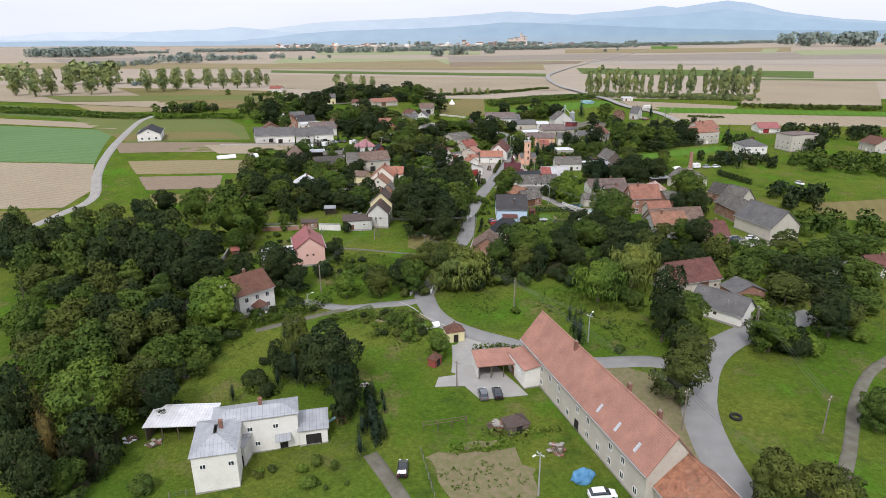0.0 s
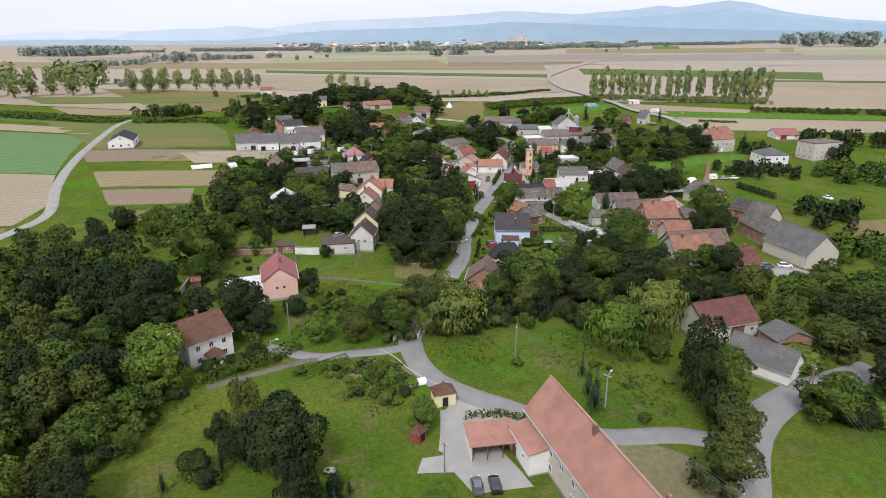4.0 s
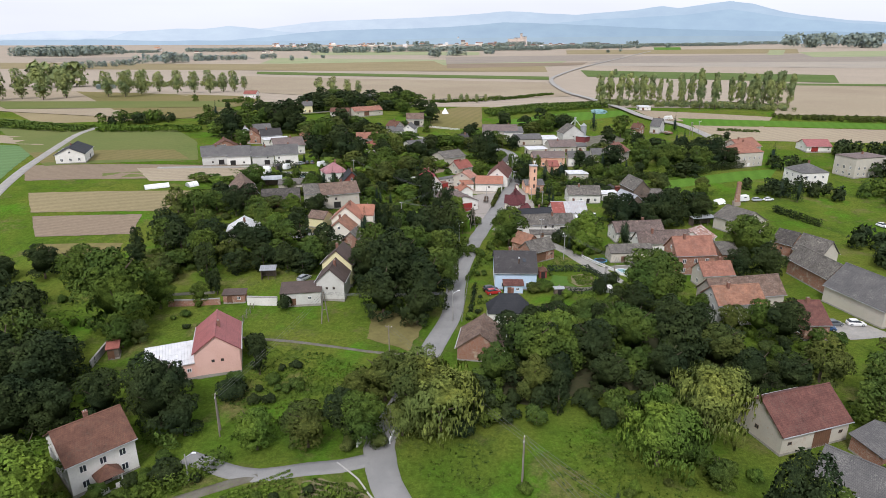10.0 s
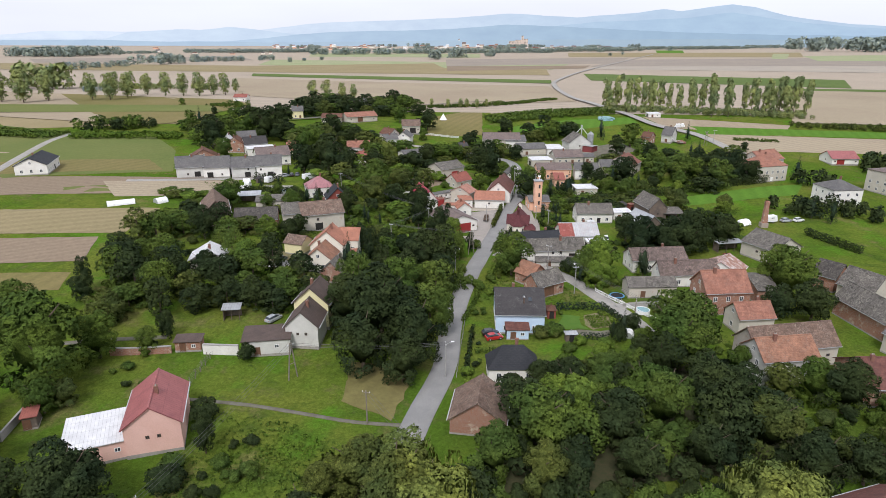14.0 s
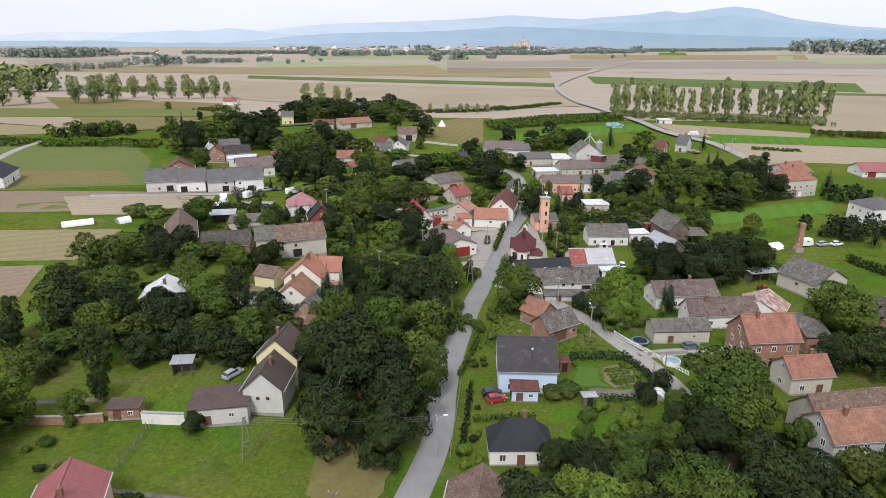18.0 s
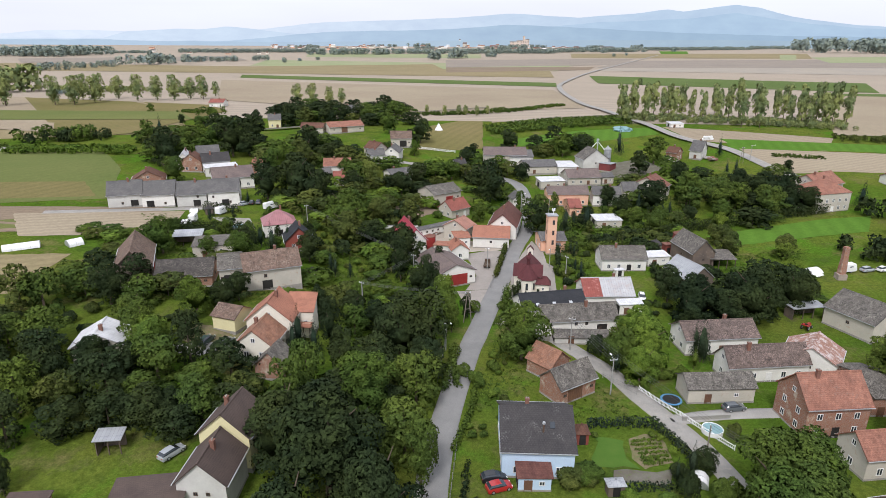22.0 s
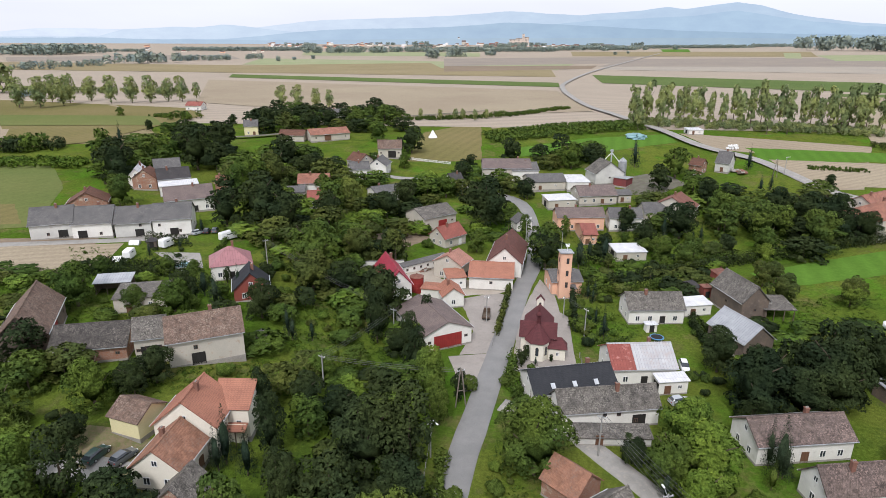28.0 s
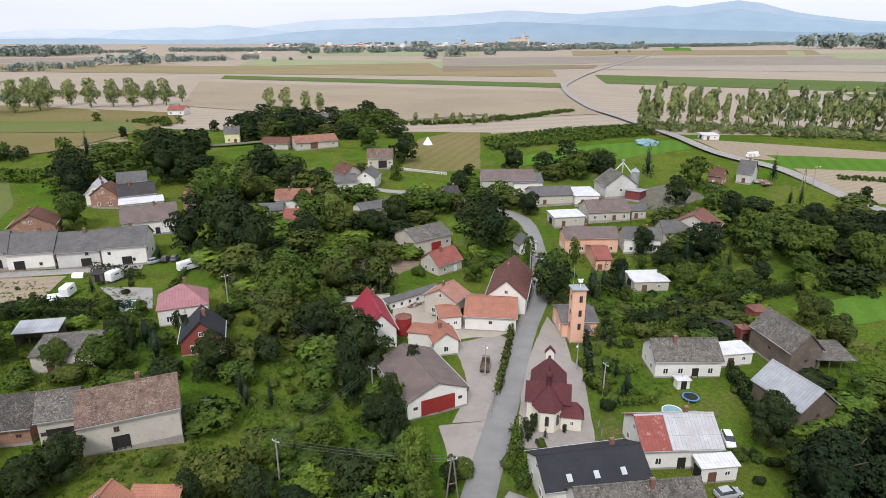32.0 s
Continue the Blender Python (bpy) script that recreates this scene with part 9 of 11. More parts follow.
tree("bush", "leaf_light", 3.1, 251.6, 1.2, 0.8)
tree("bush", "leaf_dark", -0.5, 214.6, 0.8, 0.7)
tree("bush", "leaf_mid", -0.2, 206.2, 1.1, 0.8)
tree("bush", "leaf_dark", -1.2, 204.7, 1.3, 1.0)
tree("bush", "leaf_light", -2.2, 200.7, 1.3, 0.8)
tree("bush", "leaf_mid", -3.7, 201.1, 0.7, 0.5)
tree("bush", "leaf_mid", -0.8, 210.6, 0.6, 0.6)
tree("bush", "leaf_light", -2.4, 199.3, 0.9, 0.6)
tree("bush", "leaf_light", -2.2, 197.7, 1.4, 1.0)
tree("bush", "leaf_dark", -3.0, 207.7, 0.8, 0.7)
tree("bush", "leaf_light", -2.4, 209.6, 1.0, 0.7)
tree("bush", "leaf_light", 0.0, 198.9, 1.5, 1.0)
tree("bush", "leaf_light", 20.4, 200.9, 1.3, 1.0)
tree("bush", "leaf_olive", 22.4, 202.3, 1.6, 1.3)
tree("bush", "leaf_mid", 19.1, 208.8, 1.8, 1.1)
tree("bush", "leaf_olive", 22.0, 207.4, 1.2, 0.9)
tree("bush", "leaf_light", 23.6, 209.7, 1.7, 1.1)
tree("bush", "leaf_olive", 22.4, 204.5, 1.8, 1.4)
tree("bush", "leaf_mid", 25.7, 206.5, 0.8, 0.7)
tree("bush", "leaf_mid", 17.2, 200.8, 1.7, 1.4)
tree("bush", "leaf_dark", 49.8, 203.3, 1.7, 1.3)
tree("bush", "leaf_mid", 52.1, 214.5, 1.6, 1.4)
tree("bush", "leaf_dark", 47.6, 204.5, 1.9, 1.4)
tree("bush", "leaf_olive", 45.4, 202.2, 1.9, 1.7)
tree("bush", "leaf_mid", 43.3, 201.9, 1.6, 1.2)
tree("bush", "leaf_mid", 49.4, 214.5, 1.5, 1.4)
tree("bush", "leaf_dark", 48.0, 211.6, 1.8, 1.6)
tree("bush", "leaf_olive", 47.6, 202.0, 1.9, 1.3)
tree("bush", "leaf_mid", 47.1, 209.8, 2.1, 1.5)
tree("bush", "leaf_dark", 51.4, 208.4, 2.1, 1.6)
tree("bush", "leaf_light", -0.6, 238.4, 1.0, 0.7)
tree("bush", "leaf_mid", 0.3, 230.7, 1.2, 0.9)
tree("bush", "leaf_mid", 0.1, 232.8, 1.2, 0.9)
tree("bush", "leaf_light", -2.2, 232.6, 1.2, 0.9)
tree("bush", "leaf_mid", 3.3, 236.2, 0.9, 0.7)
tree("bush", "leaf_light", -1.2, 231.1, 1.0, 0.6)
tree("bush", "leaf_olive", -25.3, 129.3, 1.5, 1.3)
tree("bush", "leaf_dark", -23.8, 129.1, 1.3, 1.1)
tree("bush", "leaf_light", -18.5, 126.5, 2.6, 1.7)
tree("bush", "leaf_light", -16.1, 126.7, 1.3, 1.2)
tree("bush", "leaf_light", -13.7, 132.8, 2.0, 1.6)
tree("bush", "leaf_light", -23.8, 135.2, 1.8, 1.2)
tree("bush", "leaf_olive", -21.5, 133.8, 1.0, 0.9)
tree("bush", "leaf_olive", -20.7, 128.9, 1.9, 1.3)
tree("bush", "leaf_light", -26.9, 133.3, 1.1, 0.9)
tree("bush", "leaf_mid", -20.6, 141.1, 1.0, 0.8)
tree("bush", "leaf_light", -26.3, 140.7, 1.3, 1.0)
tree("bush", "leaf_dark", -15.1, 129.6, 2.1, 1.4)
tree("bush", "leaf_dark", -25.7, 139.6, 1.6, 1.1)
tree("bush", "leaf_mid", -28.8, 138.0, 1.8, 1.1)
tree("bush", "leaf_olive", -29.4, 135.3, 1.4, 0.9)
tree("bush", "leaf_light", -11.2, 128.0, 1.4, 1.1)
tree("bush", "leaf_olive", -16.3, 134.2, 1.9, 1.5)
tree("bush", "leaf_olive", -19.4, 132.3, 1.2, 0.9)
tree("bush", "leaf_dark", -30.6, 138.2, 1.5, 1.0)
tree("bush", "leaf_light", -18.4, 134.5, 2.4, 1.6)
tree("bush", "leaf_mid", -17.6, 129.3, 1.9, 1.3)
tree("bush", "leaf_mid", -21.3, 135.6, 1.7, 1.2)
tree("bush", "leaf_mid", -51.6, 138.9, 2.0, 1.8)
tree("bush", "leaf_mid", -53.0, 141.7, 1.6, 1.3)
tree("bush", "leaf_dark", -56.0, 136.1, 1.6, 1.3)
tree("bush", "leaf_mid", -52.0, 146.3, 2.3, 1.7)
tree("bush", "leaf_mid", -52.6, 137.5, 1.5, 1.1)
tree("bush", "leaf_dark", -54.7, 140.9, 2.2, 1.6)
tree("bush", "leaf_mid", -52.3, 144.2, 1.2, 1.0)
tree("bush", "leaf_mid", -58.4, 137.4, 3.0, 1.9)
tree("bush", "leaf_mid", -54.3, 137.9, 1.5, 1.0)
tree("bush", "leaf_mid", -55.7, 138.5, 1.2, 1.1)
tree("bush", "leaf_mid", -53.5, 143.0, 1.7, 1.1)
tree("bush", "leaf_dark", -44.7, 142.1, 1.5, 1.1)
tree("bush", "leaf_olive", 29.5, 144.9, 1.1, 0.9)
tree("bush", "leaf_mid", 26.3, 141.1, 1.3, 0.8)
tree("bush", "leaf_light", 40.4, 147.3, 1.2, 0.8)
tree("bush", "leaf_light", 24.3, 143.2, 2.0, 1.2)
tree("bush", "leaf_light", 37.5, 136.9, 1.5, 1.2)
tree("bush", "leaf_mid", 33.0, 145.1, 1.2, 0.8)
tree("bush", "leaf_light", 40.7, 140.7, 1.5, 1.2)
tree("bush", "leaf_light", 43.7, 147.2, 1.8, 1.5)
tree("bush", "leaf_mid", 23.3, 142.1, 1.5, 1.1)
tree("bush", "leaf_mid", 28.7, 134.8, 0.9, 0.8)
tree("bush", "leaf_mid", 46.1, 168.2, 3.6, 2.7)
tree("bush", "leaf_dark", 32.4, 167.9, 2.8, 2.1)
tree("bush", "leaf_mid", 35.2, 164.6, 2.8, 2.1)
tree("willow", "leaf_willow", 41.4, 169.9, 4.5, 2.1)
tree("bush", "leaf_mid", 33.7, 161.8, 2.2, 1.7)
tree("bush", "leaf_dark", 29.0, 164.1, 4.2, 2.6)
tree("bush", "leaf_dark", 21.0, 162.3, 3.2, 2.0)
tree("bush", "leaf_mid", 26.9, 167.7, 2.6, 2.1)
tree("bush", "leaf_dark", 37.9, 165.3, 2.0, 1.8)
tree("bush", "leaf_dark", 36.1, 168.0, 2.8, 2.2)
tree("willow", "leaf_willow", 26.0, 160.2, 4.0, 1.8)
tree("bush", "leaf_dark", 22.9, 159.8, 3.1, 2.4)
tree("conifer", "leaf_spruce", -18.1, 91.1, 5.2, 1.3)
tree("tall", "leaf_dark", -21.7, 101.5, 3.6, 1.1)
tree("bush", "leaf_dark", -22.5, 98.1, 1.0, 0.8)
tree("tall", "leaf_dark", -17.3, 89.4, 3.3, 0.9)
tree("conifer", "leaf_spruce", -19.7, 101.4, 4.3, 1.0)
tree("tall", "leaf_dark", -21.5, 95.6, 2.5, 0.9)
tree("conifer", "leaf_spruce", -18.6, 97.6, 4.8, 1.0)
tree("conifer", "leaf_spruce", -21.9, 103.3, 5.0, 1.2)
tree("bush", "leaf_dark", -20.5, 100.5, 1.1, 0.9)
tree("tall", "leaf_dark", -21.3, 93.3, 2.5, 0.8)
tree("bush", "leaf_olive", -34.5, 80.8, 1.4, 0.9)
tree("bush", "leaf_olive", -36.0, 79.4, 1.1, 0.8)
tree("bush", "leaf_mid", -25.8, 78.0, 0.7, 0.5)
tree("bush", "leaf_olive", -24.5, 76.9, 0.8, 0.5)
tree("bush", "leaf_mid", -21.5, 78.3, 0.6, 0.6)
tree("bush", "leaf_light", -29.5, 80.9, 1.4, 1.1)
tree("bush", "leaf_mid", -24.3, 81.7, 1.6, 1.0)
tree("bush", "leaf_olive", -37.3, 80.0, 0.9, 0.8)
tree("bush", "leaf_light", -36.4, 80.7, 0.8, 0.7)
tree("bush", "leaf_dark", -48.3, 116.0, 2.0, 1.5)
tree("conifer", "leaf_spruce", -41.8, 105.9, 6.9, 1.4)
tree("bush", "leaf_olive", -40.1, 125.6, 2.0, 1.8)
tree("conifer", "leaf_spruce", -45.9, 123.9, 8.4, 2.0)
tree("tall", "leaf_dark", -41.8, 117.9, 4.9, 1.5)
tree("bush", "leaf_olive", -37.1, 118.5, 2.6, 2.2)
tree("conifer", "leaf_spruce", -38.6, 107.9, 11.1, 2.1)
tree("tall", "leaf_dark", -36.5, 106.4, 7.3, 1.8)
tree("tall", "leaf_dark", -42.1, 120.4, 4.1, 1.5)
tree("bush", "leaf_dark", -43.3, 167.2, 1.5, 0.9)
tree("bush", "leaf_mid", -37.8, 166.9, 1.9, 1.3)
tree("bush", "leaf_dark", -42.8, 163.3, 2.1, 1.5)
tree("bush", "leaf_dark", -41.2, 174.8, 1.4, 1.1)
tree("bush", "leaf_dark", -39.9, 163.1, 2.1, 1.5)
tree("bush", "leaf_mid", -47.9, 175.4, 1.4, 1.3)
tree("bush", "leaf_mid", -36.3, 169.0, 2.2, 1.6)
tree("bush", "leaf_mid", -35.1, 167.8, 1.8, 1.1)
tree("bush", "leaf_mid", -39.5, 167.5, 1.3, 1.1)
tree("bush", "leaf_dark", -38.6, 175.8, 1.8, 1.6)
tree("bush", "leaf_mid", -66.5, 191.6, 1.2, 0.9)
tree("bush", "leaf_mid", -74.8, 195.1, 1.2, 0.9)
tree("bush", "leaf_mid", -71.4, 201.7, 1.7, 1.1)
tree("bush", "leaf_dark", -71.8, 205.2, 1.9, 1.4)
tree("bush", "leaf_mid", -72.2, 196.9, 1.8, 1.6)
tree("bush", "leaf_olive", -92.7, 191.5, 1.3, 0.9)
tree("bush", "leaf_dark", -69.5, 191.0, 1.4, 1.2)
tree("bush", "leaf_mid", -107.3, 201.8, 2.4, 1.5)
tree("bush", "leaf_mid", -96.2, 199.9, 1.3, 1.2)
tree("broad", "leaf_mid", 56.2, 191.7, 2.6, 1.4)
tree("bush", "leaf_olive", 60.8, 180.1, 3.0, 2.6)
tree("bush", "leaf_mid", 70.8, 190.1, 2.6, 2.0)
tree("bush", "leaf_olive", 72.2, 179.3, 2.6, 1.8)
tree("broad", "leaf_mid", 74.0, 192.1, 5.1, 2.2)
tree("broad", "leaf_mid", 62.5, 185.0, 4.1, 1.7)
tree("broad", "leaf_dark", 66.2, 189.2, 3.8, 1.6)
tree("broad", "leaf_mid", 78.4, 191.4, 4.6, 2.1)
tree("broad", "leaf_dark", 58.1, 182.4, 4.2, 1.6)
tree("broad", "leaf_mid", 67.8, 184.3, 3.3, 1.6)
tree("bush", "leaf_olive", 62.5, 188.8, 2.8, 2.6)
tree("bush", "leaf_mid", 68.6, 182.5, 1.9, 1.6)
tree("bush", "leaf_mid", 58.0, 187.7, 2.2, 1.5)
tree("broad", "leaf_mid", 70.3, 185.3, 5.2, 2.0)
TAKEN += [tuple(o.location[:2]) for o in scene.objects if o.get("group") == "village trees"]
wood([(-161.3, 183.9), (-144.1, 184.7), (-133.7, 199.7), (-104.4, 186.5), (-79.1, 167.5), (-70, 155), (-74, 150), (-96, 152), (-128, 150)], 6.8, 11, 17, DARK)
wood([(-128, 150), (-96, 152), (-84, 147), (-72, 132), (-62.5, 127), (-64.3, 114.7), (-67.5, 102.3), (-73.1, 102.0), (-85.4, 101.2), (-92.3, 96.5)], 6.8, 9, 15, LOOSE)
wood([(-89.2, 92.6), (-85.8, 96.9), (-73.1, 102.0), (-64.6, 92.3), (-59.8, 65.1), (-65.2, 62.6)], 6.2, 11, 16, MIX)
wood([(-109.0, 257.4), (-94.3, 281.3), (-58.4, 261.6), (-44.9, 229.8), (-50.8, 220.4), (-65.6, 211.6), (-87.6, 214.1)], 6.5, 8, 12, DARK)
wood([(-110.2, 251.2), (-94.3, 262.5), (-78.5, 256.2), (-64.7, 245.3), (-52.0, 241.2), (-39.2, 239.2), (-38.4, 227.2), (-48.3, 220.4), (-62.8, 215.5), (-83.3, 214.0), (-98.9, 231.4)], 6, 8, 12, DARK)
wood([(-39.7, 258.2), (-26.0, 275.8), (-9.7, 277.7), (-7.9, 237.5), (-10.7, 220.3), (-30.8, 237.9)], 7, 10, 15, DARK)
wood([(-72.0, 232.3), (-57.9, 230.9), (-41.7, 232.4), (-32.8, 238.4), (-25.5, 237.5), (-22.6, 221.5), (-59.8, 216.5)], 6, 8, 13, MIX)
wood([(-1.4, 170.1), (8.6, 186.4), (24.2, 199.0), (40.4, 223.9), (48.5, 211.7), (50.2, 196.1), (58.3, 190.1), (64.6, 182.7), (71.3, 183.2), (65.7, 173.5), (50.1, 171.6), (36.8, 171.3), (18.0, 166.2), (4.8, 162.4), (-1.2, 162.0)], 6.8, 9, 14, MIX)
wood([(72.2, 179.7), (93.0, 186.2), (125.0, 193.6), (94.8, 141.0), (76.3, 134.2), (59.9, 130.5), (64.0, 152.5)], 7.5, 7, 12, MIX)
wood([(-55.8, 304.5), (-58.2, 336.2), (-45.1, 353.5), (-32.8, 352.4), (-21.8, 329.8), (-23.5, 306.2), (-12.5, 289.0), (-5.9, 276.0), (-22.8, 270.9), (-37.1, 281.5), (-48.6, 297.9)], 5, 4, 8.5, SCRUB)
wood([(-116.2, 434.1), (-83.0, 458.7), (-63.9, 432.3), (-50.3, 373.9), (-59.5, 340.8), (-77.3, 348.0), (-92.1, 378.6)], 8.5, 7, 12, OPEN)
wood([(-57.2, 399.3), (-30.1, 396.0), (-30.4, 426.9), (-8.0, 454.2), (12.7, 448.1), (9.7, 425.7), (-5.1, 434.2), (-27.6, 378.4), (-48.3, 372.5)], 8.5, 6, 10, OPEN)
wood([(-187.1, 452.6), (-168.3, 491.1), (-138.9, 494.8), (-110.4, 426.4), (-127.8, 413.7), (-146.5, 400.4)], 9, 8, 13, OPEN)
wood([(-149.4, 563.2), (-106.3, 580.4), (-69.9, 615.0), (-48.9, 524.2), (-90.2, 521.4), (-125.2, 510.1)], 10, 9, 13, DARK)
wood([(39.9, 386.9), (66.8, 417.0), (89.2, 432.6), (136.1, 417.7), (98.9, 351.9), (60.2, 356.4), (36.1, 350.7)], 8.5, 6, 11, OPEN)
wood([(21.7, 482.3), (52.7, 487.7), (50.5, 459.3), (22.2, 455.0)], 9, 7, 10, DARK)
wood([(46.3, 286.5), (57.2, 293.2), (81.6, 297.2), (74.0, 277.6), (60.9, 273.1), (44.5, 273.1)], 7, 9, 13, DARK)
wood([(-103.9, 272.7), (-95.0, 280.1), (-74.8, 256.9), (-79.2, 249.2), (-87.7, 252.0)], 7, 6, 10, MIX)
wood([(-96.7, 242.5), (-100.3, 261.5), (-87.0, 255.7), (-78.8, 227.7), (-89.2, 227.1)], 7, 8, 11, DARK)
wood([(-21.9, 267.9), (-13.7, 284.4), (-4.6, 282.5), (-7.0, 270.3)], 5, 5, 9, SCRUB)
wood([(-28.6, 309.9), (-22.6, 320.3), (-17.5, 303.0), (-11.5, 284.9), (-7.3, 270.1), (-12.1, 268.6), (-19.4, 286.3)], 5.6, 7, 12, DARK)
wood([(-57.8, 336.0), (-45.0, 354.0), (-26.7, 352.3), (-20.7, 323.8), (-28.6, 309.9), (-39.1, 315.0)], 6.2, 7, 12, MIX)
wood([(-122.2, 313.7), (-98.8, 318.7), (-72.6, 310.9), (-57.7, 305.4), (-52.6, 286.5), (-75.6, 291.4), (-101.9, 287.9)], 5, 3, 6, GARDEN)
wood([(27.6, 346.4), (56.3, 352.1), (72.0, 351.1), (66.9, 336.7), (42.3, 327.2), (24.8, 315.6)], 4.6, 3, 6.5, GARDEN)
wood([(-15.2, 428.4), (8.5, 437.7), (16.5, 374.3), (-0.4, 367.0)], 5.5, 4, 8, GARDEN)
wood([(-85.7, 403.6), (-38.4, 424.7), (-18.9, 368.9), (-33.5, 329.8), (-63.0, 344.3)], 7, 4.5, 8.5, OPEN)
wood([(54.1, 311.5), (91.8, 316.0), (85.5, 291.5), (49.3, 282.4)], 6, 4, 8, GARDEN)
wood([(-1, 157.5), (10, 158.5), (24, 163), (40, 167), (52, 170), (50, 176), (30, 172), (12, 168), (-1, 165)], 3.4, 5, 9, UNDER)
wood([(3, 168), (24, 174), (48, 178), (48, 198), (36, 205), (20, 194), (6, 180)], 4.4, 6, 10, UNDER)
wood([(-70, 104), (-65, 103), (-61.5, 116), (-60, 128), (-66, 134), (-68, 118)], 3.6, 5, 8, UNDER)
wood([(-30, 236), (-22, 224), (-11, 222), (-9.5, 240), (-11, 262), (-20, 264), (-32, 250)], 4.4, 6, 10, UNDER)
wood([(-70, 219), (-50, 223), (-30, 229), (-26, 237), (-44, 236), (-68, 233)], 4.2, 5, 9, UNDER)
wood([(26.4, 211.8), (63.7, 214.4), (51.2, 179.5), (25.5, 174.0)], 6, 6, 11, MIX)
wood([(-51.6, 297.0), (-37.3, 373.6), (-18.3, 319.0), (-14.6, 281.8), (-27.3, 256.6), (-37.7, 257.6)], 6, 6, 10, SCRUB)
wood([(0.9, 194.7), (22.5, 219.9), (41.8, 204.6), (25.8, 183.7), (8.1, 174.3)], 7, 9, 12, MIX)

# self-lit ridges, the haze of the air mixed into their west and east colours
hills("far_range", 4985, [(-5235, 83), (-3811, 92), (-3574, 116), (-3252, 120), (-2891, 112), (-2442, 124), (-1825, 123), (-1302, 178), (-919, 190), (-358, 208), (133, 242), (316, 233), (620, 214), (1055, 247), (1249, 272), (1368, 257), (1502, 275), (1730, 304), (1887, 282), (2126, 225), (2420, 184), (2613, 169), (3244, 128), (3983, 113)], (0.88, 0.95, 1.0), (0.6, 0.73, 0.83), "mountain range on the horizon, pale blue painted haze")
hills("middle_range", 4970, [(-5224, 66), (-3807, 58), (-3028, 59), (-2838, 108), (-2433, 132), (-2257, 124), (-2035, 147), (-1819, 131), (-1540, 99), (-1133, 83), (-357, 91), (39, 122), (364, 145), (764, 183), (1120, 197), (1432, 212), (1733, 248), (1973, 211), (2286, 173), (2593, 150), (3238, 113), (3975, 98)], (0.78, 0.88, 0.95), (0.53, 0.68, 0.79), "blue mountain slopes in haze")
hills("near_range", 4955, [(-5217, 41), (-3800, 38), (-2886, 42), (-1997, 43), (-1536, 87), (-1299, 107), (-916, 119), (-356, 130), (119, 164), (322, 160), (645, 144), (925, 133), (1322, 114), (1715, 102), (2102, 94), (2741, 91), (3967, 83)], (0.62, 0.75, 0.85), (0.44, 0.58, 0.68), "wooded hills in front of the mountains, blue-grey painted haze")
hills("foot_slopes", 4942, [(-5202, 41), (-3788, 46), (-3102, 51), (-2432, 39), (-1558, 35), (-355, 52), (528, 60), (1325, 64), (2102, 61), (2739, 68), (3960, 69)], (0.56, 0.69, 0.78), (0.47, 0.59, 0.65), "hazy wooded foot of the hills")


# by the tower, in the gardens and behind the lawns
tree("broad", "leaf_mid", 17.5, 352.6, 15.0, 6.2)
tree("conifer", "leaf_spruce", 27.2, 350.9, 12.5, 3.2)
tree("conifer", "leaf_spruce", 35.2, 355.3, 11.5, 3.4)
tree("conifer", "leaf_spruce", 31.0, 356.5, 9.5, 2.8)
tree("conifer", "leaf_spruce", 46.9, 386.2, 8.0, 2.2)
tree("broad", "leaf_mid", 53.5, 359.6, 8.5, 4.0)
tree("broad", "leaf_olive", 67.9, 358.7, 6.5, 3.4)
tree("broad", "leaf_mid", 85.3, 362.0, 9.5, 4.4)
tree("broad", "leaf_light", 104.1, 371.3, 10.0, 4.8)
tree("broad", "leaf_mid", 95.1, 378.0, 12.0, 5.2)
tree("broad", "leaf_dark", 113.6, 372.0, 11.0, 5.0)
tree("conifer", "leaf_spruce", 140.5, 377.0, 11.0, 3.6)
tree("broad", "leaf_dark", 118.0, 370.0, 11.0, 4.6)
tree("broad", "leaf_light", 90.2, 324.5, 7.5, 3.2)
tree("broad", "leaf_olive", 74.6, 337.8, 8.0, 3.4)
tree("conifer", "leaf_spruce", 120.0, 318.0, 10.0, 2.6)
tree("conifer", "leaf_spruce", 124.0, 312.0, 11.0, 2.8)
tree("conifer", "leaf_spruce", 46.1, 260.4, 11.5, 2.9)
tree("bush", "leaf_mid", 16.9, 220.6, 3.4, 2.6)
tree("bush", "leaf_olive", 13.9, 218.6, 2.6, 2.0)
tree("conifer", "leaf_spruce", 33.2, 223.2, 6.5, 1.5)
tree("bush", "leaf_light", 26.5, 211.2, 3.6, 2.4)
tree("bush", "leaf_mid", 19.5, 212.3, 2.6, 1.9)
tree("broad", "leaf_mid", 32.1, 203.9, 6.5, 3.2)
tree("bush", "leaf_mid", 29.5, 206.5, 3.6, 2.2)
tree("bush", "leaf_light", -2.6, 201.1, 2.2, 1.6)
tree("bush", "leaf_mid", 19.2, 201.5, 4.4, 3.0)
tree("bush", "leaf_dark", 14.5, 199.8, 5.0, 3.2)
tree("broad", "leaf_mid", 25.9, 202.5, 6.5, 3.0)
tree("bush", "leaf_mid", 1.9, 253.6, 2.4, 1.8)
tree("bush", "leaf_mid", -1.6, 248.5, 2.6, 1.8)
tree("broad", "leaf_mid", 28.6, 256.6, 10.5, 4.4)
tree("bush", "leaf_dark", 24.8, 262.4, 5.0, 2.6)
tree("broad", "leaf_mid", 41.6, 206.4, 16.0, 6.6)
tree("broad", "leaf_mid", -71.5, 203.0, 6.5, 2.6)
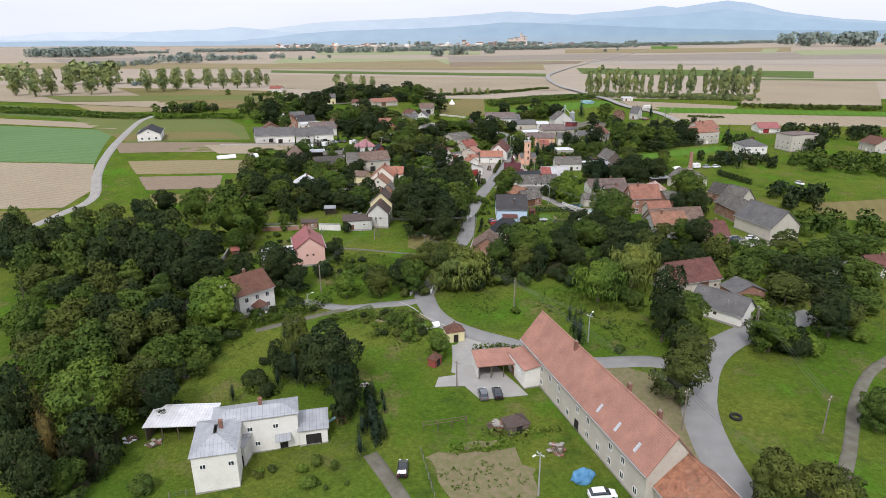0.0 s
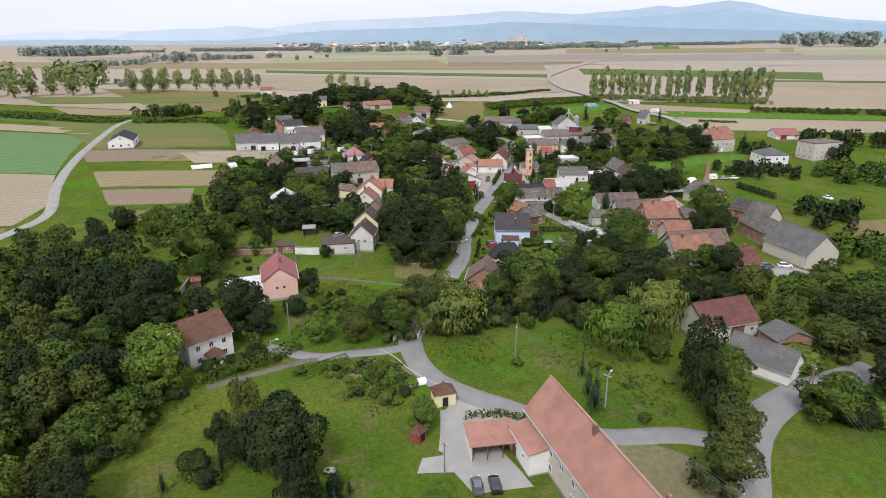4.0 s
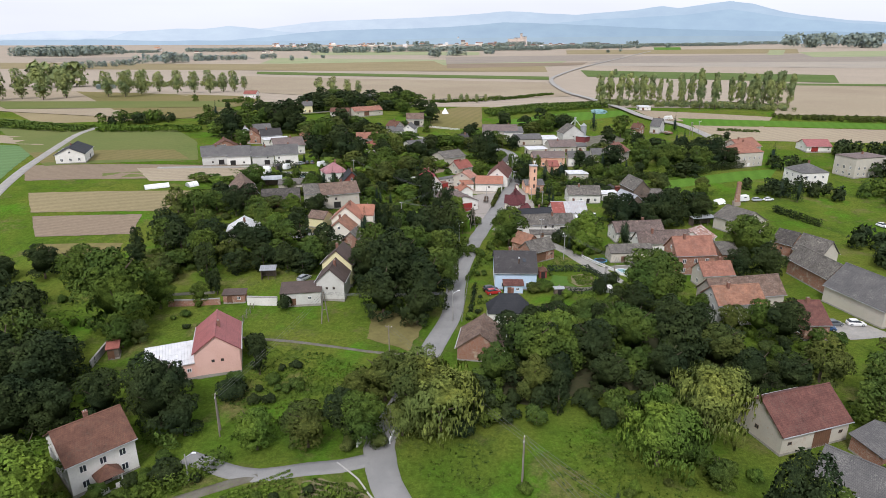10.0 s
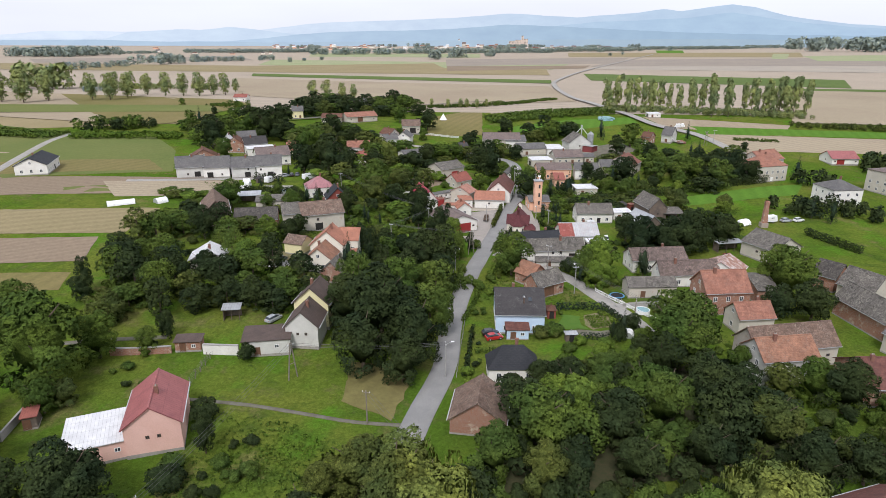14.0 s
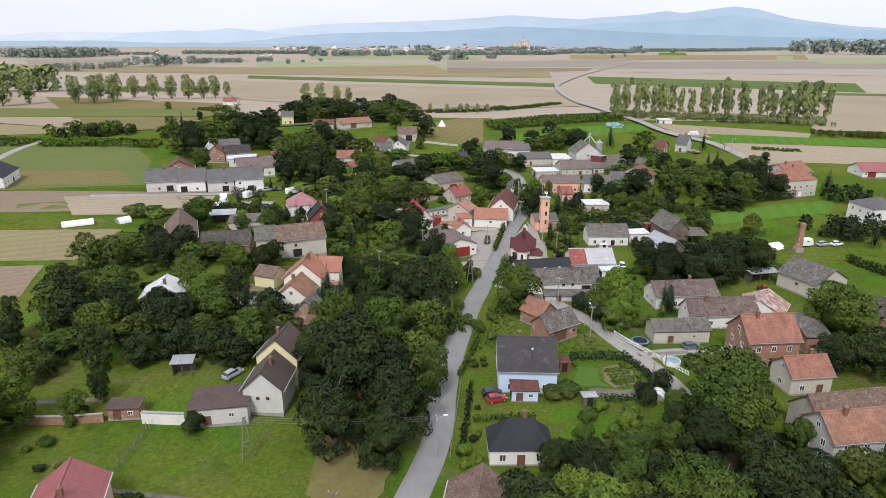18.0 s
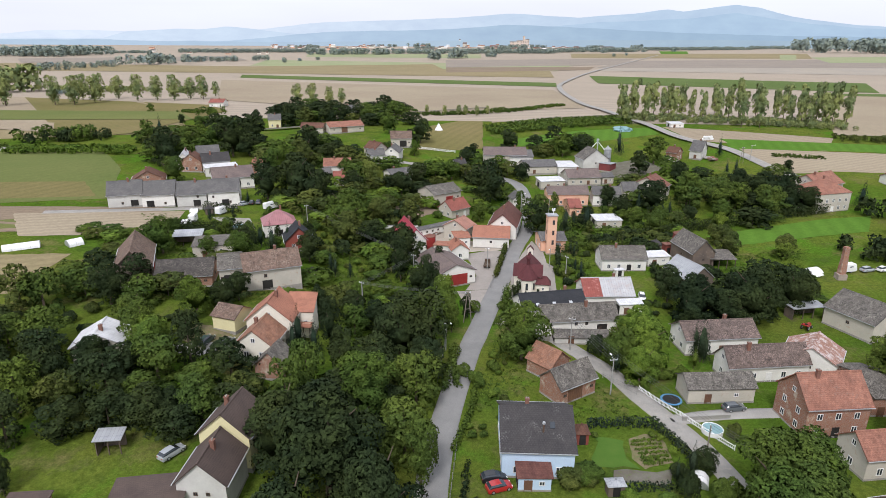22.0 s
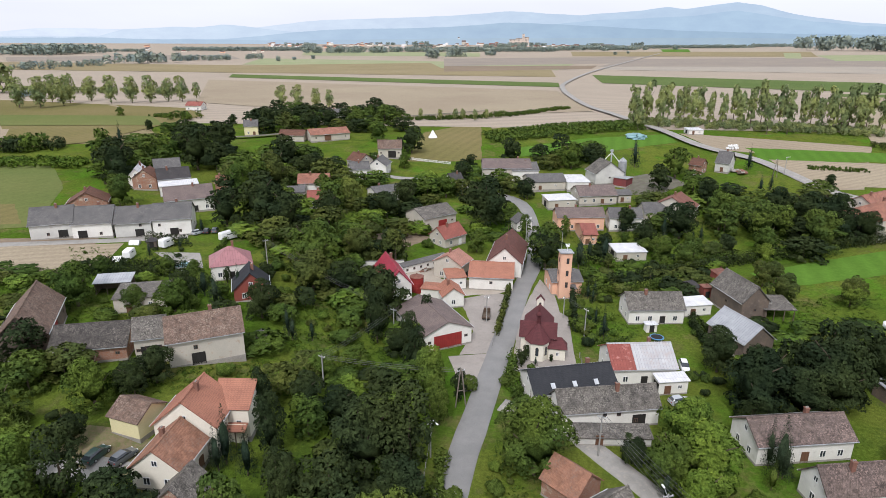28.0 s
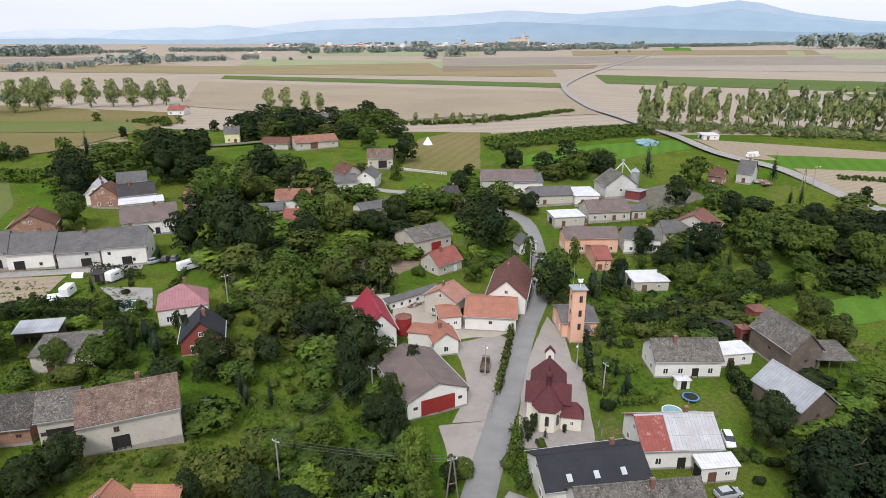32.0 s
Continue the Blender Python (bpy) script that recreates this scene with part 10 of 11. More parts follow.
tree("bush", "leaf_dark", -49.3, 202.4, 3.8, 2.4)
tree("broad", "leaf_light", -65.0, 243.2, 10.0, 4.0)
tree("conifer", "leaf_spruce", -38.6, 252.4, 10.5, 2.6)
tree("conifer", "leaf_spruce", -34.8, 251.0, 9.0, 2.6)
tree("broad", "leaf_light", -30.5, 278.5, 7.0, 2.8)
tree("bush", "leaf_dark", 31.4, 218.4, 5.2, 1.9)
tree("bush", "leaf_mid", 36.3, 217.6, 4.6, 2.6)
tree("bush", "leaf_light", 22.3, 216.0, 2.6, 1.7)
tree("bush", "leaf_light", 27.7, 216.2, 2.4, 1.8)
tree("bush", "leaf_light", 30.6, 232.0, 1.3, 0.8)
tree("bush", "leaf_light", 31.8, 228.6, 1.3, 0.9)
tree("broad", "leaf_mid", 47.0, 218.6, 13.0, 6.4)
tree("conifer", "leaf_mid", 44.0, 257.6, 5.5, 1.9)
tree("bush", "leaf_olive", 43.4, 233.6, 3.0, 1.6)
tree("bush", "leaf_mid", 36.8, 252.4, 2.4, 1.6)
tree("bush", "leaf_mid", 40.0, 253.6, 2.6, 1.9)
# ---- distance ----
far_wood(-757, 1408, -698, 1547, 22, 60, "leaf_hazed")
far_wood(-727, 1607, -626, 1681, 13, 40, "leaf_hazed")
far_wood(-609, 1719, -586, 1758, 14, 30, "leaf_hazed")
far_wood(-1398, 1939, -1378, 2237, 28, 250, "leaf_hazed")
far_wood(-638, 2343, -372, 2430, 23, 80, "leaf_hazed")
far_wood(1455, 3348, 1884, 3227, 65, 300, "leaf_hazed")
far_wood(1587, 4287, 2009, 4555, 21, 40, "leaf_hazed")
far_wood(796, 3644, 1497, 4055, 18, 80, "leaf_hazed")
far_wood(-780, 1201, -750, 1220, 14, 30, "leaf_hazed")
far_wood(-779, 1275, -746, 1297, 11, 30, "leaf_hazed")
far_wood(-768, 1338, -740, 1362, 13, 30, "leaf_hazed")
far_wood(-795, 1183, -789, 1201, 12, 30, "leaf_hazed")
far_wood(-159, 1863, -153, 1908, 22, 15, "leaf_hazed")
far_wood(-122, 2005, -88, 2058, 27, 25, "leaf_hazed")
far_wood(-16, 2237, 5, 2238, 22, 15, "leaf_hazed")
far_wood(-378, 2597, 250, 2815, 18, 120, "leaf_hazed")
far_wood(271, 3040, 722, 3322, 19, 100, "leaf_hazed")
far_wood(-1214, 2560, -707, 2776, 15, 100, "leaf_hazed")
far_wood(-1403, 2383, -1275, 2470, 10, 50, "leaf_hazed")
far_wood(-413, 705, -402, 717, 5, 20, "leaf_hazed")
far_wood(-594, 729, -449, 737, 25, 25, "leaf_poplar")
far_wood(-445, 748, -276, 745, 6, 15, "leaf_poplar")
far_wood(86, 573, 221, 540, 3.5, 30, "leaf_poplar")
far_wood(12, 601, 58, 655, 2, 10, "leaf_mid")
far_wood(-2, 594, 14, 604, 3, 12, "leaf_mid")
far_wood(-56, 572, -2, 592, 2, 12, "leaf_mid")
far_wood(-248, 447, -212, 454, 7, 18, "leaf_mid")
far_wood(-240, 443, -217, 454, 6, 14, "leaf_dark")
far_wood(-211, 456, -205, 459, 5, 10, "leaf_dark")
far_wood(192, 498, 289, 485, 3, 10, "leaf_olive")
far_wood(-202, 562, -188, 563, 5, 14, "leaf_mid")
far_wood(-222, 579, -204, 572, 2, 14, "leaf_mid")
far_wood(142, 461, 166, 457, 1, 6, "leaf_mid")
far_wood(154, 323, 195, 313, 6, 30, "leaf_mid")
far_wood(181, 401, 240, 393, 7, 25, "leaf_dark")
far_wood(137, 372, 148, 360, 7, 12, "leaf_dark")
far_wood(109, 221, 135, 210, 6, 25, "leaf_mid")
far_wood(106, 331, 145, 318, 5, 16, "leaf_dark")
far_wood(167, 361, 184, 351, 8, 14, "leaf_dark")
far_wood(124, 267, 132, 251, 7, 16, "leaf_dark")
far_wood(122, 266, 124, 240, 6, 14, "leaf_dark")
town_block(-1164, 3836, 19, 12, "peach_wall", "whitemetal_roof")
town_block(-1592, 4795, 33, 13, "white_wall", "orangeold_roof")
town_block(-771, 3988, 26, 11, "peach_wall", "orangeold_roof")
town_block(-1381, 4507, 32, 13, "white_wall", "redold_roof")
town_block(-1037, 3319, 13, 11, "white_wall", "grey_roof")
town_block(-843, 3379, 17, 11, "cream_wall", "grey_roof")
town_block(-884, 3815, 27, 9, "white_wall", "redold_roof")
town_block(-1299, 3898, 18, 13, "peach_wall", "taupe_roof")
town_block(-954, 3469, 20, 10, "cream_wall", "whitemetal_roof")
town_block(-1271, 4162, 29, 10, "white_wall", "whitemetal_roof")
town_block(-1091, 4512, 30, 16, "ivory_wall", "whitemetal_roof")
town_block(-1185, 3675, 22, 13, "white_wall", "taupe_roof")
town_block(-1257, 3922, 24, 12, "white_wall", "redold_roof")
town_block(-1266, 4520, 21, 15, "white_wall", "redold_roof")
town_block(-886, 3564, 18, 11, "ivory_wall", "taupe_roof")
town_block(-862, 3291, 15, 8, "ivory_wall", "whitemetal_roof")
town_block(-1479, 4404, 23, 14, "white_wall", "redold_roof")
town_block(-824, 4201, 20, 10, "cream_wall", "grey_roof")
town_block(-1052, 3883, 23, 12, "ivory_wall", "redold_roof")
town_block(-825, 3358, 18, 9, "peach_wall", "orangeold_roof")
town_block(-815, 4036, 18, 11, "white_wall", "redold_roof")
town_block(-733, 3315, 16, 9, "ivory_wall", "orangeold_roof")
town_block(-1221, 3711, 20, 12, "white_wall", "whitemetal_roof")
town_block(-842, 3599, 13, 8, "peach_wall", "redold_roof")
town_block(-867, 4359, 23, 13, "white_wall", "orangeold_roof")
town_block(-1205, 4212, 21, 13, "white_wall", "grey_roof")
town_block(-1118, 3479, 25, 11, "white_wall", "taupe_roof")
town_block(-978, 3697, 17, 10, "peach_wall", "grey_roof")
town_block(-1140, 4648, 27, 17, "peach_wall", "orangeold_roof")
town_block(-938, 3445, 15, 9, "peach_wall", "orangeold_roof")
town_block(-840, 4011, 18, 10, "ivory_wall", "orangeold_roof")
town_block(-1005, 3461, 20, 12, "white_wall", "redold_roof")
town_block(-925, 4181, 17, 11, "white_wall", "grey_roof")
town_block(-1163, 4036, 21, 11, "cream_wall", "orangeold_roof")
town_block(-747, 4100, 30, 14, "ivory_wall", "grey_roof")
town_block(-437, 3346, 22, 8, "cream_wall", "whitemetal_roof")
town_block(-307, 4019, 30, 15, "ivory_wall", "taupe_roof")
town_block(-891, 4588, 17, 17, "ivory_wall", "orangeold_roof")
town_block(-294, 3470, 21, 8, "peach_wall", "redold_roof")
town_block(-833, 4463, 29, 14, "cream_wall", "redold_roof")
town_block(-310, 3899, 20, 10, "ivory_wall", "grey_roof")
town_block(-558, 4272, 29, 11, "ivory_wall", "whitemetal_roof")
town_block(-329, 3640, 13, 8, "cream_wall", "redold_roof")
town_block(-726, 4359, 28, 14, "white_wall", "taupe_roof")
town_block(-809, 4400, 18, 14, "peach_wall", "grey_roof")
town_block(-394, 3970, 15, 12, "peach_wall", "whitemetal_roof")
town_block(-558, 3581, 22, 11, "white_wall", "grey_roof")
town_block(-468, 4465, 35, 13, "white_wall", "orangeold_roof")
town_block(-817, 4534, 28, 17, "white_wall", "grey_roof")
town_block(-458, 3494, 14, 12, "peach_wall", "whitemetal_roof")
town_block(271, 3555, 21, 12, "white_wall", "whitemetal_roof")
town_block(243, 3877, 14, 12, "ivory_wall", "redold_roof")
town_block(122, 3554, 15, 14, "white_wall", "redold_roof")
town_block(-309, 4622, 22, 17, "white_wall", "whitemetal_roof")
town_block(-71, 4718, 33, 16, "ivory_wall", "orangeold_roof")
town_block(-172, 3394, 23, 8, "white_wall", "whitemetal_roof")
town_block(-178, 4740, 33, 17, "cream_wall", "whitemetal_roof")
town_block(187, 3174, 12, 11, "white_wall", "whitemetal_roof")
town_block(35, 4744, 23, 21, "cream_wall", "orangeold_roof")
town_block(25, 3690, 19, 15, "peach_wall", "grey_roof")
town_block(-166, 3975, 26, 10, "cream_wall", "grey_roof")
town_block(379, 3811, 17, 14, "white_wall", "orangeold_roof")
town_block(-93, 4426, 23, 13, "white_wall", "whitemetal_roof")
town_block(454, 4255, 25, 13, "ivory_wall", "whitemetal_roof")
town_block(361, 3256, 13, 9, "cream_wall", "orangeold_roof")
town_block(-157, 4058, 16, 16, "white_wall", "grey_roof")
town_block(439, 3884, 20, 13, "peach_wall", "whitemetal_roof")
town_block(-200, 3080, 9, 13, "peach_wall", "redold_roof")
town_block(72, 4369, 16, 16, "peach_wall", "redold_roof")
town_block(351, 3300, 12, 9, "white_wall", "orangeold_roof")
town_block(-123, 3462, 22, 14, "white_wall", "orangeold_roof")
town_block(380, 4209, 19, 16, "white_wall", "redold_roof")
town_block(-174, 3278, 13, 10, "ivory_wall", "taupe_roof")
town_block(-287, 4099, 19, 13, "white_wall", "whitemetal_roof")
town_block(259, 3848, 12, 11, "white_wall", "redold_roof")
town_block(251, 4685, 31, 20, "white_wall", "whitemetal_roof")
town_block(426, 4086, 25, 16, "white_wall", "taupe_roof")
town_block(-158, 3140, 13, 11, "ivory_wall", "redold_roof")
town_block(203, 3810, 11, 11, "peach_wall", "whitemetal_roof")
town_block(241, 3585, 21, 9, "white_wall", "grey_roof")
town_block(-149, 3156, 10, 9, "peach_wall", "whitemetal_roof")
town_block(32, 4203, 15, 14, "white_wall", "redold_roof")
town_block(-228, 4458, 23, 15, "cream_wall", "taupe_roof")
town_block(-223, 4245, 12, 11, "cream_wall", "whitemetal_roof")
town_block(-70, 3481, 17, 14, "cream_wall", "grey_roof")
town_block(102, 3387, 14, 14, "white_wall", "orangeold_roof")
town_block(-96, 4686, 15, 18, "peach_wall", "redold_roof")
town_block(-163, 4444, 20, 17, "peach_wall", "orangeold_roof")
town_block(183, 4587, 20, 12, "ivory_wall", "orangeold_roof")
town_block(157, 4444, 17, 17, "white_wall", "grey_roof")
town_block(-830, 2383, 13, 7, "ivory_wall", "taupe_roof")
town_block(-929, 2347, 16, 6, "peach_wall", "grey_roof")
town_block(-1807, 3452, 25, 8, "peach_wall", "orangeold_roof")
town_block(-1235, 2878, 17, 6, "ivory_wall", "orangeold_roof")
town_block(-1494, 2891, 20, 8, "ivory_wall", "taupe_roof")
town_block(-822, 2443, 10, 8, "ivory_wall", "redold_roof")
town_block(-1408, 2724, 17, 8, "white_wall", "taupe_roof")
town_block(-1113, 2441, 17, 5, "ivory_wall", "redold_roof")
town_block(1, 3709, 32, 23, "peach_wall", "redold_roof")
town_block(437, 3572, 25, 22, "peach_wall", "taupe_roof")
town_block(319, 3399, 36, 15, "white_wall", "redold_roof")
town_block(704, 4198, 82, 15, "white_wall", "grey_roof")
town_block(675, 3773, 40, 10, "peach_wall", "orangeold_roof")
town_block(-193, 4644, 29, 33, "cream_wall", "taupe_roof")
town_block(222, 3390, 27, 15, "white_wall", "redold_roof")
town_block(393, 3568, 31, 16, "cream_wall", "redold_roof")
mill_block(176, 4397)
church_tower(-244, 4964, 62)
far_wood(462, 3579, 580, 3624, 17, 40, "leaf_hazed")
far_wood(59, 3610, 173, 3633, 17, 40, "leaf_hazed")
far_wood(9, 3623, 86, 3634, 22, 40, "leaf_hazed")
far_wood(13, 4268, 116, 4217, 17, 40, "leaf_hazed")
far_wood(-913, 3230, -879, 3276, 16, 40, "leaf_hazed")
far_wood(614, 3679, 712, 3764, 14, 40, "leaf_hazed")
far_wood(-643, 2898, -530, 2887, 13, 40, "leaf_hazed")
far_wood(-1039, 3714, -964, 3637, 21, 40, "leaf_hazed")
far_wood(474, 3147, 602, 3176, 16, 40, "leaf_hazed")
far_wood(99, 3882, 145, 3900, 15, 40, "leaf_hazed")
far_wood(-780, 4529, -667, 4578, 19, 40, "leaf_hazed")
far_wood(91, 3834, 186, 3835, 20, 40, "leaf_hazed")
far_wood(641, 4476, 755, 4658, 18, 40, "leaf_hazed")
far_wood(104, 4200, 250, 4328, 24, 40, "leaf_hazed")
far_wood(591, 3141, 666, 3158, 17, 40, "leaf_hazed")
far_wood(470, 2953, 497, 2924, 16, 40, "leaf_hazed")
far_wood(-454, 3822, -355, 3946, 14, 40, "leaf_hazed")
far_wood(-166, 2956, -70, 2957, 13, 40, "leaf_hazed")
far_wood(-1155, 3718, -1085, 3742, 22, 40, "leaf_hazed")
far_wood(-773, 2856, -756, 2949, 11, 40, "leaf_hazed")
far_wood(-39, 3519, 95, 3517, 20, 40, "leaf_hazed")
far_wood(-583, 4484, -431, 4580, 26, 40, "leaf_hazed")
far_wood(887, 4505, 983, 4458, 26, 40, "leaf_hazed")
far_wood(417, 3743, 546, 3854, 16, 40, "leaf_hazed")
far_wood(231, 4138, 344, 4173, 23, 40, "leaf_hazed")
far_wood(88, 3158, 213, 3223, 14, 40, "leaf_hazed")
far_wood(-116, 2075, -93, 2077, 29, 8, "leaf_hazed")
far_wood(-10, 2201, 8, 2202, 24, 8, "leaf_hazed")
far_wood(408, 2369, 416, 2369, 10, 8, "leaf_hazed")
far_wood(482, 2525, 488, 2526, 9, 8, "leaf_hazed")
far_wood(683, 3152, 695, 3153, 17, 8, "leaf_hazed")
far_wood(862, 3302, 877, 3304, 21, 8, "leaf_hazed")
far_wood(1506, 4052, 1522, 4053, 23, 8, "leaf_hazed")
far_wood(-165, 1875, -146, 1876, 25, 8, "leaf_hazed")
far_wood(-492, 1619, -484, 1619, 11, 8, "leaf_hazed")
far_wood(-486, 1725, -481, 1726, 7, 8, "leaf_hazed")
far_wood(-462, 1807, -456, 1807, 8, 8, "leaf_hazed")


# ---- village details ----
drying_tower(20.3, 329.3, 8)
tank(-18.4, 328.4, 1.8, 4.2)
silo(59.0, 452.3, 1.8, 6.5)
elevator_frame(53.0, 447.9, 12)
kiln_stack(99.6, 309.4, 9.5)
hut(-7.3, 127.8, 20, 4.6, 3.6, 2.6, 1.7, "brown_roof", "yellow_wall", "small yellow bus shelter hut with brown roof")
hut(-10.8, 116.2, 60, 3.0, 2.4, 1.9, 1.2, "brown_roof", "redwood_wall", "small wooden garden playhouse with brown roof")
hut(5.6, 94.3, 25, 4.4, 3.6, 1.8, 1.3, "umber_roof", "wood_wall", "low wooden garden shed with brown roof")
hut(54.7, 334.4, 10, 4.4, 4.4, 2.2, 1.4, "darkgrey_roof", "wood_wall", "dark hexagonal garden gazebo beside a lawn")
hut(57.6, 331.7, 10, 2.6, 3.0, 3.0, .4, "redold_roof", "redwood_wall", "red boarded garden shed by the barn")
hut(64.0, 340.1, 10, 4, 4, 3.6, 1.2, "redold_roof", "redwood_wall", "small outbuilding with red tile roof")
hut(-45.2, 286.8, 10, 2.6, 2.2, 2.4, .6, "grey_roof", "white_wall", "small white shed with grey roof")
hut(38.6, 310.9, 10, 3, 2.2, 2.0, .4, "whitemetal_roof", "white_wall", "small white garden cabin with flat roof")
hut(-95.2, 336.9, 20, 3, 2.4, 2.0, 1.2, "darkgrey_roof", "wood_wall", "small dark pointed garden shed")
polytunnel(-13.5, 133.5, 27, 4.7, 1.0)
polytunnel(-129.5, 293.0, 34, 8.9, 1.6)
polytunnel(-117.9, 298.7, 53, 3.9, 1.8)
polytunnel(-98.1, 325.5, 26, 3.4, 1.2)
polytunnel(-101.3, 338.5, 10, 2.7, 1.1)
heap(15.9, 82.1, 2.2, 1.3, "plastic_blue", "heap under a crumpled blue tarpaulin", "tarp")
heap(12.4, 88.8, 2.0, 1.0, "stone", "grey pile of rubble and boards", "rubble")
heap(2.4, 94.9, 2.2, 1.1, "brown_roof", "stack of brown firewood and crates", "firewood")
heap(79.5, 520.0, 8.0, 2.0, "plastic_teal", "long heap under teal tarpaulin", "tarp")
heap(121.2, 493.3, 7.0, 2.6, "plastic_white", "white plastic wrapped hay bale stack", "bales")
heap(110.0, 453.4, 5.0, 1.6, "stone", "pale heap of rubble", "rubble")
heap(-55.9, 259.0, 1.2, 0.8, "stone", "grey trailer with scrap", "scrap")
heap(-63.2, 88.4, 1.4, 1.1, "plastic_white", "white pile of sacks under plastic", "sacks")
heap(-58.1, 87.6, 1.8, 0.9, "stone", "pile of old boards", "boards")
heap(-30.8, 511.4, 2.6, 4.0, "plastic_white", "pale pointed tent on a field", "tent")
heap(94.6, 313.6, 3.5, 1.4, "plastic_white", "white tarpaulin covered heap", "tarp")
heap(-63.6, 110.0, 1.0, 0.6, "stone", "small heap of cut branches", "brushwood")
heap(-24.3, 107.2, 1.0, 0.6, "stone", "small ring of garden stones", "stones")
heap(-18.3, 344.1, 2.5, 1.0, "bark", "pile of sawn timber", "timber")
heap(9.9, 273.5, 1.5, 1.2, "stone", "heap of grey stones", "stones")
disc_thing(35.7, 244.1, 2.0, "trampoline")
disc_thing(40.4, 235.2, 1.8, "pool")
disc_thing(34.2, 301.4, 1.8, "pool")
disc_thing(39.0, 306.4, 1.6, "trampoline")
disc_thing(46.2, 100.4, 0.9, "tyre")
disc_thing(-79.0, 322.9, 2.4, "pool")
slide(-26.3, 94.6, 30)
rack(-7.0, 93.5, 18, 8.2)
maize([(-3.6, 521.4), (42.6, 555.8), (94.6, 577.9), (89.1, 542.4), (1.3, 500.9)], 2.2)
maize([(-414.1, 478.6), (-258.7, 432.0), (-240.4, 429.4), (-241.7, 409.5), (-388.8, 448.2)], 2.2)
maize([(-236.2, 429.5), (-175.4, 433.1), (-169.6, 417.9), (-229.3, 412.6)], 2.2)
crop_rows((-26.3, 140.3), (-17.4, 138.1), 6, "leaf_mid")
crop_rows((26.0, 229.0), (30.6, 230.0), 6, "leaf_weed")
crop_rows((26.2, 226.4), (29.4, 227.0), 2, "leaf_light")
crop_rows((-38.4, 136.9), (-29.0, 143.1), 5, "leaf_light")
crop_rows((-22.1, 132.9), (-16.5, 138.6), 5, "leaf_mid")
weeds([(-121.5, 312.5), (-100.5, 321.1), (-73.8, 313.2), (-64.7, 294.4), (-71.1, 283.3), (-103.6, 289.7)], 0.9)
weeds([(28.4, 340.2), (44.2, 341.3), (37.6, 306.7), (23.4, 305.6)], 0.9)
weeds([(63.3, 326.3), (101.9, 332.0), (83.3, 298.7), (62.4, 297.8)], 0.8)
weeds([(-58.5, 376.3), (-35.3, 403.4), (-23.4, 345.5), (-42.6, 329.3)], 1.0)
weeds([(31.9, 430.8), (101.5, 434.6), (82.1, 378.8), (27.9, 375.3)], 1.0)
weeds([(-3.9, 273.3), (8.2, 262.1), (5.3, 246.6), (-6.1, 241.2)], 0.8)
weeds([(18.6, 263.0), (34.2, 264.3), (35.7, 240.6), (22.9, 241.5)], 0.7)
weeds([(37.7, 223.4), (56.8, 231.3), (56.2, 215.4), (38.3, 212.5)], 0.9)
weeds([(-101.3, 242.3), (-64.4, 249.7), (-50.4, 231.7), (-87.9, 225.0)], 0.8)
weeds([(-51.2, 165.6), (-26.1, 175.0), (-13.5, 162.5), (-37.6, 154.7)], 0.8)
weeds([(17.8, 156.5), (39.3, 157.9), (35.3, 134.7), (17.7, 136.8)], 0.7)
weeds([(-69.3, 274.5), (-41.5, 280.9), (-40.1, 277.0), (-63.1, 264.1)], 0.9)
weeds([(-7.6, 82.4), (1.7, 85.3), (7.8, 81.7), (6.7, 79.9), (-3.3, 77.4), (-6.4, 78.5)], 0.8)
weeds([(-9.6, 87.3), (-3.9, 89.6), (-3.7, 88.3), (-9.1, 86.5)], 0.6)
weeds([(1.6, 90.1), (10.0, 93.5), (12.7, 92.3), (4.3, 88.6)], 0.7)
weeds([(10.4, 88.2), (13.9, 89.2), (14.1, 86.7), (10.7, 86.0)], 0.6)
weeds([(1.4, 76.5), (7.4, 77.9), (7.7, 75.7), (1.4, 74.4)], 0.6)
weeds([(-49.8, 171.9), (-35.1, 182.4), (-20.5, 173.0), (-22.7, 159.8), (-33.8, 152.4), (-43.4, 152.3)], 0.9)
weeds([(-12.6, 149.8), (1.3, 154.0), (5.2, 144.9), (-3.9, 137.7)], 0.7)
weeds([(16.0, 158.5), (26.2, 163.1), (23.2, 142.1), (10.5, 141.2)], 0.8)
weeds([(-45.2, 304.5), (-30.3, 315.7), (-15.0, 292.7), (-7.7, 278.2), (-23.8, 274.0), (-38.8, 285.1)], 1.2)
weeds([(-72.6, 126.7), (-50.9, 136.2), (-52.2, 127.7), (-64.1, 111.9)], 0.5)
weeds([(0.5, 264.0), (9.4, 264.7), (10.3, 248.7), (2.5, 238.1), (-2.1, 244.6)], 0.7)
weeds([(25.2, 141.1), (39.8, 139.0), (35.4, 125.3), (25.4, 124.7)], 0.8)
weeds([(-54.2, 203.0), (-38.7, 204.8), (-28.7, 199.3), (-41.8, 196.3)], 0.5)
weeds([(-49.6, 185.4), (-30.4, 181.1), (-20.5, 174.7), (-33.0, 169.3), (-45.7, 173.4)], 0.8)
weeds([(64.0, 321.7), (88.0, 331.0), (69.8, 298.8), (68.9, 305.5)], 0.8)
weeds([(-61.3, 276.5), (-38.1, 280.9), (-34.2, 271.0), (-56.4, 265.5)], 0.9)
weeds([(-131.0, 203.4), (-101.5, 205.0), (-91.0, 190.0), (-123.8, 194.1)], 0.6)
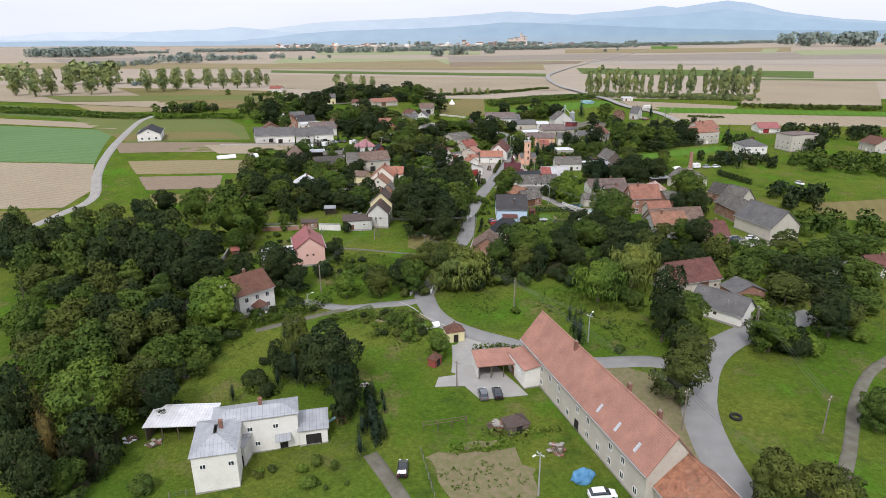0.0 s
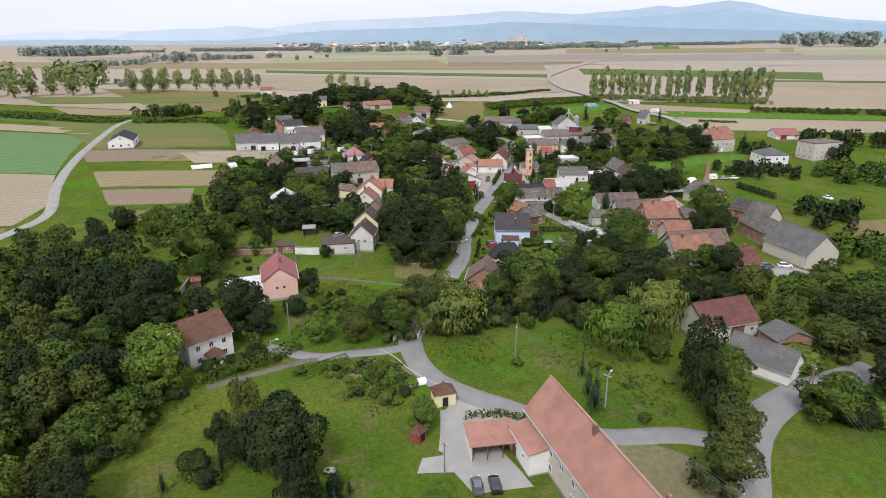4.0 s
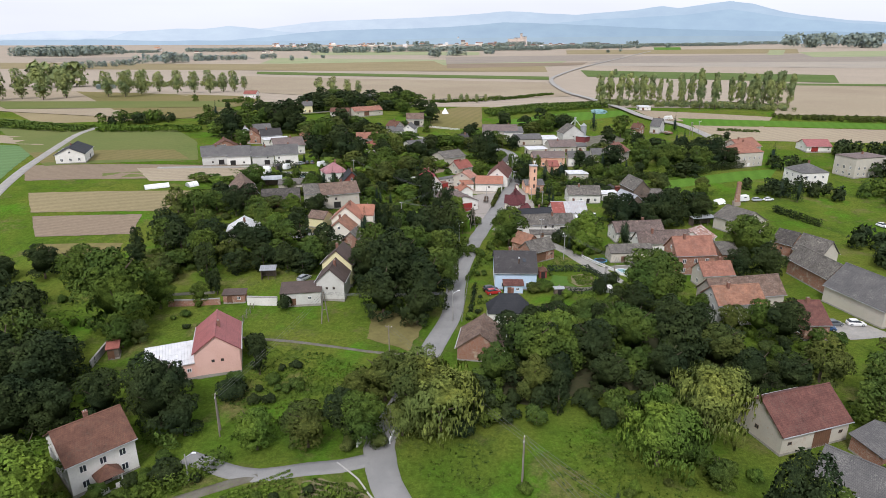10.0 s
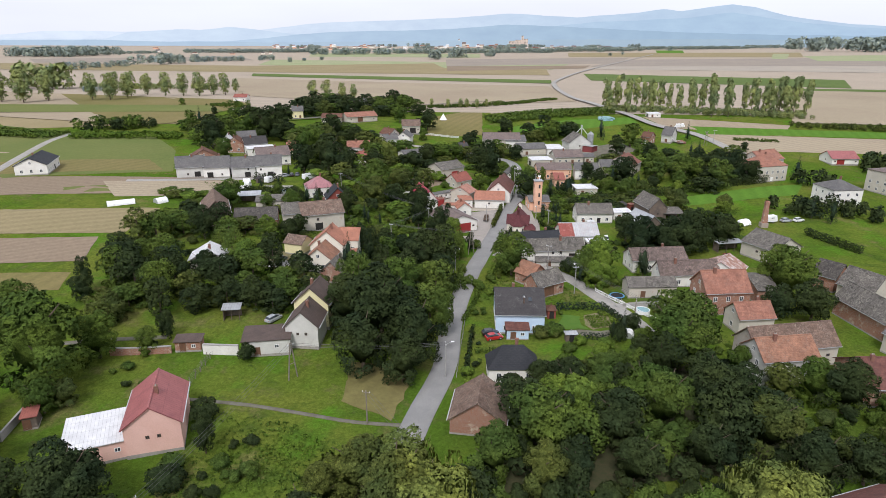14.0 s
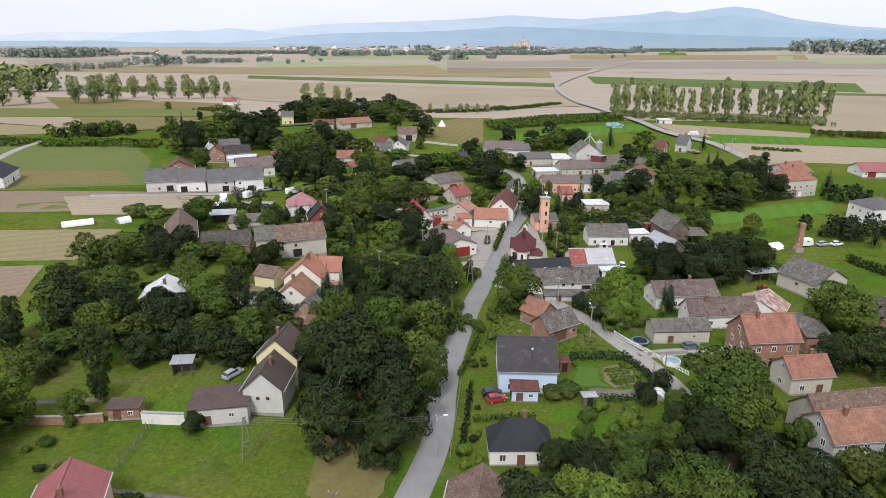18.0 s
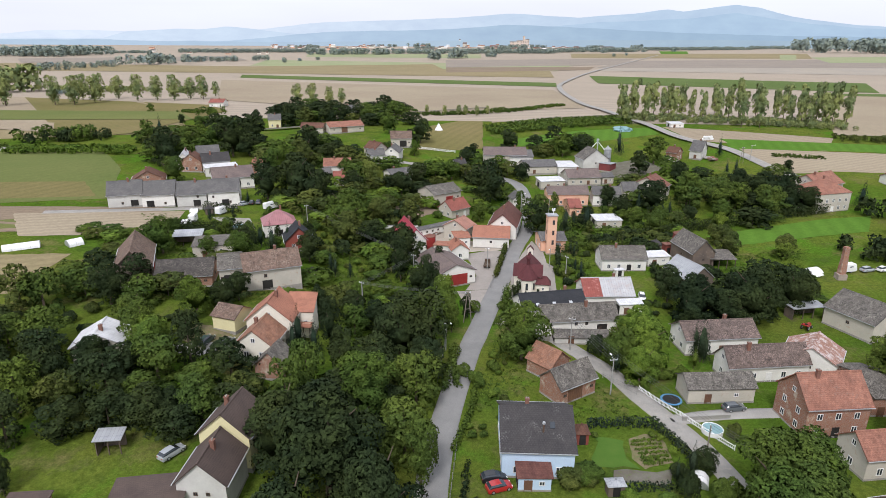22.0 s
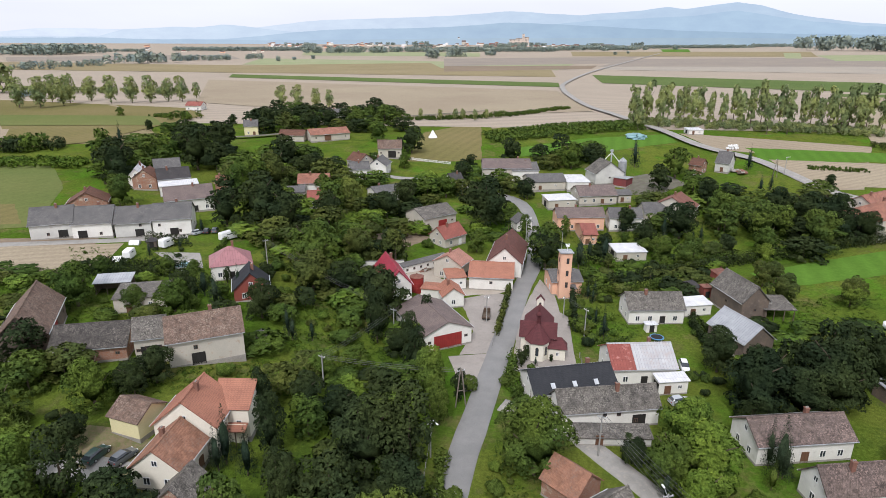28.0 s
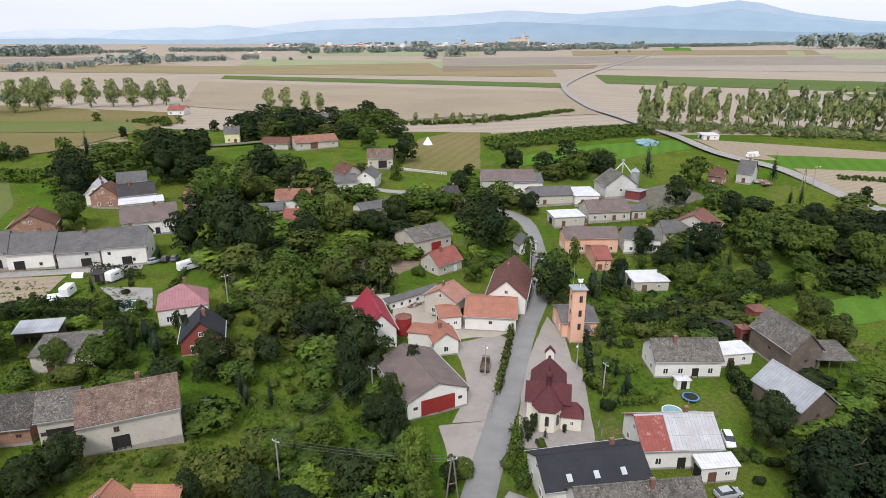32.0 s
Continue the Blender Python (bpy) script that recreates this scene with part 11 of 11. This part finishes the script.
weeds([(-91.3, 336.4), (-64.6, 319.7), (-64.3, 311.6), (-105.5, 317.6), (-116.7, 331.8)], 0.7)
weeds([(14.2, 249.0), (23.2, 246.6), (29.6, 236.5), (14.3, 235.3)], 0.9)
weeds([(-27.8, 135.7), (-11.3, 139.1), (-7.8, 127.9), (-20.2, 122.1)], 0.6)
porch(-57.8, 140.3, 50)
pole(7.1, 143.8, 8.5, "a")
pole(35.2, 95.8, 8.5, "w")
pole(-5.6, 107.5, 6.0, "w")
pole(23.4, 128.2, 7.0, "lamp")
pole(8.5, 77.5, 8.0, "lamp")
pole(60.9, 130.3, 9.0, "a")
pole(59.6, 96.5, 7.5, "w")
pole(-45.7, 154.0, 8.0, "a")
pole(-19.8, 182.6, 7.0, "w")
pole(-37.6, 196.4, 8.0, "a")
pole(19.0, 263.5, 8.0, "c")
pole(24.7, 245.9, 8.0, "lamp")
pole(-20.1, 299.1, 8.0, "c")
pole(-29.9, 276.1, 7.0, "c")
pole(-4.2, 276.1, 8.0, "a")
pole(22.8, 306.8, 7.0, "c")
pole(-57.4, 325.0, 8.0, "c")
pole(12.8, 372.0, 9.0, "lamp")
pole(-7.0, 199.8, 8.0, "lamp")
pole(-45.9, 142.2, 5.0, "lamp")
pole(19.0, 316.0, 6.0, "lamp")
pole(-8.4, 261.2, 7.0, "lamp")
pole(127.3, 449.5, 8.0, "lamp")
pole(121.9, 445.9, 8.0, "a")
pole(41.7, 218.5, 8.0, "c")
pole(0.3, 312.3, 7.0, "lamp")
wires((7.1, 143.8, 8.2), (35.2, 95.8, 8.2))
wires((60.9, 130.3, 8.7), (59.6, 96.5, 7.2))
wires((-45.7, 154.0, 7.7), (-37.6, 196.4, 7.7))
wires((-37.6, 196.4, 7.7), (-7.0, 199.8, 7.7))
wires((19.0, 263.5, 7.7), (24.7, 245.9, 7.7))
wires((-20.1, 299.1, 7.7), (-29.9, 276.1, 6.7))
wires((-20.1, 299.1, 7.7), (-57.4, 325.0, 7.7))
wires((-29.9, 276.1, 6.7), (-4.2, 276.1, 7.7))
wires((19.0, 316.0, 5.7), (22.8, 306.8, 6.7))
wires((19.0, 263.5, 7.7), (41.7, 218.5, 7.7))
wires((23.4, 128.2, 6.7), (-19.8, 182.6, 6.7))
wires((35.2, 95.8, 8.2), (49.0, 62.0, 7.5))
car(-13.0, 81.7, 94, "black", "hatch")
car(-0.3, 104.5, 99, "grey", "hatch")
car(2.5, 105.0, 100, "black", "hatch")
car(18.3, 77.8, 9, "white", "estate")
car(-49.0, 218.7, 63, "silver", "estate")
car(2.1, 219.6, 16, "black", "hatch")
car(2.9, 217.5, 23, "red", "hatch")
car(46.8, 242.5, 13, "grey", "estate")
car(-57.0, 249.8, 80, "green", "estate")
car(-53.0, 249.9, 70, "grey", "hatch")
car(41.4, 293.5, -96, "white", "estate")
car(36.7, 280.4, 17, "silver", "hatch")
car(0.3, 315.4, 86, "brown", "truck")
car(-88.1, 350.5, 54, "silver", "hatch")
car(-86.1, 352.1, 101, "black", "hatch")
car(-84.0, 353.3, 102, "grey", "hatch")
car(-76.9, 347.0, 56, "white", "camper")
car(-96.4, 327.3, 98, "white", "caravan")
car(-91.4, 337.6, 75, "white", "caravan")
car(-77.0, 323.6, 116, "black", "hatch")
car(104.1, 314.1, 19, "white", "caravan")
car(109.7, 314.6, 20, "silver", "estate")
car(114.1, 314.8, 22, "white", "hatch")
car(83.8, 203.7, 9, "grey", "estate")
car(89.0, 204.1, -3, "white", "hatch")
car(76.2, 278.2, 42, "red", "tractor")
car(141.0, 284.5, -68, "white", "hatch")
car(80.9, 201.3, -11, "blue", "estate")
hedge([(2.7, 305.3), (4.6, 318.4), (6.5, 334.6)], 2.4, 1.2, "leaf_olive")
hedge([(49.9, 314.2), (48.8, 302.0)], 2.2, 1.1, "leaf_mid")
hedge([(-98.0, 339.8), (-92.9, 339.1), (-85.8, 339.4)], 3.5, 1.8, "leaf_dark")
hedge([(-103.1, 313.0), (-93.3, 316.7), (-79.5, 316.8)], 2.2, 1.5, "leaf_dark")
hedge([(110.3, 300.6), (114.5, 292.6), (119.0, 283.6)], 2.6, 1.4, "leaf_dark")
hedge([(-42.3, 146.6), (-46.0, 141.2), (-53.9, 135.9), (-58.2, 132.0)], 1.6, 2.6, "leaf_mid")
hedge([(-23.1, 103.6), (-20.2, 95.2), (-18.3, 87.9)], 3.0, 1.6, "leaf_spruce")
hedge([(-58.4, 151.9), (-51.9, 149.7)], 2.0, 1.6, "leaf_light")
hedge([(23.0, 303.0), (32.1, 304.6)], 1.2, 1.2, "leaf_mid")
hedge([(24.6, 330.2), (42.0, 334.1), (54.1, 340.3)], 2.6, 2.2, "leaf_mid")
hedge([(25.7, 356.2), (46.1, 350.1), (65.2, 356.7), (82.3, 357.1), (103.8, 358.9)], 3.2, 3.2, "leaf_mid")
hedge([(50.2, 321.7), (51.8, 308.4)], 1.8, 1.0, "leaf_dark")
hedge([(-41.4, 103.7), (-47.6, 104.7)], 1.4, 1.6, "leaf_mid")
hedge([(-93.5, 224.4), (-55.6, 230.1), (-47.2, 227.0)], 2.0, 1.6, "leaf_dark")
hedge([(-61.1, 332.4), (-49.6, 322.9), (-39.3, 314.0)], 1.6, 1.2, "leaf_mid")
hedge([(-26.3, 127.2), (-19.8, 138.7)], 1.2, 3.0, "leaf_mid")
hedge([(-22.4, 140.2), (-17.1, 134.9), (-20.5, 130.4)], 0.9, 2.2, "leaf_light")
hedge([(-33.1, 135.1), (-25.6, 137.7), (-18.6, 139.3)], 1.1, 2.0, "leaf_mid")
hedge([(-2.6, 123.0), (3.1, 124.1), (7.8, 122.8)], 0.9, 1.2, "leaf_mid")
hedge([(-4.6, 226.0), (-2.1, 236.8), (-0.8, 249.2)], 1.0, 1.2, "leaf_mid")
hedge([(-2.0, 222.8), (-3.0, 200.1)], 1.0, 1.0, "leaf_dark")
hedge([(-6.0, 261.4), (-7.7, 244.2)], 1.4, 2.0, "leaf_mid")
hedge([(6.0, 293.2), (5.2, 284.3), (6.3, 279.2)], 2.4, 2.2, "leaf_mid")
hedge([(-74.4, 331.4), (-77.3, 345.9)], 1.4, 1.4, "leaf_mid")
hedge([(0.4, 92.6), (7.4, 92.7), (13.0, 94.7)], 0.8, 1.6, "leaf_light")
hedge([(-0.7, 210.7), (9.6, 212.2)], 1.1, 1.0, "leaf_mid")
hedge([(-5.3, 87.2), (4.3, 89.3)], 0.7, 2.0, "leaf_light")
hedge([(22.8, 330.0), (20.9, 308.6)], 2.6, 1.2, "leaf_dark")
hedge([(48.9, 315.0), (48.7, 301.1)], 2.4, 1.1, "leaf_dark")
hedge([(43.4, 330.0), (52.4, 324.4)], 1.6, 1.0, "leaf_mid")
hedge([(27.7, 335.3), (55.4, 348.3), (91.3, 358.8), (124.0, 369.2)], 2.6, 2.4, "leaf_dark")
hedge([(-12.9, 392.3), (-2.2, 367.0)], 2.2, 1.6, "leaf_mid")
hedge([(-7.3, 260.8), (-5.0, 245.7)], 1.6, 1.2, "leaf_mid")
hedge([(-100.5, 321.1), (-77.8, 321.3)], 2.0, 1.2, "leaf_dark")
hedge([(-16.1, 232.0), (-23.0, 234.4)], 2.0, 1.4, "leaf_dark")
fence([(30.6, 248.0), (33.4, 243.4), (36.2, 239.6), (39.0, 235.0), (42.4, 230.2)], 1.1, "picket")
fence([(-57.7, 190.6), (-57.8, 196.1), (-58.1, 202.3)], 1.2, "wire")
fence([(-57.0, 192.1), (-57.3, 204.3)], 1.2, "wire")
fence([(-4.8, 199.9), (-4.4, 214.7), (-4.0, 231.1)], 1.2, "mesh")
fence([(24.3, 252.2), (29.7, 246.0)], 1.3, "mesh")
fence([(20.4, 296.7), (20.5, 291.1)], 1.3, "mesh")
fence([(-10.6, 86.8), (-7.3, 75.9)], 1.1, "wire")
fence([(-48.8, 74.5), (-39.0, 77.5)], 1.1, "wire")
fence([(-23.5, 340.3), (-29.0, 332.8)], 1.2, "mesh")
fence([(-54.6, 461.8), (-40.3, 464.4), (-18.0, 463.5)], 1.3, "picket")
fence([(1.4, 297.8), (5.4, 326.0)], 1.2, "mesh")
fence([(-8.8, 269.7), (-9.0, 247.1)], 1.1, "mesh")
garden_wall([(-79.2, 201.6), (-73.3, 202.2), (-66.4, 203.4)], 1.7, 0.4, "brick_wall")
garden_wall([(-59.4, 203.6), (-54.5, 203.7), (-51.7, 203.9)], 2.3, 0.5, "white_wall")
garden_wall([(-81.9, 173.4), (-83.3, 182.1)], 1.6, 0.3, "concrete")
garden_wall([(-20.4, 150.6), (-19.0, 154.0)], 1.0, 0.2, "plastic_white")
garden_wall([(-14.9, 151.6), (-14.3, 156.1)], 1.0, 0.2, "plastic_white")
annex(22.0, 268.0, 3, 13.0, 3.6, 1.7, 0.6, "greyold", "greywall", "shed")
garden_wall([(11.4, 268.4), (15.0, 267.6)], 1.4, 0.5, "stone")
garden_wall([(-36.3, 335.4), (-24.1, 344.1)], 2.0, 0.4, "white_wall")
garden_wall([(36.1, 238.2), (45.0, 239.7)], 0.9, 0.3, "concrete")
# the garden below the lane: clipped conifer hedges, a dome tent and a shed by the house
hedge([(19.0, 234.6), (24.6, 235.2), (30.4, 235.8), (32.6, 231.0), (34.4, 225.8)], 1.9, 0.95, "leaf_spruce")
hedge([(22.6, 218.8), (29.4, 219.3)], 1.6, 0.9, "leaf_spruce")
polytunnel(34.0, 221.6, 70, 2.6, 1.4)
hut(17.0, 231.0, 5, 2.6, 3.2, 2.2, 1.0, "brown_roof", "redwood_wall", "small brown garden shed beside the blue house")
hut(20.4, 218.2, 8, 3.0, 2.2, 2.0, 0.5, "metal_roof", "wood_wall", "small dark garden shed with pale roof")
pole(36.2, 226.0, 7.5, "w")
wires((41.7, 218.5, 7.7), (36.2, 226.0, 7.2))
